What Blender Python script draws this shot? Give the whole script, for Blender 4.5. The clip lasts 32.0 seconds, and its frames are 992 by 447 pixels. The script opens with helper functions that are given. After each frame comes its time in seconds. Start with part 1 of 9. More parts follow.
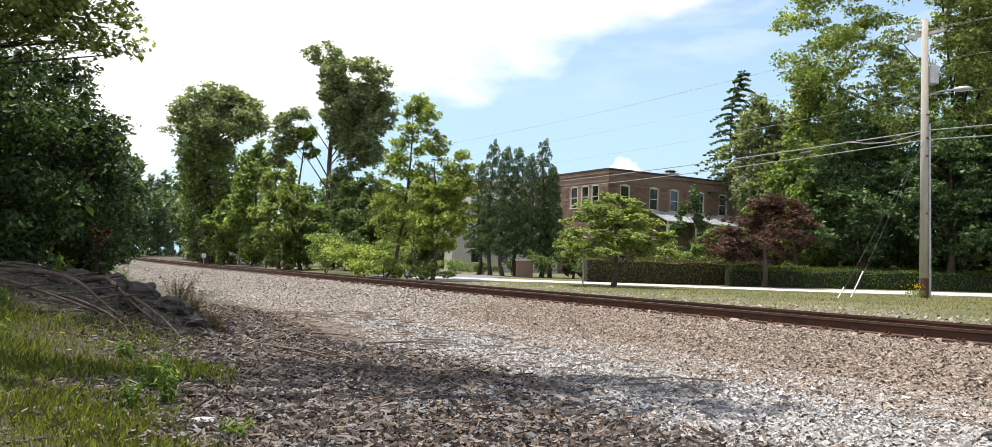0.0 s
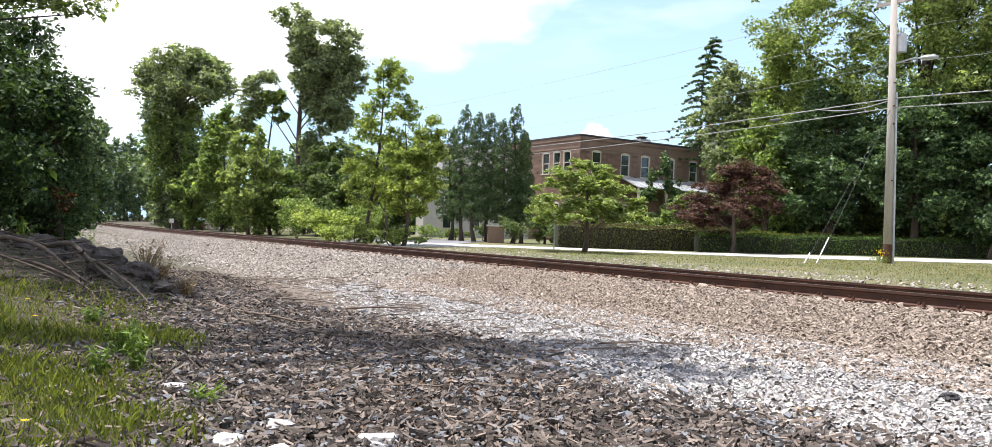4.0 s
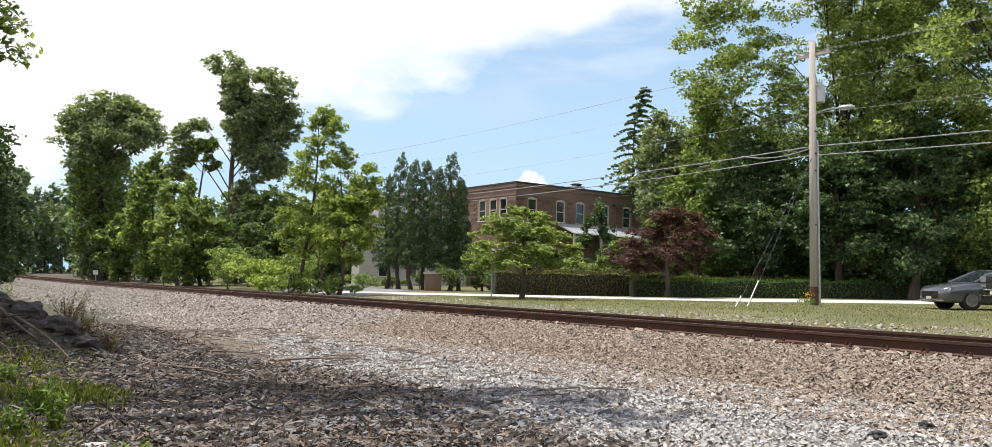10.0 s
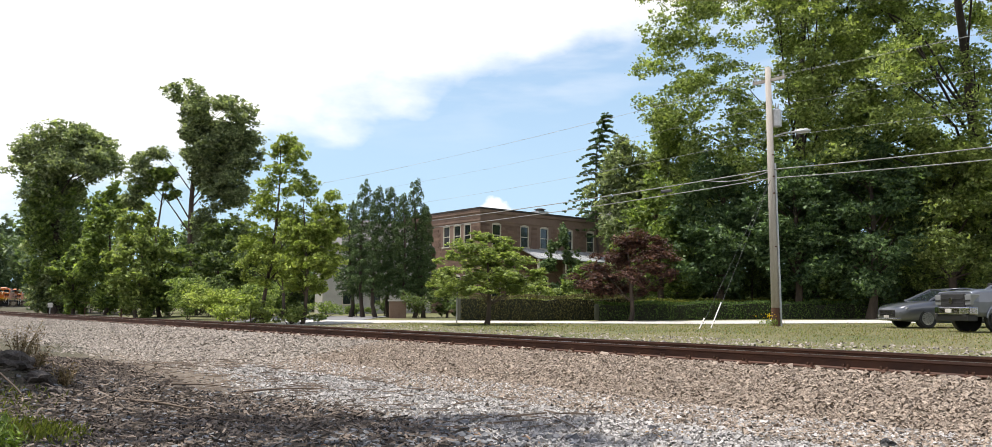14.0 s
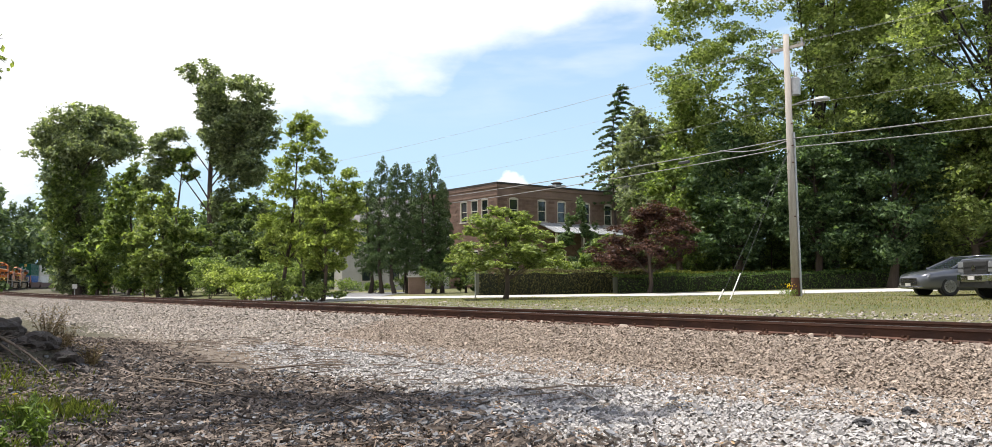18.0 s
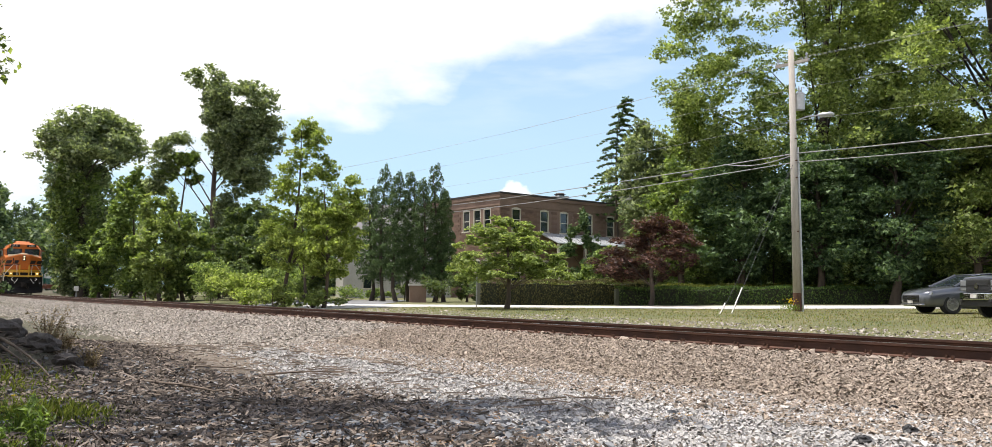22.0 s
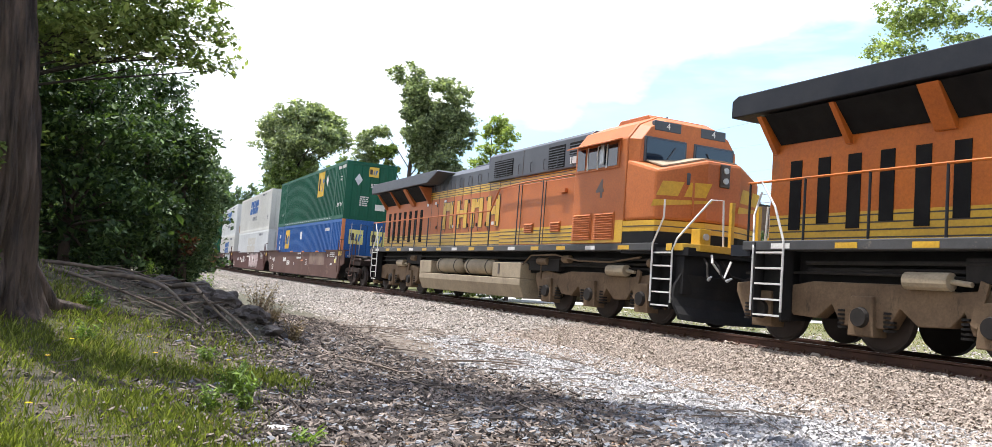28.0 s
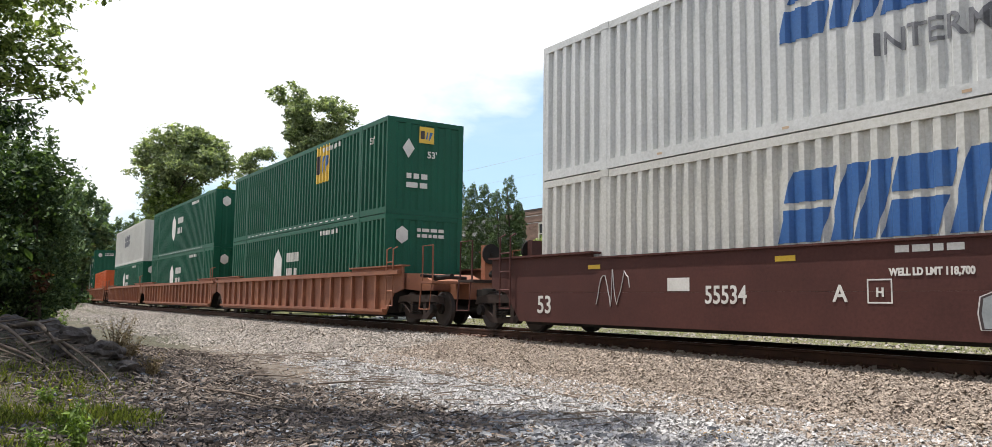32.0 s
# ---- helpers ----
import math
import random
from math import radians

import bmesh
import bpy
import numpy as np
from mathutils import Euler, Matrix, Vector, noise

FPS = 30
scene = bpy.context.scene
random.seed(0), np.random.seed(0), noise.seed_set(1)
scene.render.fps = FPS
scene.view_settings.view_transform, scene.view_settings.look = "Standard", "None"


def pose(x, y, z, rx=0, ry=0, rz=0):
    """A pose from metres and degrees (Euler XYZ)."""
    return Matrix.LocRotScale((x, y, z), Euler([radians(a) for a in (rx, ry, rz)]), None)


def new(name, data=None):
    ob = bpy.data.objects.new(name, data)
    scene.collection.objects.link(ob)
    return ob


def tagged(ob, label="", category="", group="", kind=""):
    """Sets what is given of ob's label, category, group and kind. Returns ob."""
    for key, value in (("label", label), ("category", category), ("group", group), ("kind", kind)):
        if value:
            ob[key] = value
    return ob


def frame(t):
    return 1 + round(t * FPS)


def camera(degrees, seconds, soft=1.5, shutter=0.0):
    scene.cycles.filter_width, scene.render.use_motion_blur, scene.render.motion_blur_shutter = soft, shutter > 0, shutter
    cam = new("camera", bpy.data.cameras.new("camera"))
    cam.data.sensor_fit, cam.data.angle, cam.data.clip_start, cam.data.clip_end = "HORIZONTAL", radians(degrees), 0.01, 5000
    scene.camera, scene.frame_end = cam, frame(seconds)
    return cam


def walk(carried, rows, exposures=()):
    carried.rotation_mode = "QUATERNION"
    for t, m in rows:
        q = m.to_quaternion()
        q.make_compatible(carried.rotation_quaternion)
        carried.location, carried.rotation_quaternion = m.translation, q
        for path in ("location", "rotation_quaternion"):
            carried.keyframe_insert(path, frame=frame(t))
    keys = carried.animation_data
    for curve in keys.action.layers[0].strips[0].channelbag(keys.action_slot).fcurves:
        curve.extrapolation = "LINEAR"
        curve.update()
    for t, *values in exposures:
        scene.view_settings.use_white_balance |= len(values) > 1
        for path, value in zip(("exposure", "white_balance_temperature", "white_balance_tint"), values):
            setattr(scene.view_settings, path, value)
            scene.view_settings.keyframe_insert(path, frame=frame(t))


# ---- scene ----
# Camera: hand-held on the bank beside the track; rows of seconds, side step, yaw, pitch, roll.
cam = camera(62.5, 32.0, soft=0.65)
PATH = [
    (0, 0.00, -0.21, 2.89, -1.96), (0.5, 0.00, -2.79, 3.22, -2.58), (1, 0.00, -2.40, 2.96, -1.85), (1.5, 0.00, -3.47, 2.85, -1.53),
    (2, 0.00, -3.37, 0.90, -0.56), (2.5, 0.00, -2.73, 0.35, -1.06), (4.5, 0.00, -2.25, 0.82, -2.10), (5, 0.00, -2.41, 1.54, -2.20),
    (5.5, 0.00, -4.34, 1.57, -2.23), (6, 0.00, -4.43, 2.52, -0.48), (6.5, 0.00, -4.75, 3.36, -0.87), (7, 0.00, -6.55, 3.52, -1.86),
    (7.5, 0.00, -6.85, 3.25, -1.30), (8, 0.00, -6.31, 3.56, -1.72), (8.5, 0.00, -6.57, 3.94, -1.58), (9, 0.00, -6.58, 4.25, -1.28),
    (9.5, 0.00, -6.71, 4.54, -1.28), (10, 0.00, -6.60, 3.99, -1.29), (10.5, 0.00, -7.23, 4.17, -0.47), (11, 0.00, -7.66, 4.69, -1.01),
    (11.5, 0.00, -8.38, 5.66, -1.34), (12, 0.00, -8.60, 5.84, -1.32), (12.5, 0.00, -9.18, 6.06, -1.61), (13, 0.00, -10.41, 6.08, -1.88),
    (13.5, 0.00, -9.03, 6.02, -0.95), (14, 0.00, -9.03, 5.83, -0.35), (14.5, 0.00, -8.38, 5.51, 0.05), (16.5, 0.00, -8.98, 5.20, 0.22),
    (17, 0.00, -9.19, 4.64, 0.35), (17.5, 0.00, -7.73, 4.09, 0.52), (18, 0.00, -7.74, 4.06, 0.54), (18.5, 0.00, -7.77, 4.18, 0.00),
    (19, 0.00, -7.86, 4.63, -1.37), (19.5, 0.00, -7.69, 4.02, -0.59), (20, 0.00, -7.93, 3.78, -0.29), (20.5, 0.00, -7.99, 4.06, -0.21),
    (21, 0.00, -8.40, 4.49, -0.25), (21.5, 0.00, -8.48, 4.38, -0.18), (22, 0.00, -7.65, 4.74, -0.49), (22.5, 0.00, -7.90, 5.29, -0.38),
    (23, 0.00, -7.95, 5.13, -0.27), (23.5, 0.00, -7.12, 4.86, -1.16), (24, 0.00, -6.21, 5.51, -1.36), (24.5, 0.00, -6.06, 5.69, -1.61),
    (25, 0.00, -5.53, 6.31, -1.86), (25.5, 0.00, -4.67, 6.22, -2.31), (26, 0.00, -1.50, 4.86, -3.82), (26.5, 0.00, 0.73, 4.16, -4.62),
    (28.5, 0.00, 5.32, 4.24, -4.14), (29, 0.02, 2.95, 5.08, -3.46), (29.5, 0.06, 0.87, 5.31, -1.99), (30, 0.15, -3.36, 4.76, -0.59),
    (30.5, 0.27, -4.58, 5.18, 0.16), (31, 0.45, 0.46, 3.83, -0.55), (31.5, 0.52, 0.16, 4.53, -0.72), (32, 0.52, -1.94, 5.51, -0.76),
]

EXPOSURES = [(0, 0.35, 6500, 11), (2, 0.55, 6350, 12), (5, 0.65, 6200, 14), (7, 0.31, 6400, 11), (13, 0.22, 6500, 12), (20, 0.33, 6500, 12), (25, 0.24, 6500, 11), (26, 0.2, 6500, 10), (26.5, 0.45, 6400, 10), (28.5, 0.9, 6000, 13), (30.3, 0.85, 6000, 13), (31, 0.22, 6200, 11), (32, 0.32, 6300, 11)]
walk(cam, [(t, pose(x, 0, 1.5, 90 + pitch, roll, yaw)) for t, x, yaw, pitch, roll in PATH], EXPOSURES)


# ---- daylight: high summer sun from the left behind thin cloud ----
SUN_YAW, SUN_EL = 68.0, 74.0


def build_world():
    w = bpy.data.worlds.new("summer_sky")
    scene.world = w
    w.use_nodes = True
    nt = w.node_tree
    nd, ln = nt.nodes, nt.links
    nd.clear()
    out = nd.new("ShaderNodeOutputWorld")
    bg = nd.new("ShaderNodeBackground")
    bg.inputs["Strength"].default_value = 0.15
    sky = nd.new("ShaderNodeTexSky")
    sky.sky_type, sky.sun_disc = "NISHITA", False
    sky.sun_elevation, sky.sun_rotation = radians(SUN_EL), radians(-SUN_YAW)
    sky.dust_density, sky.air_density = 2.0, 1.0
    tc = nd.new("ShaderNodeTexCoord")

    def math(op, a, b=None, c=None, clamp=False):
        n = nd.new("ShaderNodeMath")
        n.operation, n.use_clamp = op, clamp
        for i, v in enumerate((a, b, c)):
            if v is None:
                continue
            if isinstance(v, (int, float)):
                n.inputs[i].default_value = v
            else:
                ln.new(v, n.inputs[i])
        return n.outputs[0]

    def dot(v):
        n = nd.new("ShaderNodeVectorMath")
        n.operation = "DOT_PRODUCT"
        ln.new(tc.outputs["Generated"], n.inputs[0])
        n.inputs[1].default_value = v
        return n.outputs["Value"]

    def fbm(scale, stretch, detail=6):
        m = nd.new("ShaderNodeMapping")
        m.inputs["Scale"].default_value = stretch
        ln.new(tc.outputs["Generated"], m.inputs["Vector"])
        n = nd.new("ShaderNodeTexNoise")
        n.inputs["Scale"].default_value, n.inputs["Detail"].default_value = scale, detail
        ln.new(m.outputs["Vector"], n.inputs["Vector"])
        return n.outputs["Fac"]

    # A broad bright cloud bank on the sun's side, with a ragged edge and thin streaks beyond it.
    billow = fbm(4.0, (1, 1, 1.6))
    fine = fbm(13.0, (1, 1, 2.2))
    bank = dot((-0.306, -0.215, 0.926))
    edge = math("ADD", math("ADD", bank, math("MULTIPLY", math("SUBTRACT", billow, 0.5), 0.16)), math("MULTIPLY", math("SUBTRACT", fine, 0.5), 0.07))
    mask = math("MULTIPLY", math("SUBTRACT", edge, 0.0), 22.0, clamp=True)
    # the bank breaks up overhead into separate clouds with open sky between
    lofty = math("MULTIPLY", math("SUBTRACT", dot((0, 0, 1)), 0.42), 5.0, clamp=True)
    gaps = math("MULTIPLY", math("SUBTRACT", fbm(2.6, (1, 1, 1), 5), 0.56), 9.0, clamp=True)
    mask = math("MULTIPLY", mask, math("ADD", math("SUBTRACT", 1.0, lofty), math("MULTIPLY", lofty, gaps)))
    wisp = math("MULTIPLY", math("SUBTRACT", fbm(5.0, (1, 1, 4.5), 7), 0.50), 4.0, clamp=True)
    high = math("MULTIPLY", math("SUBTRACT", dot((0, 0, 1)), 0.17), 6.0, clamp=True)
    wisp = math("MULTIPLY", math("MULTIPLY", wisp, high), 0.7)
    haze = math("SUBTRACT", 1.0, math("MULTIPLY", dot((0, 0, 1)), 1.7, clamp=True), clamp=True)
    # one small cumulus head over the roofs
    head = dot(Vector((0.158, 0.979, 0.112)).normalized())
    puff = math("ADD", math("MULTIPLY", math("SUBTRACT", head, 0.99972), 3600.0), math("MULTIPLY", math("SUBTRACT", fbm(34.0, (1, 1, 1)), 0.5), 5.0))
    puff = math("MULTIPLY", puff, 1.5, clamp=True)
    cover = math("MAXIMUM", math("MAXIMUM", mask, wisp), math("MULTIPLY", puff, 0.9))
    pale = nd.new("ShaderNodeMixRGB")
    ln.new(math("MULTIPLY", haze, 0.85), pale.inputs["Fac"])
    ln.new(sky.outputs["Color"], pale.inputs["Color1"])
    pale.inputs["Color2"].default_value = (3.3, 4.9, 6.2, 1)
    mix = nd.new("ShaderNodeMixRGB")
    ln.new(cover, mix.inputs["Fac"])
    ln.new(pale.outputs["Color"], mix.inputs["Color1"])
    mix.inputs["Color2"].default_value = (6.8, 6.85, 6.9, 1)
    ln.new(mix.outputs["Color"], bg.inputs["Color"])
    ln.new(bg.outputs["Background"], out.inputs["Surface"])


build_world()
sun_data = bpy.data.lights.new("sun", "SUN")
sun_data.energy, sun_data.angle, sun_data.color = 5.0, radians(0.6), (1.0, 0.95, 0.86)
sun = new("sun", sun_data)
sun.matrix_world = pose(0, 0, 60, 90 - SUN_EL, 0, SUN_YAW + 180)


# ---- materials ----
def nodes_of(name):
    m = bpy.data.materials.new(name)
    m.use_nodes = True
    nt = m.node_tree
    return m, nt, nt.nodes, nt.links, nt.nodes["Principled BSDF"]


def noise_fac(nd, ln, coord, scale, detail=5, rough=0.6, stretch=(1, 1, 1)):
    mp = nd.new("ShaderNodeMapping")
    mp.inputs["Scale"].default_value = stretch
    ln.new(coord, mp.inputs["Vector"])
    n = nd.new("ShaderNodeTexNoise")
    n.inputs["Scale"].default_value, n.inputs["Detail"].default_value, n.inputs["Roughness"].default_value = scale, detail, rough
    ln.new(mp.outputs["Vector"], n.inputs["Vector"])
    return n.outputs["Fac"]


def ramp(nd, ln, fac, stops):
    r = nd.new("ShaderNodeValToRGB")
    el = r.color_ramp.elements
    while len(el) < len(stops):
        el.new(0.5)
    for e, (p, c) in zip(el, stops):
        e.position, e.color = p, (*c, 1)
    ln.new(fac, r.inputs["Fac"])
    return r.outputs["Color"]


def blend(nd, ln, fac, a, b, mode="MIX"):
    n = nd.new("ShaderNodeMixRGB")
    n.blend_type = mode
    for i, v in ((0, fac), (1, a), (2, b)):
        if isinstance(v, (int, float)):
            n.inputs[i].default_value = v
        elif isinstance(v, tuple):
            n.inputs[i].default_value = (*v, 1)
        else:
            ln.new(v, n.inputs[i])
    return n.outputs["Color"]


def shade(c, k):
    return tuple(min(1.0, v * k) for v in c)


def surf(name, base, alt=None, scale=3.0, fine=30.0, rough=0.75, metal=0.0, bump=0.25, dirt=None, dirt_at=0.62, stretch=(1, 1, 1), dirt_stretch=None, vary=0.0, island=0.0, depth=0.01, dirt_scale=None, spec=0.5):
    """A worn surface: broad patches from base to alt, fine grain, stains of their own shape, fine relief."""
    m, nt, nd, ln, bs = nodes_of(name)
    alt = alt or shade(base, 0.75)
    co = nd.new("ShaderNodeTexCoord").outputs["Object"]
    broad = noise_fac(nd, ln, co, scale, 4, 0.6, stretch)
    grain = noise_fac(nd, ln, co, fine, 6, 0.7, stretch)
    col = ramp(nd, ln, broad, [(0.35, base), (0.65, alt)])
    col = blend(nd, ln, 0.5, col, ramp(nd, ln, grain, [(0.3, (0.32,) * 3), (0.7, (0.68,) * 3)]), "OVERLAY")
    if dirt:
        spots = noise_fac(nd, ln, co, dirt_scale or scale * 1.7, 8, 0.75, dirt_stretch or stretch)
        fac = ramp(nd, ln, spots, [(dirt_at, (0, 0, 0)), (dirt_at + 0.12, (1, 1, 1))])
        col = blend(nd, ln, fac, col, dirt)
    if vary:
        oi = nd.new("ShaderNodeObjectInfo").outputs["Random"]
        col = blend(nd, ln, 1.0, col, ramp(nd, ln, oi, [(0, (1 - vary,) * 3), (1, (1, 1, 1))]), "MULTIPLY")
    if island:
        gi = nd.new("ShaderNodeNewGeometry").outputs["Random Per Island"]
        col = blend(nd, ln, 1.0, col, ramp(nd, ln, gi, [(0, (1 - island,) * 3), (1, (1, 1, 1))]), "MULTIPLY")
    ln.new(col, bs.inputs["Base Color"])
    bs.inputs["Roughness"].default_value, bs.inputs["Metallic"].default_value = rough, metal
    bs.inputs["Specular IOR Level"].default_value = spec
    ro = ramp(nd, ln, grain, [(0.2, (max(0.02, rough - 0.12),) * 3), (0.8, (min(1, rough + 0.12),) * 3)])
    ln.new(ro, bs.inputs["Roughness"])
    if bump:
        b = nd.new("ShaderNodeBump")
        b.inputs["Strength"].default_value, b.inputs["Distance"].default_value = bump, depth
        ln.new(grain, b.inputs["Height"])
        ln.new(b.outputs["Normal"], bs.inputs["Normal"])
    return m


def leafy(name, dark, light, glow=0.35, rough=0.6):
    """Leaves: each one its own green, letting some light through."""
    m, nt, nd, ln, bs = nodes_of(name)
    gi = nd.new("ShaderNodeNewGeometry").outputs["Random Per Island"]
    co = nd.new("ShaderNodeTexCoord").outputs["Object"]
    patch = noise_fac(nd, ln, co, 0.6, 3)
    col = ramp(nd, ln, gi, [(0.0, shade(dark, 0.8)), (0.35, dark), (0.75, light), (1.0, shade(light, 1.45))])
    col = blend(nd, ln, ramp(nd, ln, patch, [(0.35, (0, 0, 0)), (0.7, (0.6,) * 3)]), col, blend(nd, ln, 0.5, col, dark))
    ln.new(col, bs.inputs["Base Color"])
    bs.inputs["Roughness"].default_value = rough
    bs.inputs["Specular IOR Level"].default_value = 0.3
    tr = nd.new("ShaderNodeBsdfTranslucent")
    ln.new(blend(nd, ln, 1.0, col, (1.5, 1.6, 0.7), "MULTIPLY"), tr.inputs["Color"])
    mx = nd.new("ShaderNodeMixShader")
    mx.inputs["Fac"].default_value = glow
    ln.new(bs.outputs["BSDF"], mx.inputs[1])
    ln.new(tr.outputs["BSDF"], mx.inputs[2])
    ln.new(mx.outputs["Shader"], nd["Material Output"].inputs["Surface"])
    return m


def glassy(name, tint, rough=0.06):
    m, nt, nd, ln, bs = nodes_of(name)
    bs.inputs["Base Color"].default_value = (*tint, 1)
    bs.inputs["Roughness"].default_value, bs.inputs["IOR"].default_value = rough, 1.5
    bs.inputs["Specular IOR Level"].default_value = 0.8
    return m


def glow(name, colour, power):
    m, nt, nd, ln, bs = nodes_of(name)
    bs.inputs["Base Color"].default_value = (*colour, 1)
    bs.inputs["Emission Color"].default_value = (*colour, 1)
    bs.inputs["Emission Strength"].default_value = power
    return m


M = {}
M["leaf_mid"] = leafy("leaf_mid_green", (0.099, 0.147, 0.046), (0.266, 0.332, 0.108), 0.38)
M["leaf_dark"] = leafy("leaf_dark_green", (0.059, 0.091, 0.035), (0.165, 0.213, 0.077), 0.32)
# Paler, greyer leaves: the veil of haze is put into their colour.
M["leaf_hazed"] = leafy("leaf_hazed_green", (0.134, 0.170, 0.101), (0.330, 0.372, 0.216), 0.38)
# Darkened leaf copy: shade beneath the great trees is put into the colour.
M["leaf_dimmed"] = leafy("leaf_dimmed_green", (0.047, 0.087, 0.040), (0.135, 0.200, 0.091), 0.30)
M["leaf_lime"] = leafy("leaf_lime_green", (0.153, 0.202, 0.050), (0.364, 0.420, 0.138), 0.40)
M["leaf_soft"] = leafy("leaf_soft_green", (0.137, 0.183, 0.063), (0.330, 0.383, 0.148), 0.40)
M["leaf_cedar"] = leafy("leaf_grey_cedar", (0.049, 0.089, 0.035), (0.144, 0.202, 0.083), 0.14, 0.75)
M["leaf_maroon"] = leafy("leaf_maroon", (0.046, 0.023, 0.021), (0.125, 0.062, 0.052), 0.26)
# Far woods: aerial haze is mixed into this bluish grey leaf colour.
M["leaf_far"] = leafy("leaf_distant_hazed", (0.082, 0.125, 0.073), (0.188, 0.245, 0.138), 0.34)
# Dark leaf made darker still, with the thicket's own shade in the colour.
M["leaf_shade"] = leafy("leaf_thicket_shaded", (0.028, 0.056, 0.020), (0.090, 0.140, 0.044), 0.2)
M["leaf_rust"] = leafy("leaf_dead_rust", (0.07, 0.03, 0.015), (0.16, 0.07, 0.03), 0.2)
M["bark"] = surf("bark_grey_brown", (0.10, 0.075, 0.055), (0.055, 0.042, 0.034), 4, 22, 0.95, 0, 0.9, stretch=(1, 1, 0.25), depth=0.03)
# Darker copy of the bark above, with the crowns' shade in its colour.
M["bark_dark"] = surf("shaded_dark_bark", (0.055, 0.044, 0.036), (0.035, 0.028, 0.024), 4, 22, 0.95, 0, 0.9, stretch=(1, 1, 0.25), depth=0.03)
M["bark_old"] = surf("furrowed_old_bark", (0.130, 0.090, 0.064), (0.032, 0.022, 0.016), 9, 16, 0.95, 0, 1.0, stretch=(1, 1, 0.12), depth=0.08)
M["bark_pale"] = surf("bark_pale_grey", (0.30, 0.27, 0.23), (0.19, 0.17, 0.15), 5, 30, 0.9, 0, 0.5, stretch=(1, 1, 0.3))
M["grass_green"] = leafy("grass_blades", (0.088, 0.108, 0.020), (0.205, 0.228, 0.050), 0.38, 0.7)
M["grass_straw"] = leafy("grass_straw", (0.20, 0.16, 0.075), (0.36, 0.29, 0.15), 0.25, 0.8)
M["petal"] = leafy("yellow_petals", (0.65, 0.42, 0.01), (0.8, 0.55, 0.02), 0.2)
M["twig"] = surf("dead_twig", (0.24, 0.185, 0.14), (0.13, 0.10, 0.08), 6, 60, 0.95, 0, 0.6, island=0.45)
M["chip"] = surf("shredded_mulch", (0.35, 0.285, 0.235), (0.215, 0.172, 0.140), 3, 40, 0.95, 0, 0.6, island=0.92)
M["chip_tan"] = surf("fresh_wood_chips", (0.42, 0.27, 0.16), (0.30, 0.18, 0.10), 3, 40, 0.9, 0, 0.5, island=0.4)
M["stone_light"] = surf("ballast_grey_granite", (0.58, 0.56, 0.54), (0.45, 0.43, 0.41), 9, 55, 0.9, 0, 0.5, island=0.5)
M["stone_rust"] = surf("ballast_rust_stained", (0.44, 0.365, 0.295), (0.32, 0.255, 0.20), 9, 55, 0.92, 0, 0.5, island=0.45)
M["stone_far"] = surf("ballast_far", (0.49, 0.44, 0.385), (0.37, 0.325, 0.28), 9, 55, 0.92, 0, 0.5, island=0.45)
M["rail"] = surf("rusty_rail_web", (0.105, 0.050, 0.032), (0.065, 0.034, 0.025), 2, 40, 0.85, 0.2, 0.3)
M["rail_head"] = surf("worn_rail_head", (0.45, 0.43, 0.41), (0.33, 0.30, 0.28), 2, 50, 0.3, 1.0, 0.05)
M["tie"] = surf("weathered_tie", (0.17, 0.125, 0.095), (0.095, 0.07, 0.055), 4, 40, 0.95, 0, 0.7, stretch=(0.3, 1, 1), vary=0.4)
M["plate"] = surf("rusted_plate", (0.14, 0.070, 0.042), (0.09, 0.05, 0.035), 6, 60, 0.9, 0.3, 0.3)


# ---- the plan: a track at 31 degrees, straight past the camera, then bending away to the right ----
HEAD = radians(31.0)
U = np.array([-math.sin(HEAD), math.cos(HEAD)])  # along the track, away from the camera
N = np.array([math.cos(HEAD), math.sin(HEAD)])  # across it, away from the camera
TRACK_N, RAIL_Z, BEND_S, BEND_R = 11.9, 0.85, 48.5, 700.0
RNG = np.random.default_rng(7)


def spot(s, n):
    """Ground place at s metres along the track and n metres across, following the bend."""
    s, n = np.asarray(s, float), np.asarray(n, float)
    a = np.clip(s - BEND_S, 0, None) / BEND_R
    r = BEND_R + TRACK_N - n
    ls = np.where(s > BEND_S, BEND_S + r * np.sin(a), s)
    lnn = np.where(s > BEND_S, BEND_R + TRACK_N - r * np.cos(a), n)
    return ls[..., None] * U + lnn[..., None] * N


def along(x, y):
    """The inverse of spot()."""
    p = np.stack([np.asarray(x, float), np.asarray(y, float)], -1)
    ls, l2 = p @ U, p @ N
    ds, dn = ls - BEND_S, BEND_R + TRACK_N - l2
    a = np.arctan2(ds, dn)
    bent = (ds > 0) & (dn > 0)
    return np.where(bent, BEND_S + BEND_R * a, ls), np.where(bent, BEND_R + TRACK_N - np.hypot(ds, dn), l2)


PROFILE = np.array([(-300, 3.0), (-60, 1.0), (-12, 0.25), (0, 0.0), (4, 0.04), (6.5, 0.14), (8.6, 0.33), (10.3, 0.60), (10.75, 0.65), (13.05, 0.65), (13.9, 0.50),
                    (15.5, 0.62), (18, 0.74), (20, 0.78), (30, 0.79), (45, 0.98), (70, 1.2), (300, 2.0), (3000, 4.0)])


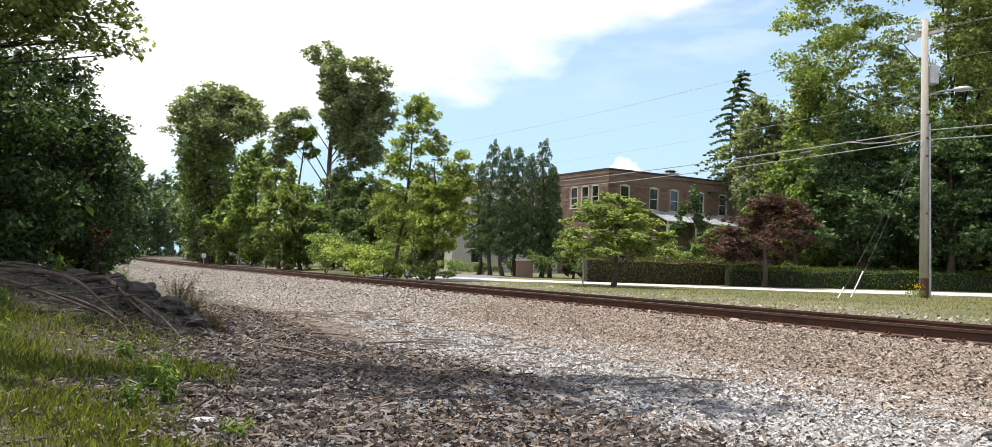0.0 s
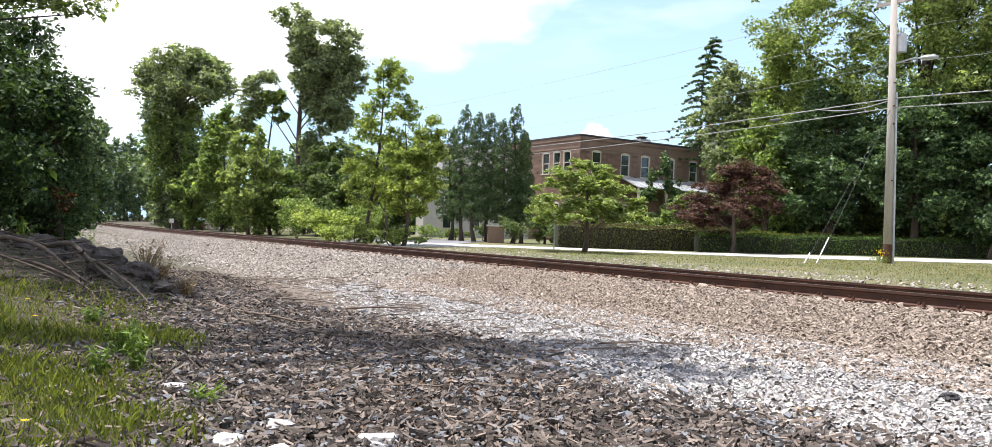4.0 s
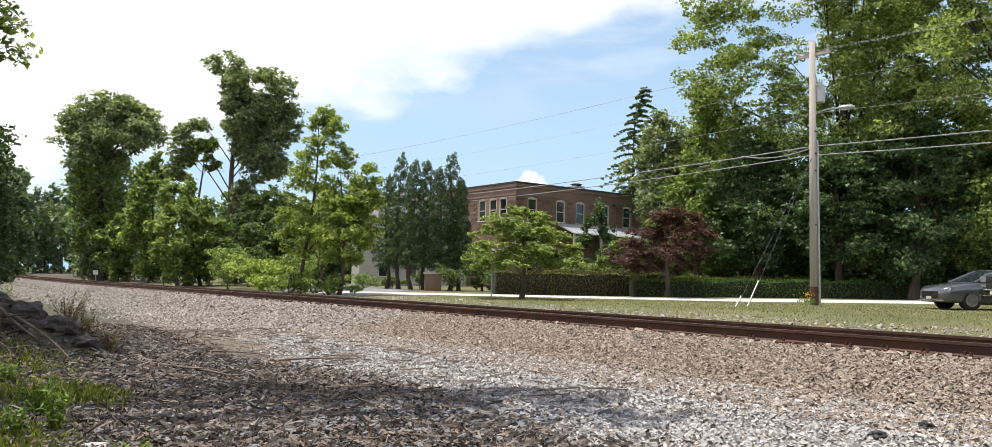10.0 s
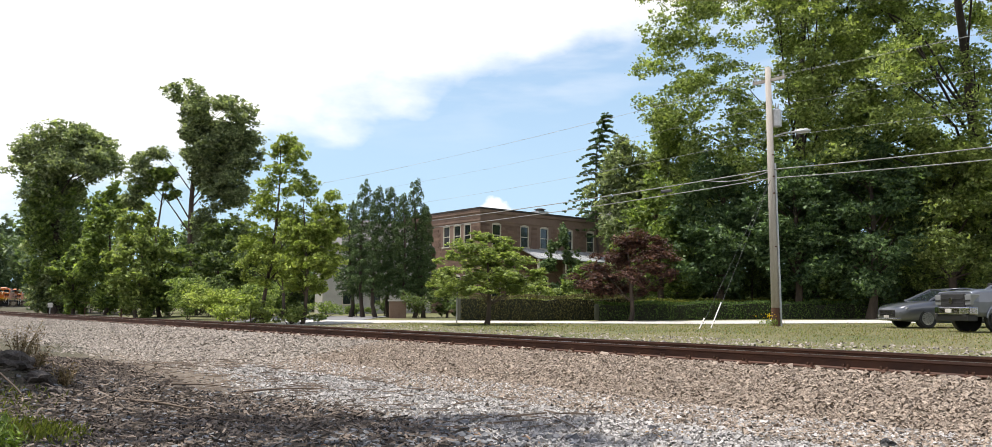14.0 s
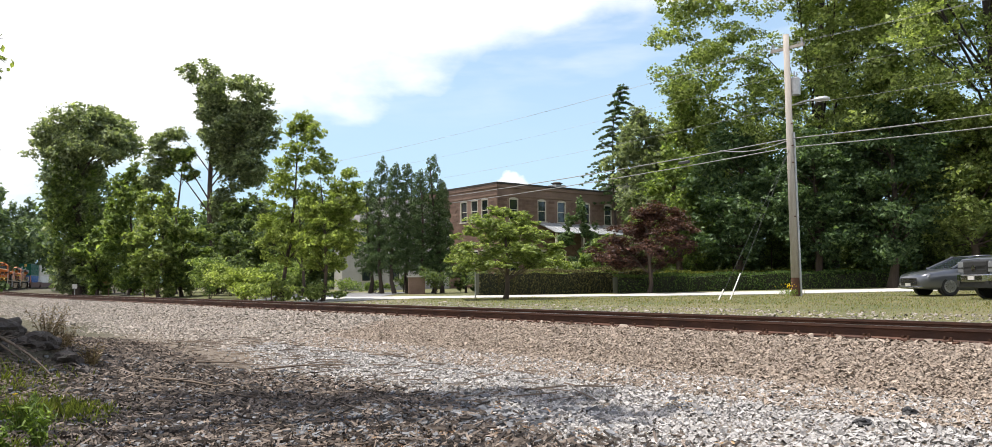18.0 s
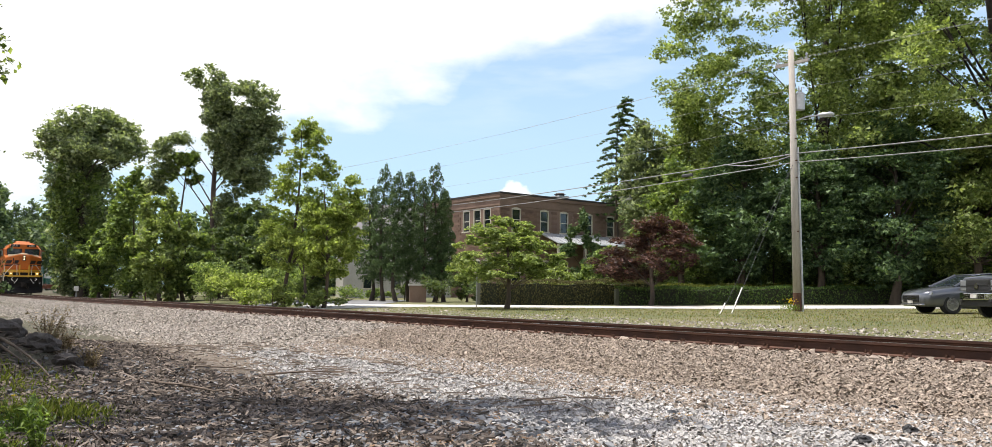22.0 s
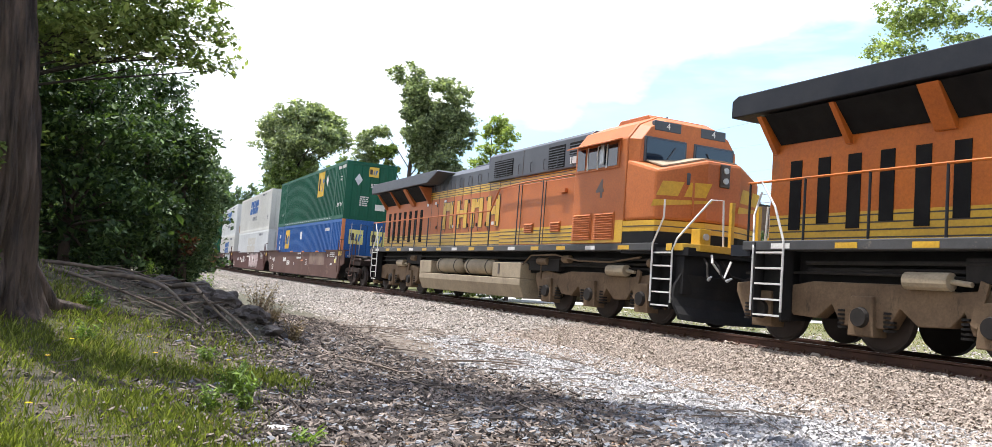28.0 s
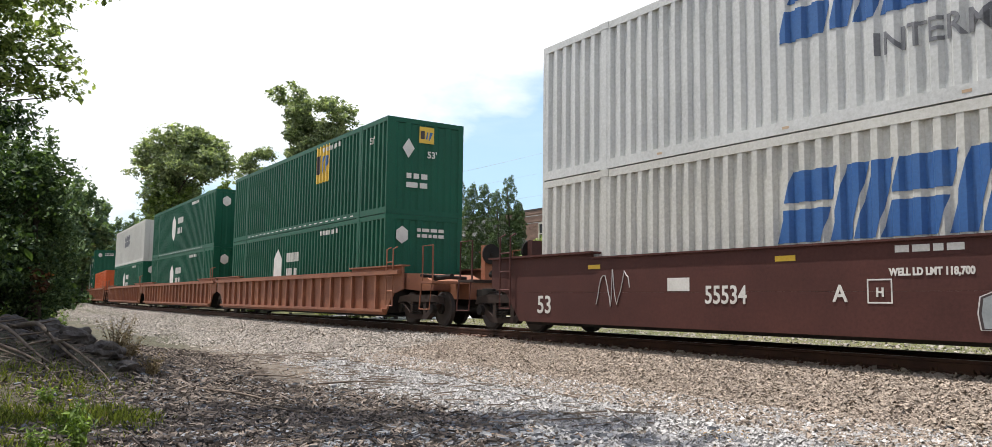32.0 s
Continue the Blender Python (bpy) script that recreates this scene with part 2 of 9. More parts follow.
def ground_z(x, y):
    x, y = np.asarray(x, float), np.asarray(y, float)
    s, n = along(x, y)
    z = np.interp(n, PROFILE[:, 0], PROFILE[:, 1])
    dx = np.where(x < -9, 0.25 * (x + 9), x + 9)
    near = np.clip((8.5 - n) / 5.0, 0, 1)
    near = near * near * (3 - 2 * near)
    z = z + 1.30 * np.exp(-(dx / 3.7) ** 2 - ((y - 11) / 8.0) ** 2) * near
    # the low spoil bank on which the roots and the brush lie
    z = z + 0.28 * np.exp(-(((x + 5.6) / 1.7) ** 2 + ((y - 12.6) / 1.6) ** 2)) * near
    # a low heap of stone and chips in the near foreground
    z = z + 0.14 * np.exp(-(((x + 0.3) / 1.3) ** 2 + ((y - 8.6) / 1.0) ** 2))
    return z


def mesh_of(name, verts, faces, mat, smooth=False):
    """A mesh from arrays: verts (k, 3); faces (m, 3 or 4)."""
    verts, faces = np.ascontiguousarray(verts, np.float32), np.ascontiguousarray(faces, np.int32)
    me = bpy.data.meshes.new(name)
    k, m, w = len(verts), len(faces), faces.shape[1]
    me.vertices.add(k)
    me.vertices.foreach_set("co", verts.ravel())
    me.loops.add(m * w)
    me.loops.foreach_set("vertex_index", faces.ravel())
    me.polygons.add(m)
    me.polygons.foreach_set("loop_start", np.arange(0, m * w, w, dtype=np.int32))
    me.polygons.foreach_set("use_smooth", np.full(m, smooth))
    me.update(calc_edges=True)
    me.materials.append(mat)
    return me


def turns(k, rng, tilt=1.0):
    """k random rotation matrices; tilt scales the lean off upright."""
    yaw, a, b = rng.uniform(0, 2 * math.pi, k), rng.uniform(-math.pi, math.pi, k) * tilt, rng.uniform(-math.pi, math.pi, k) * tilt
    cy, sy, ca, sa, cb, sb = np.cos(yaw), np.sin(yaw), np.cos(a), np.sin(a), np.cos(b), np.sin(b)
    o, e = np.zeros(k), np.ones(k)
    rz = np.array([[cy, -sy, o], [sy, cy, o], [o, o, e]]).transpose(2, 0, 1)
    rx = np.array([[e, o, o], [o, ca, -sa], [o, sa, ca]]).transpose(2, 0, 1)
    ry = np.array([[cb, o, sb], [o, e, o], [-sb, o, cb]]).transpose(2, 0, 1)
    return rz @ rx @ ry


def strew(name, places, sizes, shape, faces, mat, rng, tilt=1.0, jitter=0.0, smooth=False):
    """Many small pieces of one shape, each turned, scaled and knocked out of true, as one mesh. sizes: (k,) or (k, 3)."""
    k, v = len(places), len(shape)
    sizes = np.asarray(sizes, float)
    sizes = sizes[:, None] * np.ones(3) if sizes.ndim == 1 else sizes
    base = shape[None] + rng.normal(0, jitter, (k, v, 3)) if jitter else np.repeat(shape[None], k, 0)
    pts = np.einsum("kij,kvj->kvi", turns(k, rng, tilt), base * sizes[:, None]) + places[:, None]
    idx = faces[None] + (np.arange(k) * v)[:, None, None]
    return mesh_of(name, pts.reshape(-1, 3), idx.reshape(-1, faces.shape[1]), mat, smooth)


STONE_V = np.array([(x, y, z) for x in (-0.5, 0.5) for y in (-0.5, 0.5) for z in (-0.5, 0.5)])
STONE_F = np.array([(0, 1, 3, 2), (4, 6, 7, 5), (0, 4, 5, 1), (2, 3, 7, 6), (0, 2, 6, 4), (1, 5, 7, 3)])
PEBBLE_V = np.array([(-0.5, -0.5, -0.4), (0.5, -0.5, -0.4), (0.5, 0.5, -0.4), (-0.5, 0.5, -0.4), (-0.24, 0.0, 0.5), (0.24, 0.06, 0.5)])
PEBBLE_T = np.array([(0, 1, 5), (0, 5, 4), (1, 2, 5), (2, 3, 4), (2, 4, 5), (3, 0, 4)])
STICK_V = np.array([(x, y, z) for x in (-0.5, 0.5) for y, z in ((-0.5, -0.3), (0.5, -0.3), (0.0, 0.5))])
STICK_F = np.array([(0, 1, 4, 3), (1, 2, 5, 4), (2, 0, 3, 5)])
LEAF_V = np.array([(0, -0.5, 0), (0.28, 0, 0.06), (0, 0.5, 0), (-0.28, 0, 0.06)])
LEAF_F = np.array([(0, 1, 2, 3)])
BLADE_V = np.array([(-0.5, 0, 0), (0.5, 0, 0), (0.32, 0.25, 0.6), (0.0, 0.8, 1.0)])
BLADE_F = np.array([(0, 1, 2, 3)])


def on_ground(xy, lift=0.0):
    return np.column_stack([xy, ground_z(xy[:, 0], xy[:, 1]) + lift])


def ground_material():
    """Soil, gravel and turf on one sheet, told apart by their place on the plan."""
    m, nt, nd, ln, bs = nodes_of("ground_cover")
    geo = nd.new("ShaderNodeNewGeometry").outputs["Position"]
    grain = noise_fac(nd, ln, geo, 9.0, 8, 0.75)
    broad = noise_fac(nd, ln, geo, 0.35, 5, 0.6)
    fine = noise_fac(nd, ln, geo, 45.0, 5, 0.8)

    def band(v, c, lo, hi):
        d = nd.new("ShaderNodeVectorMath")
        d.operation = "DOT_PRODUCT"
        ln.new(geo, d.inputs[0])
        d.inputs[1].default_value = v
        j = nd.new("ShaderNodeMath")
        j.operation = "MULTIPLY_ADD"
        ln.new(grain, j.inputs[0])
        j.inputs[1].default_value = 2.2
        ln.new(d.outputs["Value"], j.inputs[2])
        r = nd.new("ShaderNodeMapRange")
        ln.new(j.outputs[0], r.inputs["Value"])
        r.inputs["From Min"].default_value, r.inputs["From Max"].default_value = lo, hi
        return r.outputs["Result"]

    turf = ramp(nd, ln, broad, [(0.35, (0.090, 0.105, 0.036)), (0.55, (0.140, 0.138, 0.058)), (0.7, (0.190, 0.165, 0.090))])
    turf = blend(nd, ln, 0.6, turf, ramp(nd, ln, fine, [(0.3, (0.25,) * 3), (0.7, (0.75,) * 3)]), "OVERLAY")
    soil = ramp(nd, ln, grain, [(0.35, (0.030, 0.023, 0.019)), (0.55, (0.060, 0.047, 0.038)), (0.72, (0.12, 0.098, 0.082))])
    grit = ramp(nd, ln, fine, [(0.35, (0.095, 0.076, 0.058)), (0.6, (0.21, 0.172, 0.132)), (0.8, (0.33, 0.28, 0.22))])
    grit = blend(nd, ln, ramp(nd, ln, broad, [(0.4, (0, 0, 0)), (0.65, (0.6,) * 3)]), grit, (0.24, 0.20, 0.16))
    nv = (float(N[0]), float(N[1]), 0)
    col = blend(nd, ln, band(nv, 0, 5.6, 6.8), soil, grit)
    col = blend(nd, ln, band(nv, 0, 15.6, 16.6), col, turf)
    col = blend(nd, ln, band((-1.0, -0.25, 0), 0, 1.6, 3.0), col, blend(nd, ln, 0.7, turf, soil))
    ln.new(col, bs.inputs["Base Color"])
    bs.inputs["Roughness"].default_value = 0.95
    b = nd.new("ShaderNodeBump")
    b.inputs["Strength"].default_value, b.inputs["Distance"].default_value = 0.8, 0.04
    ln.new(fine, b.inputs["Height"])
    ln.new(b.outputs["Normal"], bs.inputs["Normal"])
    return m


def build_ground():
    # one sheet: fine cells near the camera, wide ones out to the horizon
    def ticks(fine, wide):
        a = [0.0]
        while a[-1] < wide:
            a.append(a[-1] + (0.5 if a[-1] < fine else 0.5 + (a[-1] - fine) * 0.10))
        return np.array([-v for v in a[:0:-1]] + a)

    tx, ty = ticks(18, 2500), ticks(30, 2500)
    gx, gy = np.meshgrid(tx, ty + 6)
    gz = ground_z(gx, gy)
    k = len(tx)
    i = (np.arange(len(ty) - 1)[:, None] * k + np.arange(k - 1)[None]).ravel()
    ob = new("ground", mesh_of("ground", np.column_stack([gx.ravel(), gy.ravel(), gz.ravel()]), np.column_stack([i, i + 1, i + k + 1, i + k]), ground_material(), True))
    tagged(ob, "brown soil, grey gravel and dry turf beside a railway", "ground", kind="structure")


def stones(name, count, s0, s1, n0, n1, size, mat, label, lift=0.0, taper=0.0):
    s, n = RNG.uniform(s0, s1, count), RNG.uniform(n0, n1, count)
    if taper:  # fewer far off, where they close up to the eye
        keep = RNG.random(count) < np.clip(taper / np.maximum(s, taper), 0.1, 1)
        s, n = s[keep], n[keep]
    if n0 < 6:  # ragged inner edge
        edge = np.clip(4.8 + 0.12 * (s - 5), 4.6, 6.0) + 0.3 * np.sin(s * 0.9) + RNG.normal(0, 0.3, len(n))
        keep = (n > edge) & (RNG.random(len(n)) < np.clip(0.22 + (n - edge) / 1.8 + np.clip((9 - s) / 6, 0, 1), 0, 1))
        s, n = s[keep], n[keep]
    xy = spot(s, n)
    sz = size * np.exp(RNG.normal(0, 0.28, (len(s), 1))) * RNG.uniform((0.8, 0.65, 0.45), (1.5, 1.05, 0.85), (len(s), 3))
    at = on_ground(xy, lift)
    at[:, 2] += RNG.uniform(-0.3, 0.5, len(s)) * size * (1 if s1 < 20 else 0.5)
    me = strew(name, at, sz, PEBBLE_V, PEBBLE_T, mat, RNG, 0.30, 0.13)
    return tagged(new(name, me), label, "ballast", kind="stuff")


def build_ballast():
    stones("gravel", 74000, -1.5, 17, 4.2, 8.4, 0.033, M["stone_light"], "pale grey crushed granite ballast strewn over the verge", 0.004)
    stones("ballast_shoulder", 78000, -0.5, 17, 7.4, 10.75, 0.031, M["stone_rust"], "rust-tinged crushed stone ballast on the track shoulder", 0.008)
    stones("ballast_far", 200000, 16.5, 130, 4.2, 10.75, 0.050, M["stone_far"], "buff grey crushed stone ballast along the track", 0.0, 26)
    stones("ballast_crib", 9000, -5, 45, 10.7, 13.1, 0.07, M["stone_rust"], "rust-stained ballast between the ties", 0.0, 14)
    stones("verge_gravel", 6500, -6, 34, 14.4, 18.0, 0.05, M["stone_far"], "loose grey ballast strewn along the edge of the verge", 0.0, 12)
    stones("ballast_back", 5000, -5, 90, 13.0, 14.6, 0.09, M["stone_far"], "grey ballast on the far shoulder of the track", 0.0, 20)


def rail_profile():
    return [(-0.036, 0.0), (-0.036, -0.035), (-0.010, -0.05), (-0.010, -0.145), (-0.070, -0.165), (-0.070, -0.180), (0.070, -0.180), (0.070, -0.165), (0.010, -0.145), (0.010, -0.05), (0.036, -0.035), (0.036, 0.0)]


def sweep(profile, ss, n, z):
    """A profile of (across, up) drawn along the track."""
    pr = np.array(profile)
    k = len(pr)
    rows = []
    for s in ss:
        xy = spot(np.full(k, s), n + pr[:, 0])
        rows.append(np.column_stack([xy, z + pr[:, 1]]))
    v = np.concatenate(rows)
    f = [(r * k + i, r * k + (i + 1) % k, (r + 1) * k + (i + 1) % k, (r + 1) * k + i) for r in range(len(ss) - 1) for i in range(k)]
    return v, np.array(f)


def build_track():
    root = tagged(new("railway_track"), "single railway track with rusty rails on weathered ties", "track", kind="structure")
    ss = np.concatenate([np.arange(-40, 57, 8), np.arange(57, 420, 5)])
    for side in (-1, 1):
        v, f = sweep(rail_profile(), ss, TRACK_N + side * 0.755, RAIL_Z)
        ob = new("rail", mesh_of("rail", v, f, M["rail"]))
        ob.parent = root
        v, f = sweep([(-0.030, 0.0), (0.030, 0.0), (0.030, 0.003), (-0.030, 0.003)], ss, TRACK_N + side * 0.755, RAIL_Z)
        hd = new("running_surface", mesh_of("running_surface", v, f, M["rail_head"]))
        hd.parent = ob
    tie = strew("tie", np.zeros((1, 3)), np.ones(1), STONE_V * (2.6, 0.23, 0.18), STONE_F, M["tie"], RNG, 0.0)
    plate = mesh_of("tie_plate", STONE_V * (0.36, 0.19, 0.03), STONE_F, M["plate"])
    spike = mesh_of("rail_spike", np.concatenate([STONE_V * (0.035, 0.03, 0.06), STONE_V * (0.035, 0.03, 0.06) + (0.06, 0.10, 0)]), np.concatenate([STONE_F, STONE_F + 8]), M["plate"])
    rng = np.random.default_rng(3)
    for i in range(230):
        s = -14 + i * 0.53
        xy = spot(s, TRACK_N)
        a = spot(s + 0.1, TRACK_N) - xy
        yaw = math.degrees(math.atan2(a[1], a[0])) - 90 + rng.normal(0, 0.8)
        t = new("tie", tie)
        t.parent = root
        t.matrix_basis = pose(xy[0], xy[1], RAIL_Z - 0.19 - 0.09 - 0.006, 0, 0, yaw) @ Matrix.Translation((rng.normal(0, 0.03), 0, 0))
        if i < 90:
            for side in (-1, 1):
                q = spot(s, TRACK_N + side * 0.755)
                p = new("tie_plate", plate)
                p.parent = t
                p.matrix_parent_inverse = t.matrix_basis.inverted()
                p.matrix_basis = pose(q[0], q[1], RAIL_Z - 0.186, 0, 0, yaw)
            q = spot(s, TRACK_N - 0.755 - 0.09)
            p = new("rail_spike", spike)
            p.parent = t
            p.matrix_parent_inverse = t.matrix_basis.inverted()
            p.matrix_basis = pose(q[0], q[1], RAIL_Z - 0.145, 0, 0, yaw)


build_ground()
build_track()
build_ballast()


# ---- trees ----
def tube(path, radii, sides=7):
    """Tapered tube through the points of path."""
    path = np.array(path, float)
    k = len(path)
    v, f = [], []
    for i in range(k):
        d = path[min(i + 1, k - 1)] - path[max(i - 1, 0)]
        d = d / (np.linalg.norm(d) + 1e-9)
        a = np.cross(d, (0.31, 0.17, 0.93) if abs(d[2]) < 0.9 else (1, 0, 0))
        a /= np.linalg.norm(a)
        b = np.cross(d, a)
        for j in range(sides):
            w = 2 * math.pi * j / sides
            v.append(path[i] + radii[i] * (math.cos(w) * a + math.sin(w) * b))
    for i in range(k - 1):
        for j in range(sides):
            f.append((i * sides + j, i * sides + (j + 1) % sides, (i + 1) * sides + (j + 1) % sides, (i + 1) * sides + j))
    return np.array(v), np.array(f)


def joined(pieces):
    vs, fs, k = [], [], 0
    for v, f in pieces:
        vs.append(v)
        fs.append(f + k)
        k += len(v)
    return np.concatenate(vs), np.concatenate(fs)


LUSH = 1.25
SPRIG_V = np.array([(0, -0.5, 0), (0.34, 0.28, 0.05), (-0.30, 0.36, -0.04)])
SPRIG_F = np.array([(0, 1, 2)])


def foliage(name, clumps, count, size, mat, rng, droop=0.35, shell=0.55, lobes=False):
    """Leaves round clumps (x, y, z, rx, rz): each clump breaks up into sprays, each spray into domed tufts of leaves, with gaps between."""
    c = np.array(clumps, float)
    if lobes:  # each clump is one closed, domed plume
        k = int(count * LUSH)
        pick = rng.choice(len(c), k, p=c[:, 3] * c[:, 4] / (c[:, 3] * c[:, 4]).sum())
        d = rng.normal(size=(k, 3))
        d /= np.linalg.norm(d, axis=1, keepdims=True)
        d[:, 2] = np.where(rng.random(k) < 0.7, np.abs(d[:, 2]), d[:, 2])
        p = c[pick, :3] + d * (rng.random(k) ** 0.22 * (1 + rng.normal(0, 0.07, k)))[:, None] * c[pick][:, [3, 3, 4]]
        return strew(name, p, size * np.exp(rng.normal(0, 0.3, k)), LEAF_V, LEAF_F, mat, rng, 0.34)
    c[:, 3:] *= 0.96
    kids = 9
    d = rng.normal(size=(len(c), kids, 3))
    d /= np.linalg.norm(d, axis=2, keepdims=True)
    d *= rng.uniform(0.40, 0.86, (len(c), kids, 1))
    grow = rng.uniform(0.32, 0.56, (len(c), kids, 1))
    c = np.concatenate([c[:, None, :3] + d * c[:, None, [3, 3, 4]], np.repeat(c[:, None, 3:], kids, 1) * grow], axis=2).reshape(-1, 5)
    c[:, 4] = np.maximum(c[:, 4], 0.4 * c[:, 3])
    far = size >= 0.15
    count = int(count * LUSH * (1.6 if far else 1.0))
    wt = c[:, 3] ** 1.6 * np.maximum(c[:, 4], 0.1) ** 0.8
    pick = rng.choice(len(c), count, p=wt / wt.sum())
    k = 9
    sub = rng.normal(size=(len(c), k, 3))
    sub /= np.linalg.norm(sub, axis=2, keepdims=True)
    sub *= rng.uniform(0.55, 1.05, (len(c), k, 1))
    rad = rng.uniform(0.26, 0.52, (len(c), k))
    which = rng.integers(0, k, count)
    d = rng.normal(size=(count, 3))
    d /= np.linalg.norm(d, axis=1, keepdims=True)
    dome = d * (1, 1, 0.75)
    dome[:, 2] = np.where(rng.random(count) < 0.75, np.abs(dome[:, 2]), dome[:, 2])
    r = rng.random(count) ** 0.3 * (1 + rng.normal(0, 0.10, count))
    puff = sub[pick, which] + dome * (r * rad[pick, which])[:, None]
    fill = d * (rng.random(count) ** shell)[:, None] * 0.95
    soft = rng.normal(size=(count, 3)) * 0.55
    which = rng.random(count)[:, None]
    u = np.where(which < 0.12, fill, np.where(which < 0.24, soft, puff))
    p = c[pick, :3] + u * c[pick][:, [3, 3, 4]]
    sz = size * (1.06 if far else 1.12) * np.exp(rng.normal(0, 0.32, count))
    return strew(name, p, sz, SPRIG_V if far else LEAF_V, SPRIG_F if far else LEAF_F, mat, rng, min(0.34, droop))


def within(rows, rng, k, size, deep=0.8, flat=0.7):
    """k boughs that fill an outline of rows (height, left, right), as deep as it is wide times deep, thicker towards its skin."""
    z, a, b = np.array(rows, float).T
    order = np.argsort(z)
    z, a, b = z[order], a[order], b[order]
    out = []
    while len(out) < k:
        h = rng.uniform(z[0], z[-1])
        lo, hi = np.interp(h, z, a), np.interp(h, z, b)
        if rng.random() > (hi - lo + 0.3) / (np.max(b - a) + 0.3):
            continue
        w = (hi - lo) / 2
        t, q = rng.uniform(0, 2 * math.pi), rng.uniform(0, 1) ** 0.45
        s = size * rng.uniform(0.65, 1.3)
        s = min(s, max(0.35 * size, w))
        out.append(((lo + hi) / 2 + max(0, w - 0.6 * s) * q * math.cos(t), max(0, w * deep - 0.6 * s) * q * math.sin(t), h, s, s * flat * rng.uniform(0.8, 1.2)))
    return out


def boughs(height, width, low, rng, k, size, belly=0.55):
    """Many small boughs spread through a tall airy crown, thick at its skin and open inside."""
    out = []
    for _ in range(k):
        t = rng.uniform(0.02, 1.0)
        w = width / 2 * max(0.18, 1 - abs((t - belly) / (belly if t < belly else 1 - belly)) ** 2.2) ** 0.5
        a, r = rng.uniform(0, 2 * math.pi), w * rng.uniform(0.15, 1.0) ** 0.5
        q = size * rng.uniform(0.65, 1.35)
        out.append((r * math.cos(a), r * math.sin(a), low + (height - low) * t, q, q * rng.uniform(0.5, 0.8)))
    return out


def tree(x, y, height, clumps, leaf, label, count=9000, size=0.2, trunk=0.2, seed=1, bark="bark", lean=(0, 0), name="tree", category="tree", group="", bare=0.25, droop=0.35, limbs=True, forks=0, z0=None, shell=0.55, extra=None, lobes=False):
    """A tree with its base at x, y. clumps: (dx, dy, z, rx, rz) from the base."""
    rng = np.random.default_rng(seed)
    base = float(ground_z(x, y)) if z0 is None else z0
    root = tagged(new(name), label, category, group)
    root.matrix_basis = pose(x, y, base)
    top = max(c[2] for c in clumps)
    stem = [np.array((lean[0] * t + 0.03 * top * math.sin(3 * t + seed), lean[1] * t + 0.03 * top * math.cos(2 * t + seed) - 0.03 * top * math.cos(seed), (top * 0.96 + 0.15) * t - 0.15)) for t in np.linspace(0, 1, 9)]
    stem[0][:2] = 0
    rad = [trunk * (1.35 if i == 0 else 1.0) * (1 - 0.93 * i / 8) ** 0.8 for i in range(9)]
    wood = [tube(stem, rad, 9)]
    if bark == "bark_old":  # furrowed stem with a flared foot
        ts = np.linspace(0, 1, 90) ** 1.6
        pts = [[np.interp(t, np.linspace(0, 1, 9), [q[j] for q in stem]) for j in range(3)] for t in ts]
        rr = [np.interp(t, np.linspace(0, 1, 9), rad) * 0.84 * (1 + 0.5 * math.exp(-p[2] / 0.35)) for t, p in zip(ts, pts)]
        v, f = tube(pts, rr, 84)
        for i in range(len(v)):
            a, z = 2 * math.pi * (i % 84) / 84, v[i][2]
            c0 = np.array(pts[i // 84])
            d = 0.06 * noise.noise(Vector((math.cos(a) * 5, math.sin(a) * 5, z * 0.7))) + 0.10 * abs(noise.noise(Vector((math.cos(a) * 9, math.sin(a) * 9, z * 1.3)))) - 0.03
            v[i] = c0 + (v[i] - c0) * (1 + 4.2 * d)
        wood = [(v, f)]
    if limbs:
        for c in clumps[::1 if len(clumps) < 40 else 9 if len(clumps) < 300 else 26]:
            tip = np.array(c[:3], float)
            t = np.clip((tip[2] - 1.05 * math.hypot(tip[0], tip[1]) - 0.1 * c[4]) / (top * 0.96), bare, 0.9)
            a = np.array([np.interp(t, np.linspace(0, 1, 9), [q[j] for q in stem]) for j in range(3)])
            mid = (a + tip) / 2 + np.array((0, 0, 0.06 * np.linalg.norm(tip - a))) + rng.normal(0, 0.04 * np.linalg.norm(tip - a), 3)
            r0 = trunk * (0.42 if len(clumps) < 100 else 0.30) * (1 - 0.75 * t)
            wood.append(tube([a, (a + mid) / 2, mid, (mid + tip) / 2, tip], [r0, r0 * 0.8, r0 * 0.6, r0 * 0.42, r0 * 0.2], 5))
            for _ in range(forks):
                e = tip + rng.normal(0, 1, 3) * (c[3], c[3], c[4]) * 0.6
                wood.append(tube([mid, (mid + e) / 2 + (0, 0, 0.1), e], [r0 * 0.4, r0 * 0.28, r0 * 0.1], 4))
    v, f = joined(wood)
    o = new("trunk", mesh_of("trunk", v, f, M[bark], True))
    o.parent = root
    o = new("crown", foliage("crown", clumps, count, size, M[leaf], rng, droop, shell, lobes))
    o.parent = root
    for nm, mat, cl, cnt, sz in extra or ():
        o = new(nm, foliage(nm, cl, cnt, sz, M[mat], rng, droop, shell))
        o.parent = root
        o["kind"] = "stuff"
    return root


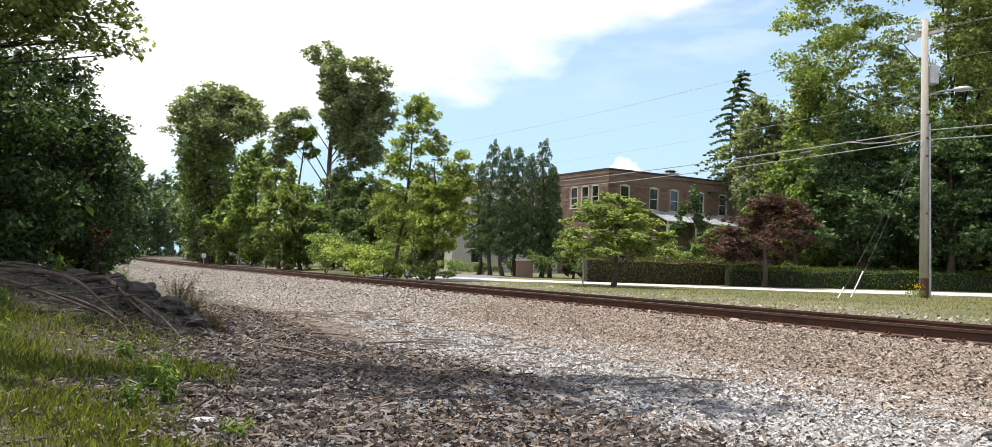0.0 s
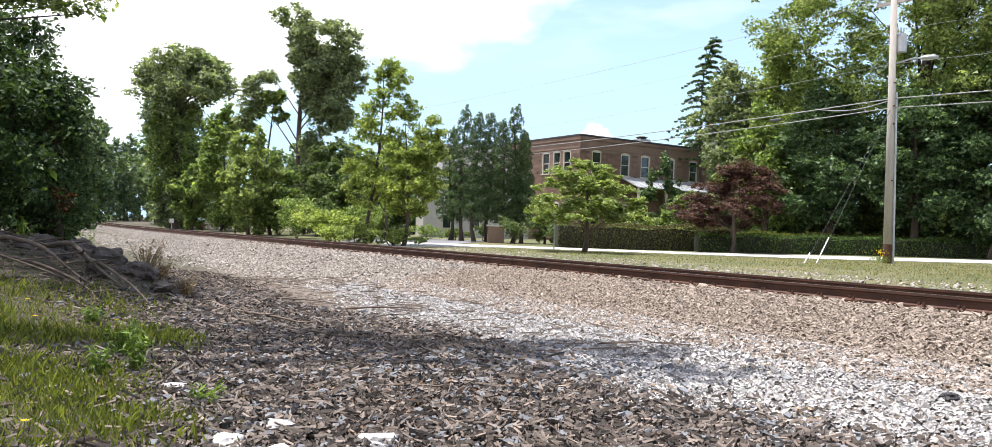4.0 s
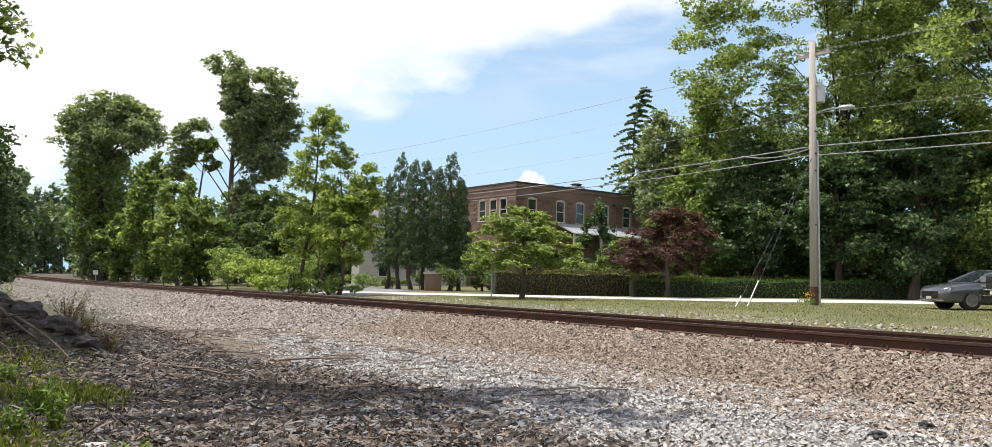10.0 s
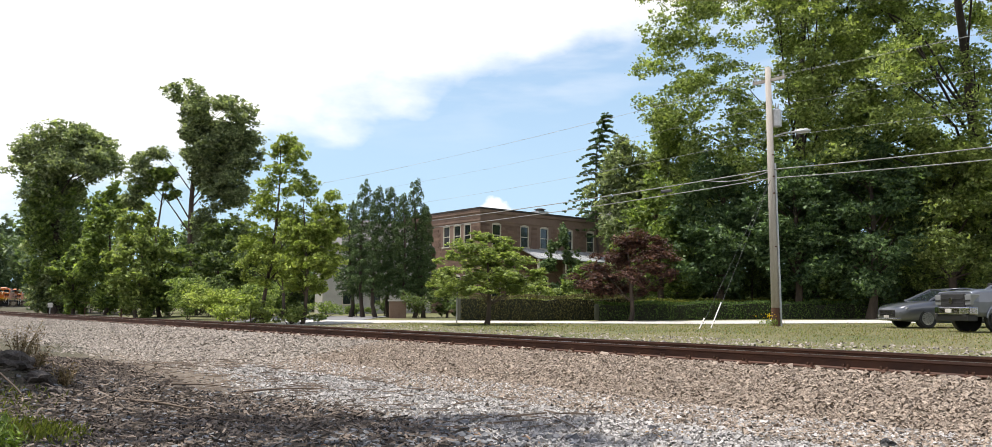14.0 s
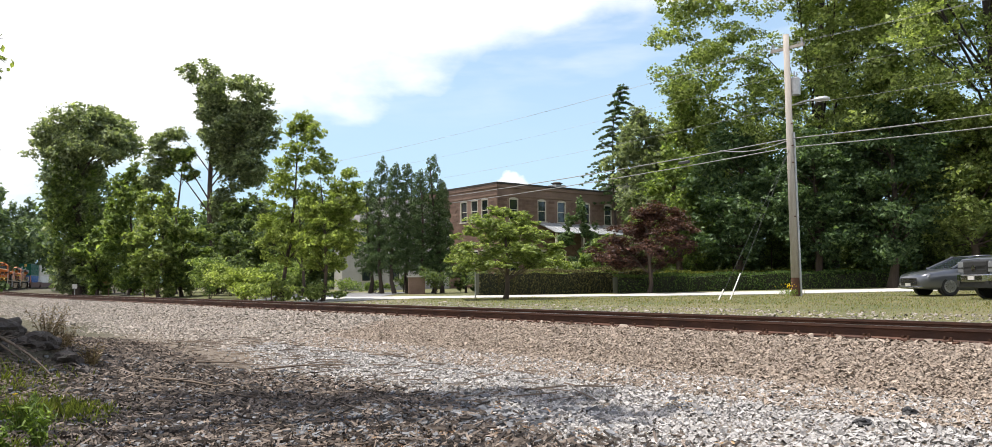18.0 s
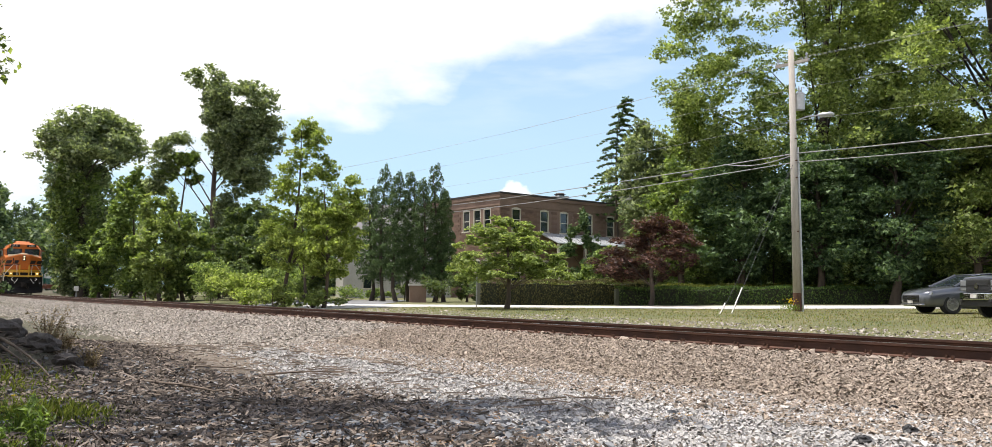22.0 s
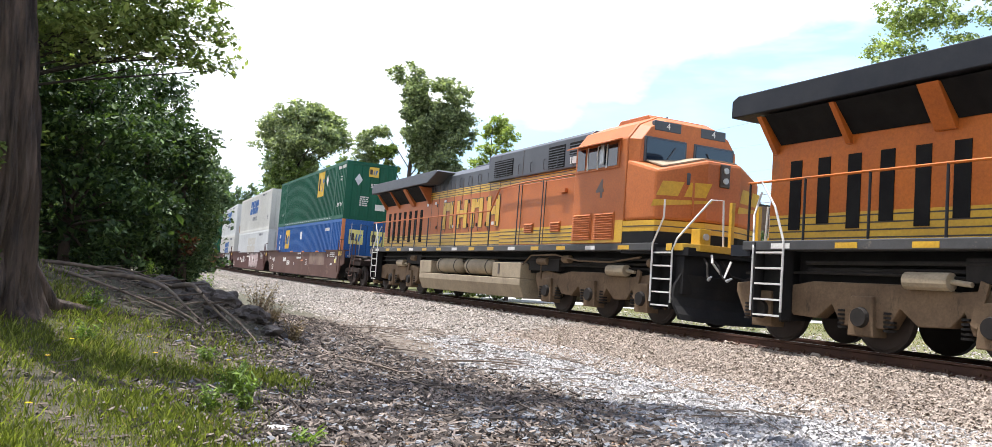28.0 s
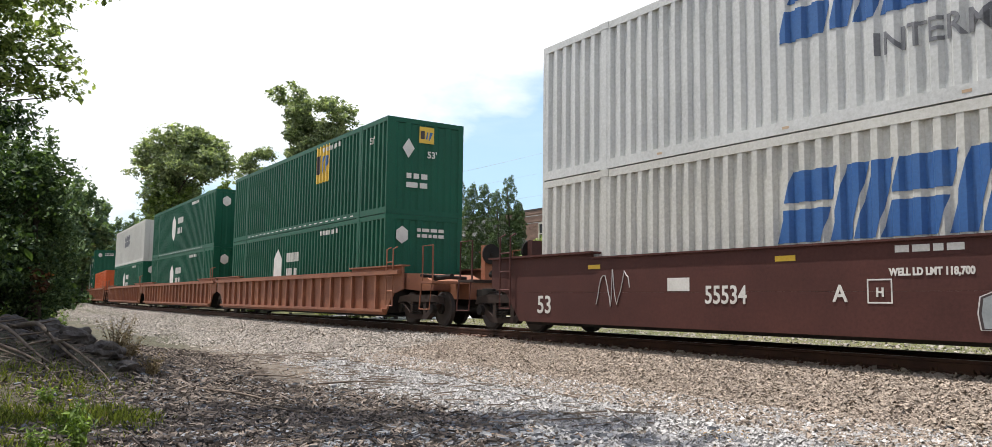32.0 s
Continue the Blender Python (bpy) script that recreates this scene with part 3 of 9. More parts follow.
def crown(height, width, low, rng, k=14, top=0.5):
    """Clumps that fill a crown: width across at its widest, from low up to height."""
    out = []
    for i in range(k):
        t = (i + 0.5) / k
        z = low + (height - low) * t
        w = width / 2 * math.sin(math.pi * (0.12 + 0.80 * t ** (0.6 + top))) ** 0.7
        a = i * 2.4 + rng.uniform(-0.5, 0.5)
        r = w * rng.uniform(0.35, 0.8)
        out.append((r * math.cos(a), r * math.sin(a), z, max(0.3, w * rng.uniform(0.42, 0.62)), max(0.3, (height - low) * rng.uniform(0.10, 0.17))))
    out.append((0, 0, height - (height - low) * 0.07, width * 0.14, (height - low) * 0.09))
    return out


def polar(az, d):
    a = radians(az)
    return d * math.sin(a), d * math.cos(a)


def build_trees():
    r = np.random.default_rng(11)
    # the vine-draped round-headed tree where the track bends
    x, y = polar(-19.2, 85)
    cl = within(((17.0, -1.6, 2.8), (16.4, -3.6, 4.4), (15.2, -4.6, 5.6), (13.8, -5.0, 5.6), (12.8, -4.4, 4.6)), r, 80, 1.35, 0.9)
    cl += within(((12.8, -3.6, 3.6), (10.5, -4.6, 3.2), (8.8, -3.0, 3.2), (5.5, -2.4, 3.6), (2.5, -2.2, 3.8), (0.4, -2.0, 3.6)), r, 80, 1.2, 0.6, 0.9)
    tree(x, y, 16.6, cl, "leaf_hazed", "tall round-headed dark green tree draped in vines", 34000, 0.26, 0.5, 21, extra=[("vine_curtain", "leaf_mid", [(0.5, -1.5, 7, 1.6, 5.5), (-1.5, -1.5, 8, 1.3, 5.0)], 3500, 0.30)])
    # the tall ragged tree: a dense upper crown, a vine-clad column and one long limb
    x, y = polar(-11.2, 66)
    cl = within(((17.9, -2.6, 0.2), (17.2, -3.2, 1.0), (16.3, -3.4, 3.0)), r, 12, 0.7) + within(((16.4, -1.4, 3.4), (15.4, -2.0, 4.6), (14.0, -2.0, 4.9), (12.0, -1.8, 4.6), (10.0, -1.2, 4.2), (8.6, -0.4, 3.8)), r, 84, 1.1)
    cl += within(((12.6, -3.6, -2.2), (11.4, -5.4, -2.4), (10.0, -6.0, -3.0), (8.8, -5.6, -3.6), (7.6, -5.2, -4.2)), r, 26, 0.75)
    cl += within(((8.8, -0.4, 1.6), (6.0, -0.5, 1.5), (3.0, -0.7, 1.6), (0.4, -1.4, 2.2)), r, 26, 0.8, 0.9, 1.1) + within(((8.6, 2.2, 4.0), (6.0, 2.6, 4.2), (3.5, 2.4, 4.0)), r, 12, 0.75)
    tree(x, y, 17.6, cl, "leaf_hazed", "tall ragged tree with a vine-clad stem and dense upper crown", 40000, 0.20, 0.30, 22, forks=1, shell=0.75)
    x2, y2 = polar(-13.6, 67)
    cl = [(0.2, 0, 10.8, 1.3, 0.8), (-0.9, 0, 9.6, 1.1, 0.7), (0.9, 0, 9.2, 0.8, 0.6), (-1.6, 0, 8.2, 0.7, 0.6)]
    tree(x2, y2, 11, cl, "leaf_mid", "thin bare-stemmed tree with wispy leaves", 1700, 0.26, 0.17, 23, forks=3, shell=0.8)
    # undergrowth trees along the bend
    for az, d, h, w, low, leaf, k, cnt, lab in (
            (-16.4, 70, 9.6, 5.2, 0.6, "leaf_mid", 14, 8000, "mid-green young tree in the thicket by the track"),
            (-14.6, 56, 6.6, 4.0, 0.3, "leaf_soft", 14, 7500, "bright green young tree at the edge of the thicket"),
            (-13.2, 57, 5.4, 3.4, 0.2, "leaf_mid", 12, 6000, "leafy sapling in the trackside thicket"),
            (-9.6, 58, 6.2, 4.6, 0.2, "leaf_dark", 14, 8000, "dark leafy shrub tree in the thicket"),
            (-7.4, 56, 4.6, 4.4, 0.0, "leaf_dark", 12, 7000, "dense dark evergreen shrub under the trees"),
            (-18.2, 77, 5.6, 3.8, 0.0, "leaf_mid", 12, 5500, "vine-covered shrub beside the bend"),
            (-5.6, 52, 3.4, 3.4, 0.0, "leaf_dark", 10, 4600, "low dark shrub beside the lawn")):
        x, y = polar(az, d)
        tree(x, y, h, crown(h, w, low, r, k), leaf, lab, cnt, 0.26 if d > 60 else 0.21, 0.13, int(100 + az * 3 + d), limbs=True)
    # the light green pair in front of the road
    x, y = polar(-6.9, 38.6)
    cl = within(((8.7, 0.55, 1.1), (8.0, -0.1, 1.9), (7.2, -0.3, 2.4), (5.9, -0.6, 2.3), (4.8, -0.9, 3.0), (3.6, -1.4, 3.4), (2.5, -1.4, 3.0), (1.7, -0.9, 2.2)), r, 150, 0.40, 0.8, 0.7)
    tree(x, y, 8.0, cl, "leaf_lime", "slender lime-green young tree on the grass verge", 25000, 0.10, 0.10, 31, bark="bark", forks=1, shell=0.7, lean=(0.5, 0))
    x, y = polar(-4.25, 37)
    cl = within(((5.9, 1.0, 1.5), (5.1, 0.3, 2.0), (4.3, -0.2, 1.9), (3.4, -1.2, 1.9), (2.4, -1.5, 1.9), (1.5, -1.2, 1.5)), r, 100, 0.38, 0.8, 0.7)
    tree(x, y, 5.2, cl, "leaf_lime", "small lime-green tree with two stems on the verge", 16000, 0.105, 0.09, 32, forks=1, shell=0.7)
    x, y = polar(-5.6, 47)
    tree(x, y, 5, crown(5.2, 3.2, 2.0, r, 8), "leaf_soft", "small green tree across the road", 2500, 0.17, 0.10, 33)
    # clumped conifers by the white building
    for i, (az, d, h, w) in enumerate(((-0.15, 53, 8.7, 1.9), (0.72, 52, 8.2, 1.6), (1.6, 53.5, 8.5, 1.7), (2.4, 52, 7.8, 1.6), (3.35, 53, 8.9, 1.9), (-1.0, 54, 7.4, 1.7), (4.0, 52.5, 7.0, 1.5))):
        x, y = polar(az, d)
        cl = []
        for j, t in enumerate(np.linspace(0.0, 0.97, 54)):
            q = w * (0.50 * (1 - t) ** 0.55 + 0.02) * (0.75 if t < 0.12 else 1.0) * r.uniform(0.8, 1.15)
            cl.append((q * math.cos(j * 2.4), q * math.sin(j * 2.4), 1.3 + (h - 1.3) * t, 0.13 + 0.13 * w * (1 - t) ** 0.7 * r.uniform(0.6, 1.4), 0.36 * r.uniform(0.7, 1.4)))
        cl += [(0, 0, 1.8 + (h - 2.0) * t, 0.26 * w * (1 - t) ** 0.6 + 0.05, 0.6) for t in np.linspace(0.05, 0.9, 8)]
        tree(x, y, h, cl, "leaf_cedar", "tall grey-green conifer with dense plumes of foliage", 14000, 0.085, 0.13, 41 + i, group="conifers by the white building", limbs=False, name="conifer", lobes=True)
    # the wide small tree at the kerb
    x, y = polar(8.35, 33.2)
    cl = within(((3.75, -0.6, 0.8), (3.4, -1.3, 1.4), (2.9, -2.0, 2.0), (2.3, -2.4, 2.4), (1.7, -2.6, 2.5), (1.25, -2.2, 2.1)), r, 130, 0.38, 0.9, 0.5)
    tree(x, y, 3.5, cl, "leaf_soft", "small spreading green tree with layered boughs at the kerb", 27000, 0.095, 0.11, 51, forks=0, droop=0.22)
    # japanese maple
    x, y = polar(18.3, 43)
    cl = within(((4.5, -0.5, 1.2), (4.1, -1.4, 2.0), (3.4, -2.3, 2.7), (2.6, -3.0, 2.9), (1.9, -3.4, 2.9), (1.4, -3.2, 2.4)), r, 130, 0.5, 0.8, 0.5)
    tree(x, y, 4.4, cl, "leaf_maroon", "spreading maroon-leaved maple behind the low hedge", 21000, 0.105, 0.13, 52, bark="bark", forks=1, droop=0.25)
    # deodar spire
    x, y = polar(16.2, 74)
    cl = []
    for j, t in enumerate(np.linspace(0.36, 0.985, 64)):
        w = (5.4 * (1 - t) ** 0.85 + 0.5) * r.uniform(0.6, 1.2)
        az = j * 2.4 + r.uniform(-0.4, 0.4)
        for m in np.linspace(0.15, 1.0, 7):
            cl.append((w * m * math.cos(az) + 1.4 * max(0, t - 0.8) / 0.2 * 0.5, w * m * math.sin(az), 18.2 * t + 0.22 * w * m - 0.40 * w * m * m, 0.20 + 0.12 * (1 - m), 0.10))
    cl += [(0.55, 0, 18.1, 0.2, 0.1), (0.9, 0, 18.15, 0.2, 0.08), (1.2, 0, 18.0, 0.15, 0.06)]
    tree(x, y, 18, cl, "leaf_cedar", "slim drooping cedar spire behind the other trees", 13000, 0.15, 0.14, 53, name="cedar", limbs=True, bare=0.1, droop=0.3, lean=(0.5, 0))
    # deciduous wall of trees behind the hedge
    for az, d, h, w, low, leaf, cnt, sz, lab in (
            (18.0, 60, 12.6, 5.4, 1.6, "leaf_hazed", 17000, 0.20, "full grey-green maple behind the hedge"),
            (21.0, 62, 14.0, 7.2, 3.0, "leaf_soft", 17000, 0.22, "bright green broadleaf tree behind the hedge"),
            (20.4, 54, 8.8, 5.0, 1.6, "leaf_mid", 7000, 0.22, "shaded green tree at the lawn's edge"),
            (24.4, 52, 9.6, 6.4, 1.7, "leaf_dimmed", 19000, 0.17, "dark broadleaf tree with low boughs"),
            (29.0, 50, 9.0, 6.4, 1.7, "leaf_dimmed", 19000, 0.17, "dense dark tree with drooping boughs over the hedge"),
            (33.5, 49, 9.8, 6.8, 1.7, "leaf_dimmed", 19000, 0.17, "dense dark broadleaf tree over the parked cars"),
            (38.5, 50, 9.6, 6.6, 1.7, "leaf_soft", 19000, 0.17, "green broadleaf tree behind the parked cars"),
            (43.5, 50, 11.0, 7.4, 1.6, "leaf_mid", 14000, 0.18, "green tree at the lawn's edge"),
            (24.5, 66, 12.0, 7.0, 2.0, "leaf_mid", 12000, 0.20, "green tree deeper in the garden"),
            (31.0, 66, 13.0, 8.0, 2.0, "leaf_mid", 12000, 0.20, "green tree deeper in the garden"),
            (37.0, 66, 13.0, 8.0, 2.0, "leaf_soft", 12000, 0.20, "light green tree deeper in the garden"),
            (13.6, 60, 6.4, 3.0, 0.6, "leaf_cedar", 4500, 0.17, "upright dark conifer beside the brick house"),
            (15.2, 56, 3.6, 3.2, 0.2, "leaf_mid", 3000, 0.18, "rounded green shrub beside the house"),
            (11.8, 52, 2.4, 3.6, 0.2, "leaf_soft", 3000, 0.15, "low yellow-green shrub behind the hedge"),
            (5.6, 52, 2.2, 2.4, 0.1, "leaf_dark", 2200, 0.15, "low dark shrub behind the hedge")):
        x, y = polar(az, d)
        tree(x, y, h, crown(h, w, low, r, 26 if h > 7 else 9, 0.35), leaf, lab, cnt, sz, 0.24 if h > 7 else 0.09, int(200 + az * 7), droop=0.4)
    # two great high-crowned trees over the pole
    x, y = polar(30.4, 58)
    cl = [(a - 1.8, b, z, w, hh) for a, b, z, w, hh in boughs(29.5, 20.4, 5.5, r, 520, 1.15, 0.55)]
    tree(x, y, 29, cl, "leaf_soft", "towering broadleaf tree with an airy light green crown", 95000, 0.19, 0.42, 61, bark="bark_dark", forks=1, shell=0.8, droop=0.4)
    x, y = polar(41.0, 54)
    cl = [(a - 3.5, b, z, w, hh) for a, b, z, w, hh in boughs(27.0, 18.4, 5.0, r, 440, 1.2)]
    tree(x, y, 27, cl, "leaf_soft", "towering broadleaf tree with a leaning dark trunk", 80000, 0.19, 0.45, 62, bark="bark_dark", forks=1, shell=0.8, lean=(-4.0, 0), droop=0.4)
    # far woods down the line, on both sides of the bend, and behind the gardens
    for i in range(30):
        if i < 20:
            s, n, h = r.uniform(105, 260), -r.uniform(9, 48), r.uniform(16, 23)
        else:
            s, n, h = r.uniform(125, 250), r.uniform(15, 60), r.uniform(12, 18)
        xy = spot(s, TRACK_N + n)
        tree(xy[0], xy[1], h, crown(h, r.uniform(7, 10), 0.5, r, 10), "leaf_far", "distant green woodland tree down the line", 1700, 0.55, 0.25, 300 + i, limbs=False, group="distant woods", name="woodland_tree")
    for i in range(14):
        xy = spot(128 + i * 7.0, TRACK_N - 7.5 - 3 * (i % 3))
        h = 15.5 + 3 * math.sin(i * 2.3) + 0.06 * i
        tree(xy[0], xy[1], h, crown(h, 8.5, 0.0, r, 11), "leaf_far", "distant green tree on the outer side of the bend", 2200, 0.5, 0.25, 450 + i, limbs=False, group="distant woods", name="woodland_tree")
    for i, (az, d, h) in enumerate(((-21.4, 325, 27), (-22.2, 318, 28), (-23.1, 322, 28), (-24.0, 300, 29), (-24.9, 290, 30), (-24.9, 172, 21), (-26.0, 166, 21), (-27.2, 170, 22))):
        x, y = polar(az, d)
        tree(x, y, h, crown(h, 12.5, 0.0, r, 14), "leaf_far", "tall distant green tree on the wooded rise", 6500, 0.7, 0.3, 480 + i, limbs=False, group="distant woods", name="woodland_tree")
    for i in range(16):
        az, d = -19.5 - 0.75 * i, 112 + 26 * ((i * 0.618) % 1)
        x, y = polar(az, d)
        if abs(float(along(x, y)[1]) - TRACK_N) < 7 or -24.0 < az < -20.6:
            continue
        h = d * 0.168 + 1.2 * math.sin(i * 2.7)
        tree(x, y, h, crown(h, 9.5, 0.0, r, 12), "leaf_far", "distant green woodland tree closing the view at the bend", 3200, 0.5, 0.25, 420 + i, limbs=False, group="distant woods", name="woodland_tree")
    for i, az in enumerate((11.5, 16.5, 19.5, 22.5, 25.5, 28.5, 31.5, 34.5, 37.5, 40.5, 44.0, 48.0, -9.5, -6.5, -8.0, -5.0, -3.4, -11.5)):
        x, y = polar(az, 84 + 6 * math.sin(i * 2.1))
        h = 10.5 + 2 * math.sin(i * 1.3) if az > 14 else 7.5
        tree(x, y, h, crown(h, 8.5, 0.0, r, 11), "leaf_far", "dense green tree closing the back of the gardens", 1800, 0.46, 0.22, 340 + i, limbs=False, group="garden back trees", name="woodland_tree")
    # unseen trees added at the camera's back, to keep sky light off the train
    for i, (x, y) in enumerate(((-22, -6), (-15, -14), (-6, -18), (3, -20), (12, -18), (21, -16), (30, -20), (-28, 8))):
        h = 14 + 2 * math.sin(i * 1.9)
        tree(x, y, h, crown(h, 10.0, 0.5, r, 12), "leaf_far", "tall unseen green tree added behind the camera to block sky light", 1200, 0.6, 0.3, 380 + i, limbs=False, group="wood behind the bank", name="woodland_tree")
    for i, az in enumerate((21.5, 24.0, 26.5, 29.0, 31.6, 34.2, 36.8, 39.5, 42.5, 46)):
        x, y = polar(az, 57 + 2 * math.sin(i * 2.3))
        h = 4.2 + 0.6 * math.sin(i * 1.7)
        tree(x, y, h, crown(h, 5.4, 0.0, r, 10), "leaf_dark", "dark understorey shrub beneath the garden trees", 3600, 0.17, 0.07, 360 + i, limbs=False, group="understorey", name="shrub", category="shrub")
    for i, az in enumerate((17.5, 19.5, 21.5, 23.3, 25.2, 27.2, 29.4, 31.4, 33.4, 35.4, 37.6, 40.0, 43.0)):
        x, y = polar(az, 69 + 2 * math.sin(i * 1.9))
        h = 4.0 + 0.5 * math.sin(i * 2.7)
        tree(x, y, h, crown(h, 6.0, 0.0, r, 10), "leaf_dark", "dense dark shrub at the back of the garden", 2600, 0.24, 0.07, 520 + i, limbs=False, group="understorey", name="shrub", category="shrub")


def shrub(x, y, h, w, leaf, label, count, size, seed, flat=0.5, name="shrub", category="shrub", group=""):
    rng = np.random.default_rng(seed)
    cl = [(rng.normal(0, w * 0.22), rng.normal(0, w * 0.22), h * rng.uniform(0.25, 0.78), w * rng.uniform(0.16, 0.28), h * rng.uniform(0.16, 0.26)) for _ in range(12)]
    return tree(x, y, h, cl, leaf, label, count, size, 0.04, seed, name=name, category=category, group=group, bare=0.02, droop=0.35)


def build_near_plants():
    # light bushes on the far bank of the track
    for s, n, h, w, leaf, c, lab in ((42, 16.7, 2.3, 3.4, "leaf_lime", 5200, "spreading yellow-green bush beside the track"), (39, 15.8, 1.6, 2.6, "leaf_lime", 3200, "yellow-green bush beside the track"), (35.5, 15.4, 1.3, 2.4, "leaf_soft", 2400, "low green bush beside the track"),
                                    (46.5, 16.5, 2.6, 3.0, "leaf_mid", 3200, "green bush beside the track"), (33.6, 16.4, 1.0, 1.8, "leaf_soft", 1500, "low weedy bush beside the track"), (56, 18.5, 2.4, 3.2, "leaf_mid", 3000, "green bush beside the track"),
                                    (50, 19.0, 3.2, 4.2, "leaf_dark", 4600, "dark leafy bush under the thicket"), (54, 19.5, 3.6, 4.4, "leaf_dark", 4600, "dark leafy bush under the thicket"), (69, 19.0, 3.4, 4.6, "leaf_dark", 4600, "dark leafy bush under the thicket"), (74, 18.4, 3.4, 4.4, "leaf_dark", 4600, "dark leafy bush under the thicket"), (60, 22.0, 3.4, 4.6, "leaf_dark", 4600, "dark leafy bush under the thicket"), (80, 18.8, 3.0, 4.4, "leaf_mid", 4200, "vine-covered bush under the thicket"), (46, 21.0, 3.0, 4.0, "leaf_mid", 4200, "green bush under the thicket")):
        x, y = spot(s, n)
        shrub(x, y, h, w, leaf, lab, c, 0.11, int(s * 7), group="trackside bushes")
    # the dark cedar thicket on the near bank
    r = np.random.default_rng(5)
    for az, d, h, w, leaf, c, sz, lab in ((-29.0, 20.5, 5.0, 4.0, "leaf_shade", 22000, 0.085, "dense dark green cedar bush on the bank"), (-26.0, 19.8, 3.5, 1.5, "leaf_cedar", 10000, 0.07, "bushy red cedar with rusty patches on the bank"), (-32.6, 18.5, 4.9, 4.6, "leaf_shade", 20000, 0.095, "leafy dark shrub tree on the bank"), (-26.9, 21.5, 4.3, 2.4, "leaf_shade", 11000, 0.085, "dark shrub behind the red cedar"),
                                          (-32.6, 30, 7.4, 5.0, "leaf_shade", 8000, 0.15, "dark tree behind the bank"), (-36, 27, 8.4, 6.0, "leaf_mid", 8000, 0.15, "green tree behind the bank"), (-38, 19, 5.0, 5.0, "leaf_shade", 9000, 0.12, "dark thicket shrub on the bank"), (-44, 17, 6.5, 6.0, "leaf_mid", 6000, 0.14, "green thicket shrub on the bank")):
        x, y = polar(az, d)
        tree(x, y, h, crown(h, w, 0.1, r, 24, 0.1), leaf, lab, c, sz, 0.12, int(400 - az * 5), droop=0.45, extra=[("rusty_patch", "leaf_rust", [(0.5, -0.7, 1.2, 0.24, 0.3)], 220, 0.07)] if leaf == "leaf_cedar" else None)
    # a tree further up the bank, whose boughs hang over the bushes
    x, y = polar(-41, 16.5)
    cl = []
    for az, d, z, w, hh in ((-31.5, 15.3, 6.5, 1.3, 0.6), (-29.4, 15.6, 6.0, 1.0, 0.5), (-32.8, 15.6, 5.6, 1.2, 0.7), (-27.6, 15.2, 6.7, 1.1, 0.5), (-26.4, 16.0, 6.2, 0.7, 0.35), (-31.5, 15.3, 5.6, 1.3, 0.5), (-30.0, 15.5, 5.3, 0.9, 0.4), (-28.6, 15.5, 5.5, 0.9, 0.35), (-27.2, 15.6, 5.7, 0.7, 0.3), (-26.0, 15.7, 5.2, 0.6, 0.22), (-25.0, 15.8, 5.0, 0.45, 0.15), (-27.6, 15.6, 5.1, 0.5, 0.25), (-29.3, 15.2, 5.0, 0.6, 0.35), (-33.0, 15.5, 5.0, 1.2, 0.5), (-35.0, 15.5, 5.4, 1.2, 0.6), (-30.0, 14.6, 7.6, 1.6, 0.7), (-35.5, 15.5, 6.3, 1.5, 0.8), (-25.2, 15.8, 7.0, 0.7, 0.3), (-27.5, 15.0, 8.0, 1.1, 0.5), (-36, 15, 9.0, 2.0, 0.9), (-24.6, 15.9, 5.6, 0.35, 0.2), (-28.5, 15.6, 6.4, 0.8, 0.4), (-30.8, 15.6, 6.8, 0.9, 0.45), (-33.5, 15.8, 6.7, 1.0, 0.5), (-26.6, 15.6, 7.4, 0.7, 0.35), (-44, 16.5, 9.0, 2.4, 1.2), (-40, 18, 10.5, 2.4, 1.0), (-48, 17, 7.5, 2.0, 1.2)):
        bx, by = polar(az, d)
        cl.append((bx - x, by - y, z - float(ground_z(x, y)), w, hh))
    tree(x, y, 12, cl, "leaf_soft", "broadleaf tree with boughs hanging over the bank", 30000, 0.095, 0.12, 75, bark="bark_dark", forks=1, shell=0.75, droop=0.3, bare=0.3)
    # the great old tree at the camera's left; its high boughs shade the mulch
    x, y = polar(-37.2, 11.2)
    cl = []
    for sx, sy, w in ((0.9, 9.2, 0.9), (-0.3, 9.5, 0.9), (-1.5, 9.9, 0.8), (0.2, 8.6, 0.8), (-1.1, 8.9, 0.8), (1.7, 8.8, 0.7), (-2.5, 10.1, 0.7), (2.2, 7.7, 0.6)):
        cl.append((sx - 2.42 - x, sy + 1.51 - y, 9.6 + 0.4 * math.sin(sx * 5), w, 0.5))
    cl += [(-3.5, -0.5, 10.5, 1.6, 0.9), (-4.2, 2.0, 11.0, 1.8, 0.9), (-2.2, -2.0, 12.0, 1.4, 0.8)]
    old = tree(x, y, 13, cl, "leaf_mid", "huge old ivy-clad tree with spreading roots on the bank", 11000, 0.12, 0.42, 71, bark="bark_old", forks=2, shell=0.75, droop=0.3, bare=0.4,
               extra=[("ivy", "leaf_mid", [(-0.05, -0.40, 0.9, 0.30, 0.9), (0.1, -0.36, 1.6, 0.3, 0.6), (-0.3, -0.4, 0.4, 0.4, 0.5), (-0.32, -0.25, 1.5, 0.22, 0.8), (0.28, -0.42, 0.5, 0.3, 0.5), (0.0, -0.42, 2.1, 0.26, 0.5)], 4200, 0.07)])
    # buttress roots
    rng = np.random.default_rng(72)
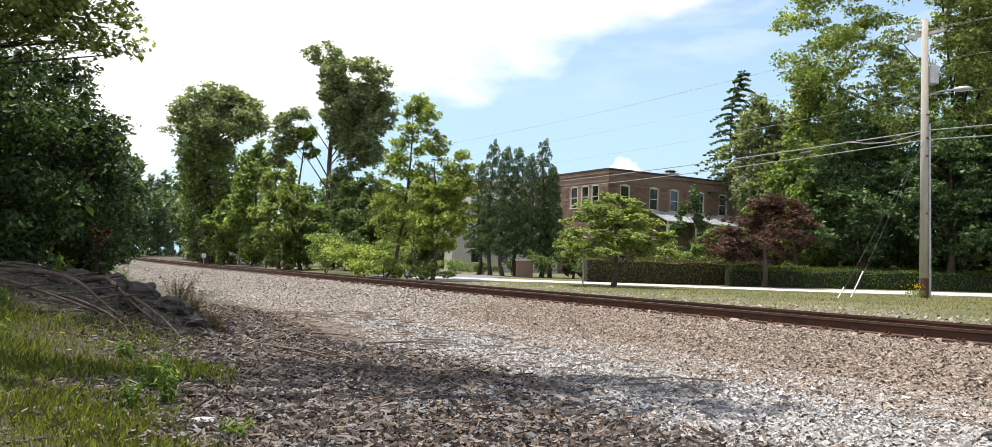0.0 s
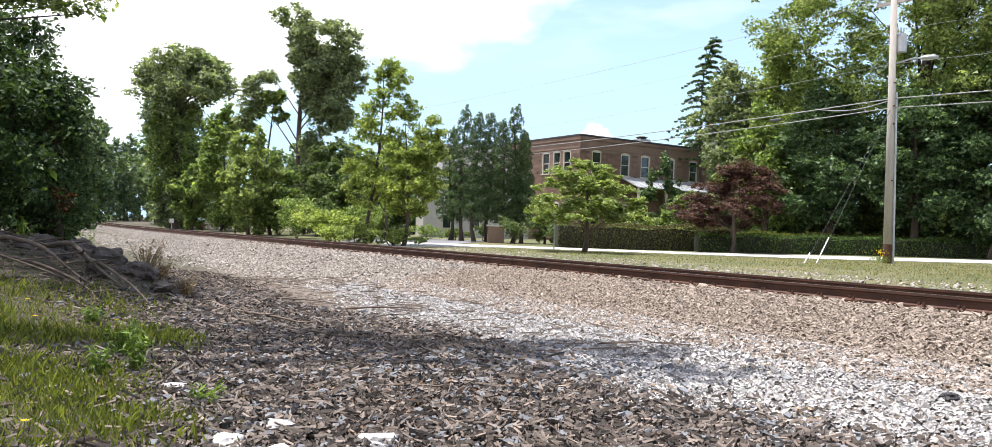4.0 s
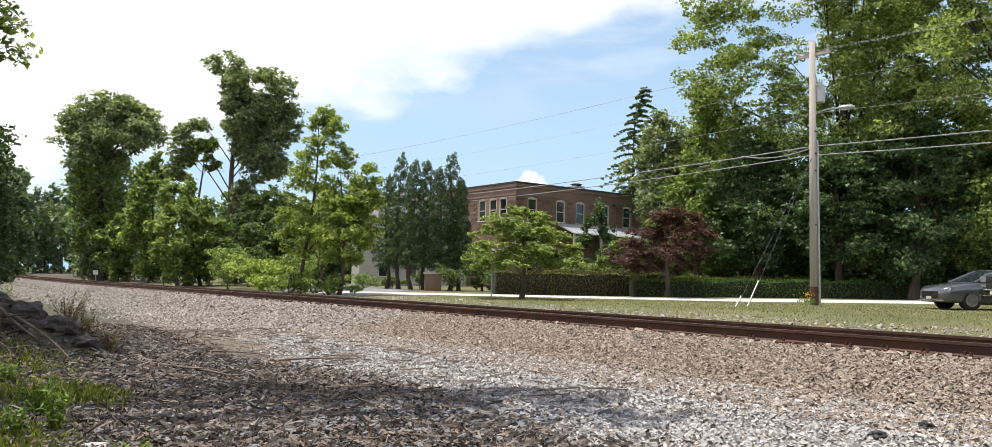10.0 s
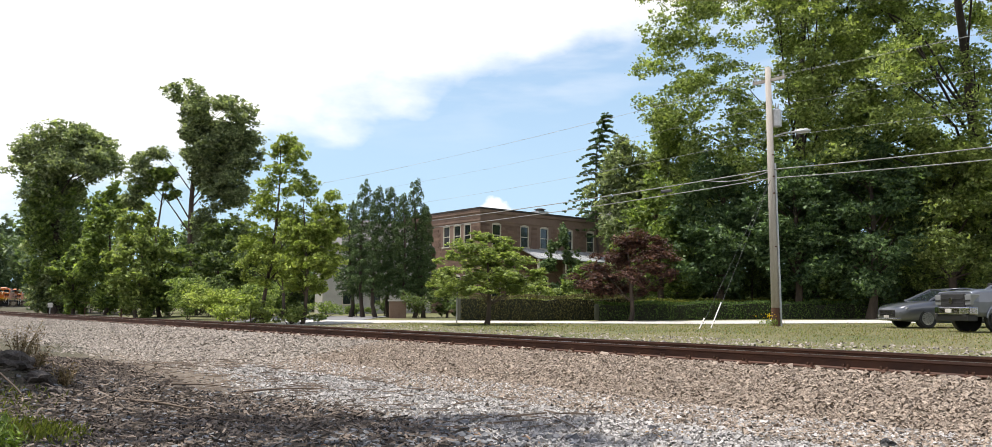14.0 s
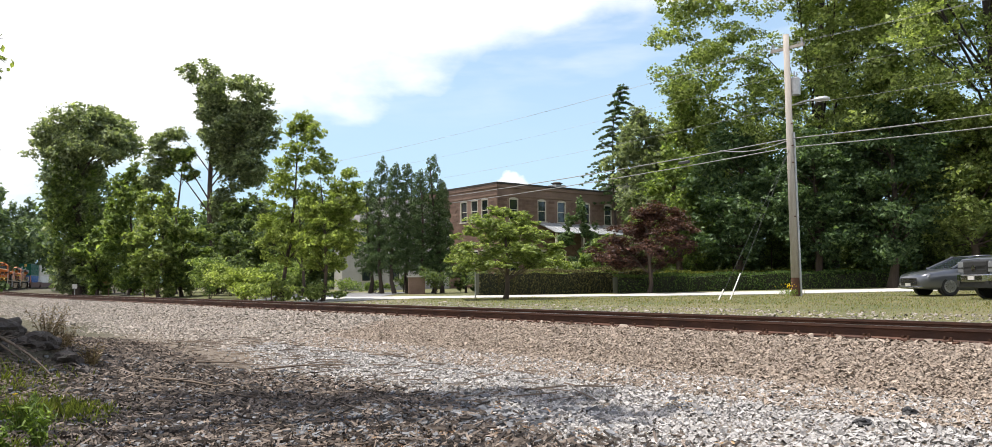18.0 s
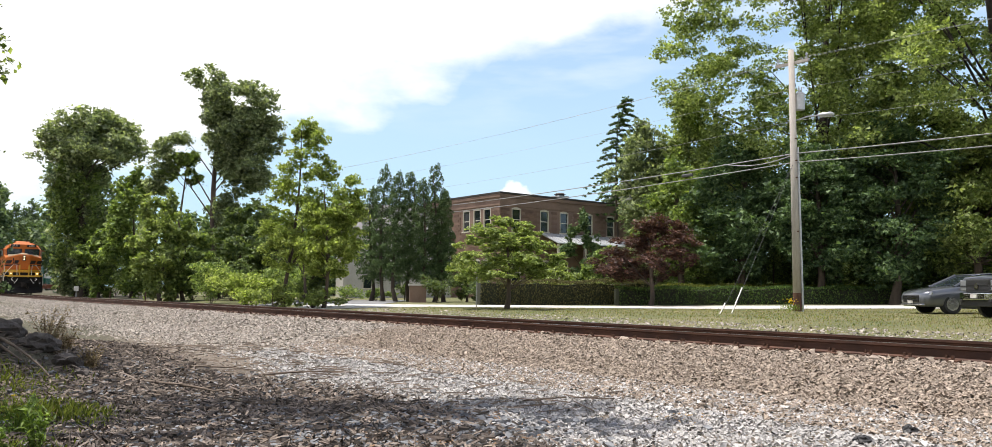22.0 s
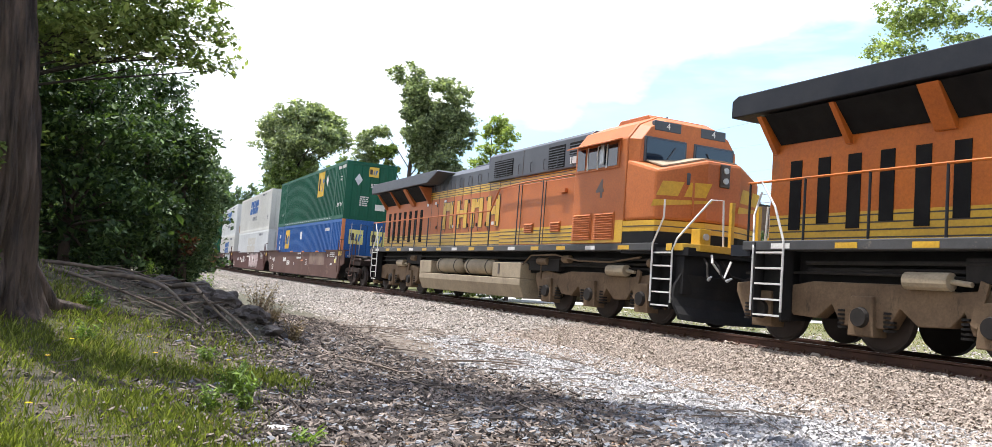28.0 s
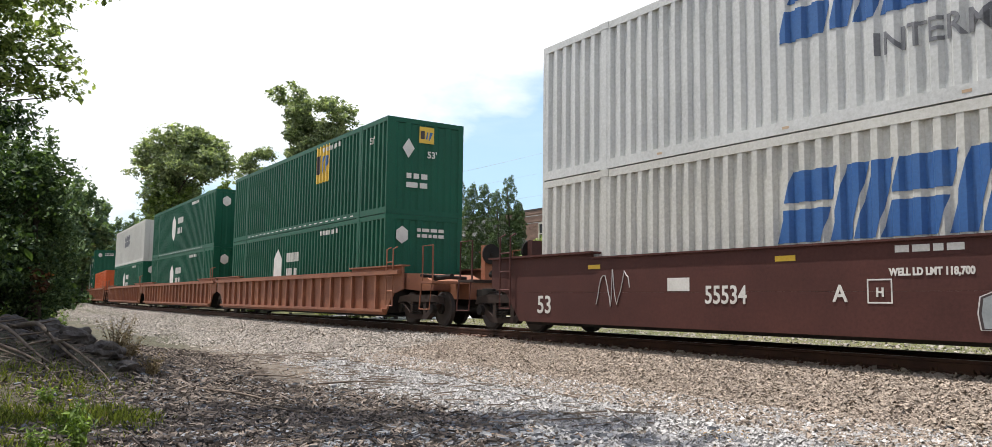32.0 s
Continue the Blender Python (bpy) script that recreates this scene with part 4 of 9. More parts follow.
    for a in (-80, -45, 60, -120, 150):
        d = np.array((math.cos(radians(a)), math.sin(radians(a))))
        pts = []
        for q in (0.25, 0.5, 0.9, 1.5, 2.3):
            p = d * q + rng.normal(0, 0.06, 2) * q
            gz = float(ground_z(x + p[0], y + p[1])) - float(ground_z(x, y))
            pts.append((p[0], p[1], max(0.0, 0.95 - q * 1.15) + gz + 0.02 if q < 1 else gz - 0.01))
        v, f = tube(pts, [0.24, 0.19, 0.13, 0.07, 0.02], 7)
        o = new("root", mesh_of("root", v, f, M["bark_old"], True))
        o.parent = old


build_trees()
build_near_plants()


# ---- building helpers ----
class Geo:
    """Collects boxes, prisms, tubes and lofts into one mesh."""

    def __init__(self):
        self.v, self.f, self.weld = [], [], False

    def add(self, v, f):
        k = len(self.v)
        self.v += [tuple(p) for p in v]
        self.f += [tuple(int(i) + k for i in q) for q in f]
        return self

    def box(self, x0, x1, y0, y1, z0, z1):
        return self.add([(x, y, z) for x in (x0, x1) for y in (y0, y1) for z in (z0, z1)], [(0, 1, 3, 2), (4, 6, 7, 5), (0, 4, 5, 1), (2, 3, 7, 6), (0, 2, 6, 4), (1, 5, 7, 3)])

    def prism(self, poly, axis, a, b):
        """poly: 2D points in the two axes other than axis (in x, y, z order), drawn from a to b along axis."""
        put = {"x": lambda p, c: (c, p[0], p[1]), "y": lambda p, c: (p[0], c, p[1]), "z": lambda p, c: (p[0], p[1], c)}[axis]
        k = len(poly)
        v = [put(p, a) for p in poly] + [put(p, b) for p in poly]
        return self.add(v, [tuple(range(k))[::-1], tuple(range(k, 2 * k))] + [(i, (i + 1) % k, k + (i + 1) % k, k + i) for i in range(k)])

    def rod(self, p, q, r, sides=8, r2=None):
        v, f = tube([p, q], [r, r if r2 is None else r2], sides)
        k = len(v) // 2
        return self.add(v, [tuple(x) for x in f] + [tuple(range(k))[::-1], tuple(range(k, 2 * k))])

    def pipe(self, path, r, sides=6):
        v, f = tube(path, [r] * len(path), sides)
        return self.add(v, f)

    def loft(self, rings, closed=True):
        k = len(rings[0])
        v = [p for ring in rings for p in ring]
        f = [(i * k + j, i * k + (j + 1) % k, (i + 1) * k + (j + 1) % k, (i + 1) * k + j) for i in range(len(rings) - 1) for j in range(k)]
        if closed:
            f += [tuple(range(k))[::-1], tuple((len(rings) - 1) * k + j for j in range(k))]
        return self.add(v, f)

    def mesh(self, name, mat, smooth=False):
        me = bpy.data.meshes.new(name)
        me.from_pydata(self.v, [], self.f)
        bm = bmesh.new()
        bm.from_mesh(me)
        if self.weld:
            bmesh.ops.remove_doubles(bm, verts=bm.verts, dist=0.0001)
        bmesh.ops.recalc_face_normals(bm, faces=bm.faces)
        bm.to_mesh(me)
        bm.free()
        if smooth:
            me.polygons.foreach_set("use_smooth", [True] * len(me.polygons))
        me.materials.append(mat)
        return me


def part(name, geo, mat, parent, label="", bevel=0.0, smooth=False, at=None):
    """One mesh under a thing or a part; geo is a Geo or a ready mesh; at is its pose in the parent's space."""
    me = geo.mesh(name, M[mat], smooth) if isinstance(geo, Geo) else geo
    ob = new(name, me)
    ob.parent = parent
    if at is not None:
        ob.matrix_basis = at
    if label:
        ob["label"] = label
    if bevel:
        b = ob.modifiers.new("bevel", "BEVEL")
        b.width, b.segments, b.limit_method, b.angle_limit = bevel, 2, "ANGLE", radians(35)
    return ob


def thing(name, label, category, m=None, group="", kind=""):
    root = tagged(new(name), label, category, group, kind)
    if m is not None:
        root.matrix_basis = m
    return root


def lettering(name, text, size, mat, parent, at, label="", thick=0.003, squeeze=1.0, slant=0.0, bold=0.0):
    """Flat letters in the built-in font, as a mesh."""
    cu = bpy.data.curves.new(name, "FONT")
    cu.body, cu.size, cu.extrude, cu.align_x, cu.align_y, cu.shear, cu.offset = text, size, thick, "CENTER", "CENTER", slant, bold
    cu.resolution_u = 3
    tmp = new(name + "_curve", cu)
    me = bpy.data.meshes.new_from_object(tmp.evaluated_get(bpy.context.evaluated_depsgraph_get()))
    bpy.data.objects.remove(tmp)
    bpy.data.curves.remove(cu)
    me.transform(Matrix.Diagonal((squeeze, 1, 1, 1)))
    if abs(at.translation.y + CW / 2 + 0.004) < 0.001 and at[0][0] > 0.9:  # laid into the folds of a container's side
        bm = bmesh.new()
        bm.from_mesh(me)
        x0 = at.translation.x
        lo, hi = min(v.co.x for v in bm.verts), max(v.co.x for v in bm.verts)
        for c in FOLDS:
            if lo < c - x0 < hi:
                bmesh.ops.bisect_plane(bm, geom=bm.verts[:] + bm.edges[:] + bm.faces[:], plane_co=(c - x0, 0, 0), plane_no=(1, 0, 0))
        for v in bm.verts:
            v.co.z -= fold(x0 + v.co.x)
        bm.to_mesh(me)
        bm.free()
    me.materials.clear()
    me.materials.append(M[mat])
    return part(name, me, mat, parent, label, at=at)


# ---- road, hedges, houses ----
M["concrete"] = surf("sunlit_concrete", (0.52, 0.50, 0.47), (0.43, 0.41, 0.38), 0.8, 25, 0.9, 0, 0.3, dirt=(0.30, 0.28, 0.26), dirt_at=0.66)
M["asphalt"] = surf("grey_asphalt", (0.20, 0.20, 0.205), (0.15, 0.15, 0.155), 0.8, 40, 0.9, 0, 0.4)
M["brick"] = surf("brown_brick", (0.245, 0.160, 0.120), (0.175, 0.112, 0.084), 1.2, 18, 0.9, 0, 0.3, vary=0.35)
M["mortar"] = surf("brick_wall_mass", (0.245, 0.168, 0.130), (0.18, 0.120, 0.092), 0.6, 14, 0.95, 0, 0.5, dirt=(0.13, 0.075, 0.055), dirt_at=0.6)
M["dark_trim"] = surf("dark_brown_trim", (0.045, 0.038, 0.034), None, 2, 30, 0.7, 0, 0.1)
M["cream"] = surf("cream_window_paint", (0.62, 0.58, 0.48), (0.5, 0.46, 0.38), 3, 40, 0.6, 0, 0.1)
# White boards greyed down: the wall's shade is put into the base colour.
M["white_wall"] = surf("shade_greyed_clapboard", (0.50, 0.485, 0.45), (0.43, 0.415, 0.385), 1.0, 20, 0.7, 0, 0.2, dirt=(0.45, 0.45, 0.40), dirt_at=0.68)
M["shingle"] = surf("grey_roof_shingle", (0.20, 0.195, 0.19), (0.14, 0.135, 0.13), 1.5, 20, 0.95, 0, 0.5)
M["tin"] = surf("pale_metal_roof", (0.58, 0.60, 0.62), (0.48, 0.50, 0.52), 1.2, 30, 0.4, 0.5, 0.1)
M["pane"] = glassy("dark_window_glass", (0.02, 0.028, 0.03))
M["blind"] = surf("green_grey_blind", (0.17, 0.21, 0.18), (0.12, 0.15, 0.13), 4, 30, 0.8, 0, 0.1)
M["pole_wood"] = surf("weathered_pole_wood", (0.42, 0.39, 0.35), (0.33, 0.30, 0.27), 3, 40, 0.95, 0, 0.5, dirt=(0.24, 0.19, 0.15), stretch=(1, 1, 0.08))
M["galv"] = surf("galvanised_steel", (0.48, 0.49, 0.50), (0.38, 0.39, 0.40), 4, 50, 0.45, 0.7, 0.1)
M["cable"] = surf("weathered_cable", (0.33, 0.33, 0.33), (0.25, 0.25, 0.25), 2, 30, 0.7, 0, 0)
M["cable_dark"] = surf("dark_cable", (0.06, 0.06, 0.065), None, 2, 30, 0.7, 0, 0)
M["cable_thin"] = surf("bare_aluminium_line", (0.45, 0.46, 0.47), (0.36, 0.37, 0.38), 2, 30, 0.6, 0.2, 0)
M["guard"] = surf("white_guy_guard", (0.72, 0.70, 0.66), (0.6, 0.58, 0.54), 3, 30, 0.6, 0, 0)
M["boulder"] = surf("tan_boulder", (0.42, 0.31, 0.22), (0.33, 0.24, 0.17), 3, 25, 0.95, 0, 0.6)

FWD = np.array((0.114, 0.993))  # across the road
RGT = np.array((0.993, -0.114))  # along it


def lane(name, label, a0, a1, q0, q1, mat, lift, cat):
    """A strip that follows the ground, from a0 to a1 along the road and q0 to q1 across it."""
    aa, qq = np.arange(a0, a1 + 0.1, 1.0), np.linspace(q0, q1, 6)
    rows = []
    for h in (lift, -0.15):
        for a in aa:
            for q in qq:
                p = RGT * a + FWD * q
                rows.append((*p, float(ground_z(p[0], p[1])) + h))
    k, m = len(qq), len(aa)
    top = [(i * k + j, (i + 1) * k + j, (i + 1) * k + j + 1, i * k + j + 1) for i in range(m - 1) for j in range(k - 1)]
    o = m * k
    rim = [(i * k, o + i * k, o + (i + 1) * k, (i + 1) * k) for i in range(m - 1)] + [(i * k + k - 1, (i + 1) * k + k - 1, o + (i + 1) * k + k - 1, o + i * k + k - 1) for i in range(m - 1)]
    g = Geo().add(rows, top + rim)
    return tagged(new(name, g.mesh(name, M[mat])), label, cat, kind="structure")


def hedge(p, q, width, height, leaf, label, count, size, seed):
    """A clipped hedge from p to q: a leafy skin over a solid dark core."""
    rng = np.random.default_rng(seed)
    p, q = np.array(p), np.array(q)
    d = q - p
    ln = np.linalg.norm(d)
    d = d / ln
    w = np.array((-d[1], d[0]))
    z0 = float(ground_z(*p))
    root = thing("hedge", label, "hedge", pose(p[0], p[1], z0))
    k = int(ln / 0.8) + 2
    rings = []
    for i in range(k):
        a = ln * i / (k - 1)
        c = d * a
        gz = float(ground_z(*(p + c))) - z0
        e = 0.06 * math.sin(i * 1.7 + seed)
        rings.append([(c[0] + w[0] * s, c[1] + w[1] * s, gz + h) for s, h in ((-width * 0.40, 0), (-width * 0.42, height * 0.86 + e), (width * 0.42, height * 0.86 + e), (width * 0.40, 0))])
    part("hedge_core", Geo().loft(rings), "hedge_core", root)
    a = rng.uniform(0, ln, count)
    face = rng.random(count)
    s = np.where(face < 0.45, -width * 0.46, np.where(face < 0.9, rng.uniform(-width / 2, width / 2, count), width * 0.46))
    h = np.where((face >= 0.45) & (face < 0.9), height, rng.uniform(0.02, height, count)) * (1 + 0.05 * np.sin(a * 1.9 + seed)) + rng.normal(0, 0.035, count)
    s = s + rng.normal(0, 0.05, count) + 0.05 * np.sin(a * 3.1)
    xy = a[:, None] * d + s[:, None] * w
    gz = ground_z(p[0] + xy[:, 0], p[1] + xy[:, 1]) - z0
    me = strew("hedge_leaves", np.column_stack([xy, gz + h]), size * np.exp(rng.normal(0, 0.25, count)), LEAF_V, LEAF_F, M[leaf], rng, 0.6)
    part("hedge_leaves", me, leaf, root)
    return root


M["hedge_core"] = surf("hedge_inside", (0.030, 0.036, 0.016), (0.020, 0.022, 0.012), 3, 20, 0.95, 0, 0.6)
M["leaf_hedge"] = leafy("clipped_hedge_leaf", (0.044, 0.086, 0.022), (0.125, 0.190, 0.048), 0.25)
M["leaf_hedge_brown"] = leafy("bronze_hedge_leaf", (0.080, 0.072, 0.030), (0.165, 0.155, 0.062), 0.2)
M["leaf_gold"] = leafy("golden_hedge_leaf", (0.085, 0.105, 0.018), (0.19, 0.20, 0.035), 0.3)


def sash_window(parent, m, w, h):
    """Arched-head sash: frame with depth, sill, two panes, blind. Face towards -y of its own space, sill centre at origin."""
    o = new("window")
    o.parent, o.matrix_basis = parent, m
    f = Geo()
    t = 0.075
    f.box(-w / 2, -w / 2 + t, -0.05, 0.12, 0, h).box(w / 2 - t, w / 2, -0.05, 0.12, 0, h)
    arch = [(-w / 2, h - 0.02), (-w / 2, h + 0.06), (-w / 4, h + 0.15), (0, h + 0.18), (w / 4, h + 0.15), (w / 2, h + 0.06), (w / 2, h - 0.02)]
    f.prism(arch, "y", -0.06, 0.12)
    f.box(-w / 2 + t, w / 2 - t, 0.0, 0.08, h * 0.5 - 0.03, h * 0.5 + 0.03)
    part("window_frame", f, "cream", o)
    part("window_sill", Geo().box(-w / 2 - 0.08, w / 2 + 0.08, -0.12, 0.1, -0.1, 0.0), "cream", o)
    part("pane", Geo().box(-w / 2 + t, w / 2 - t, 0.05, 0.06, 0.0, h * 0.5 - 0.03), "pane", o)
    part("pane", Geo().box(-w / 2 + t, w / 2 - t, 0.04, 0.05, h * 0.5 + 0.03, h - 0.02), "pane", o)
    part("blind", Geo().box(-w / 2 + t, w / 2 - t, 0.085, 0.10, h * 0.42, h - 0.02), "blind", o)


def brick_face(root, m, length, height, holes, top):
    """Courses of brick laid 2 mm to 8 mm proud, as bands broken by the windows, joined past counting."""
    rng = np.random.default_rng(9)
    pl, sz = [], []
    course, brick = 0.225, 0.66
    for i in range(int(height / course)):
        z = (i + 0.5) * course
        x = -(i % 2) * brick / 2
        while x < length:
            a, b = max(x, 0), min(x + brick, length)
            x += brick
            if b - a < 0.1 or any(a < h[1] and b > h[0] and z + 0.1 > h[2] and z - 0.1 < h[3] for h in holes):
                continue
            pl.append(((a + b) / 2, -0.004 - rng.random() * 0.006, z))
            sz.append((b - a - 0.02, 0.05, course - 0.02))
    me = strew("brick_course", np.array(pl), np.array(sz), STONE_V, STONE_F, M["brick_course"], rng, 0.0)
    # strew turns pieces about z at random; lay them straight instead
    k = len(pl)
    pts = STONE_V[None] * np.array(sz)[:, None] + np.array(pl)[:, None]
    me.vertices.foreach_set("co", pts.reshape(-1).astype(np.float32))
    me.update()
    o = part("brick_course", me, "brick_course", root, at=m)
    o["kind"] = "stuff"


M["brick_course"] = surf("brown_brick_course", (0.255, 0.165, 0.122), (0.185, 0.115, 0.086), 1.2, 18, 0.9, 0, 0.3, island=0.35)


def build_brick_house():
    cx, cy, z0, h = 9.07, 65.4, 1.1, 8.35
    root = thing("brick_building", "two-storey brown brick building with a flat parapet roof", "building", pose(cx, cy, z0, 0, 0, math.degrees(HEAD)))
    # local x runs along the side face to the right, local y along the other face, away from the road
    L, W = 17.0, 11.0
    t = 0.35
    zw, hw = 5.45, 1.70
    side = [(1.22, 2.22), (4.35, 5.33), (6.61, 7.62), (9.6, 10.6), (12.4, 13.4)]
    face = [(1.23, 2.2), (2.6, 3.6), (4.1, 5.1), (7.4, 8.4)]
    low = 1.0

    def wall(spans, length):
        g = Geo()
        xs = [0.0] + [v for s in spans for v in s] + [length]
        for i in range(0, len(xs), 2):
            g.box(xs[i], xs[i + 1], 0, t, -0.6, h)
        for a, b in spans:
            g.box(a, b, 0, t, -0.6, low).box(a, b, 0, t, low + 1.9, zw).box(a, b, 0, t, zw + hw, h)
        return g

    part("wall", wall(side, L), "mortar", root)
    g = wall(face, W)
    g.v = [(y, x, z) for x, y, z in g.v]
    g.v = [(x, y + 0.352, z) if y < 0.36 else (x, y, z) for x, y, z in g.v]
    part("wall", g, "mortar", root)
    part("wall", Geo().box(t, L, W - t, W, -0.6, h).box(L - t, L, t, W - t, -0.6, h), "mortar", root)
    part("roof", Geo().box(t, L - t, t, W - t, h - 0.6, h - 0.45), "shingle", root)
    part("coping", Geo().box(-0.12, L + 0.1, -0.12, t + 0.05, h, h + 0.14).box(-0.12, t + 0.05, t + 0.05, W + 0.1, h, h + 0.14), "dark_trim", root)
    part("brick_band", Geo().box(-0.06, L, -0.06, -0.002, h - 0.95, h - 0.8).box(-0.06, -0.002, -0.002, W, h - 0.95, h - 0.8), "mortar", root)
    part("brick_band", Geo().box(-0.09, L, -0.09, -0.002, h - 0.28, h - 0.02).box(-0.09, -0.002, -0.002, W, h - 0.28, h - 0.02), "mortar", root)
    for a, b in side:
        sash_window(root, pose((a + b) / 2, 0.05, zw), b - a, hw)
        sash_window(root, pose((a + b) / 2, 0.05, low), b - a, 1.9)
    for a, b in face:
        sash_window(root, pose(0.05, (a + b) / 2, zw, 0, 0, -90), b - a, hw)
        sash_window(root, pose(0.05, (a + b) / 2, low, 0, 0, -90), b - a, 1.9)
    holes = [(a - 0.05, b + 0.05, z - 0.1, z + k + 0.2) for a, b in side for z, k in ((zw, hw), (low, 1.9))]
    brick_face(root, pose(0, 0, 0), L, h - 0.95, holes, h)
    holes = [(a - 0.05, b + 0.05, z - 0.1, z + k + 0.2) for a, b in [(W - q, W - p) for p, q in face] for z, k in ((zw, hw), (low, 1.9))]
    brick_face(root, pose(0, W, 0, 0, 0, -90), W, h - 0.95, holes, h)
    # porch with a pale metal roof
    pr = Geo().prism([(-2.3, 4.35), (-2.3, 4.42), (-0.02, 5.35), (-0.02, 5.25)], "x", 4.3, 14.0)
    porch = part("porch_roof", pr, "tin", root)
    for i in range(16):
        part("standing_seam", Geo().prism([(-2.3, 4.425), (-2.3, 4.47), (-0.03, 5.40), (-0.03, 5.35)], "x", 4.4 + i * 0.6, 4.43 + i * 0.6), "tin", porch)
    for x in (4.5, 7.6, 10.7, 13.8):
        part("porch_post", Geo().box(x - 0.08, x + 0.08, -2.2, -2.04, -0.5, 4.35), "cream", root)
    unit = part("roof_unit", Geo().box(7.6, 8.8, 1.2, 2.2, h - 0.45, h + 0.55), "galv", root)
    part("fan_cowl", Geo().rod((8.2, 1.7, h + 0.55), (8.2, 1.7, h + 0.72), 0.4, 14).rod((8.2, 1.7, h + 0.72), (8.2, 1.7, h + 0.82), 0.55, 14, 0.3), "dark_trim", unit)


def build_white_house():
    x, y = polar(-2.9, 70)
    root = thing("white_house", "long white clapboard house with a grey shingle roof", "house", pose(x, y, 1.1, 0, 0, 8))
    L, D, e, r = 13.0, 8.0, 5.6, 7.9
    holes = [(1.6, 2.4), (4.1, 4.9), (8.0, 8.8), (11.0, 11.8)]
    g = Geo().box(0, L, 0, 0.25, -0.6, 0.5)
    part("wall", g, "white_wall", root)
    part("wall", Geo().box(0, L, 0, 0.25, 1.7, e), "white_wall", root)
    xs = [0.0] + [v for s in holes for v in s] + [L]
    for i in range(0, len(xs), 2):
        part("wall", Geo().box(xs[i], xs[i + 1], 0, 0.25, 0.5, 1.7), "white_wall", root)
    part("wall", Geo().prism([(0.252, -0.6), (D, -0.6), (D, e), (D / 2, r), (0.252, e)], "x", 0, 0.25), "white_wall", root)
    part("wall", Geo().prism([(0.252, -0.6), (D, -0.6), (D, e), (D / 2, r), (0.252, e)], "x", L - 0.25, L), "white_wall", root)
    part("roof", Geo().prism([(-0.45, e - 0.25), (-0.45, e - 0.1), (D / 2, r + 0.22), (D + 0.45, e - 0.1), (D + 0.45, e - 0.25), (D / 2, r + 0.05)], "x", -0.4, L + 0.4), "shingle", root)
    for a, b in holes:
        w = new("window")
        w.parent = root
        part("window_frame", Geo().box(a, a + 0.07, -0.03, 0.1, 0.5, 1.7).box(b - 0.07, b, -0.03, 0.1, 0.5, 1.7).box(a + 0.07, b - 0.07, -0.03, 0.1, 1.63, 1.7).box(a + 0.07, b - 0.07, -0.03, 0.1, 0.5, 0.57), "cream", w)
        part("pane", Geo().box(a + 0.07, b - 0.07, 0.04, 0.06, 0.57, 1.63), "pane", w)
    for i in range(18):
        for a, b in (((-0.02, 1.5), (2.5, 4.0), (5.0, 7.9), (8.9, 10.9)) if i < 6 else ((-0.02, L + 0.02),)):
            part("clapboard", Geo().prism([(-0.03, i * 0.3), (-0.002, i * 0.3 + 0.29), (-0.002, i * 0.3)], "x", a, b), "white_wall", root)


def build_back_house():
    x, y = polar(16.6, 86)
    root = thing("gabled_house", "dark gabled house roof among the trees", "house", pose(x, y, 1.3, 0, 0, 20))
    part("wall", Geo().prism([(-4, -0.6), (4, -0.6), (4, 8.2), (0, 11.2), (-4, 8.2)], "x", 0, 9), "white_wall", root)
    part("roof", Geo().prism([(-4.6, 7.75), (-4.6, 7.95), (0, 11.55), (4.6, 7.95), (4.6, 7.75), (0, 11.25)], "x", -0.6, 9.6), "shingle", root)


def sag(p, q, dip, k=13):
    p, q = np.array(p, float), np.array(q, float)
    return [tuple(p + (q - p) * t - np.array((0, 0, 4 * dip * t * (1 - t)))) for t in np.linspace(0, 1, k)]


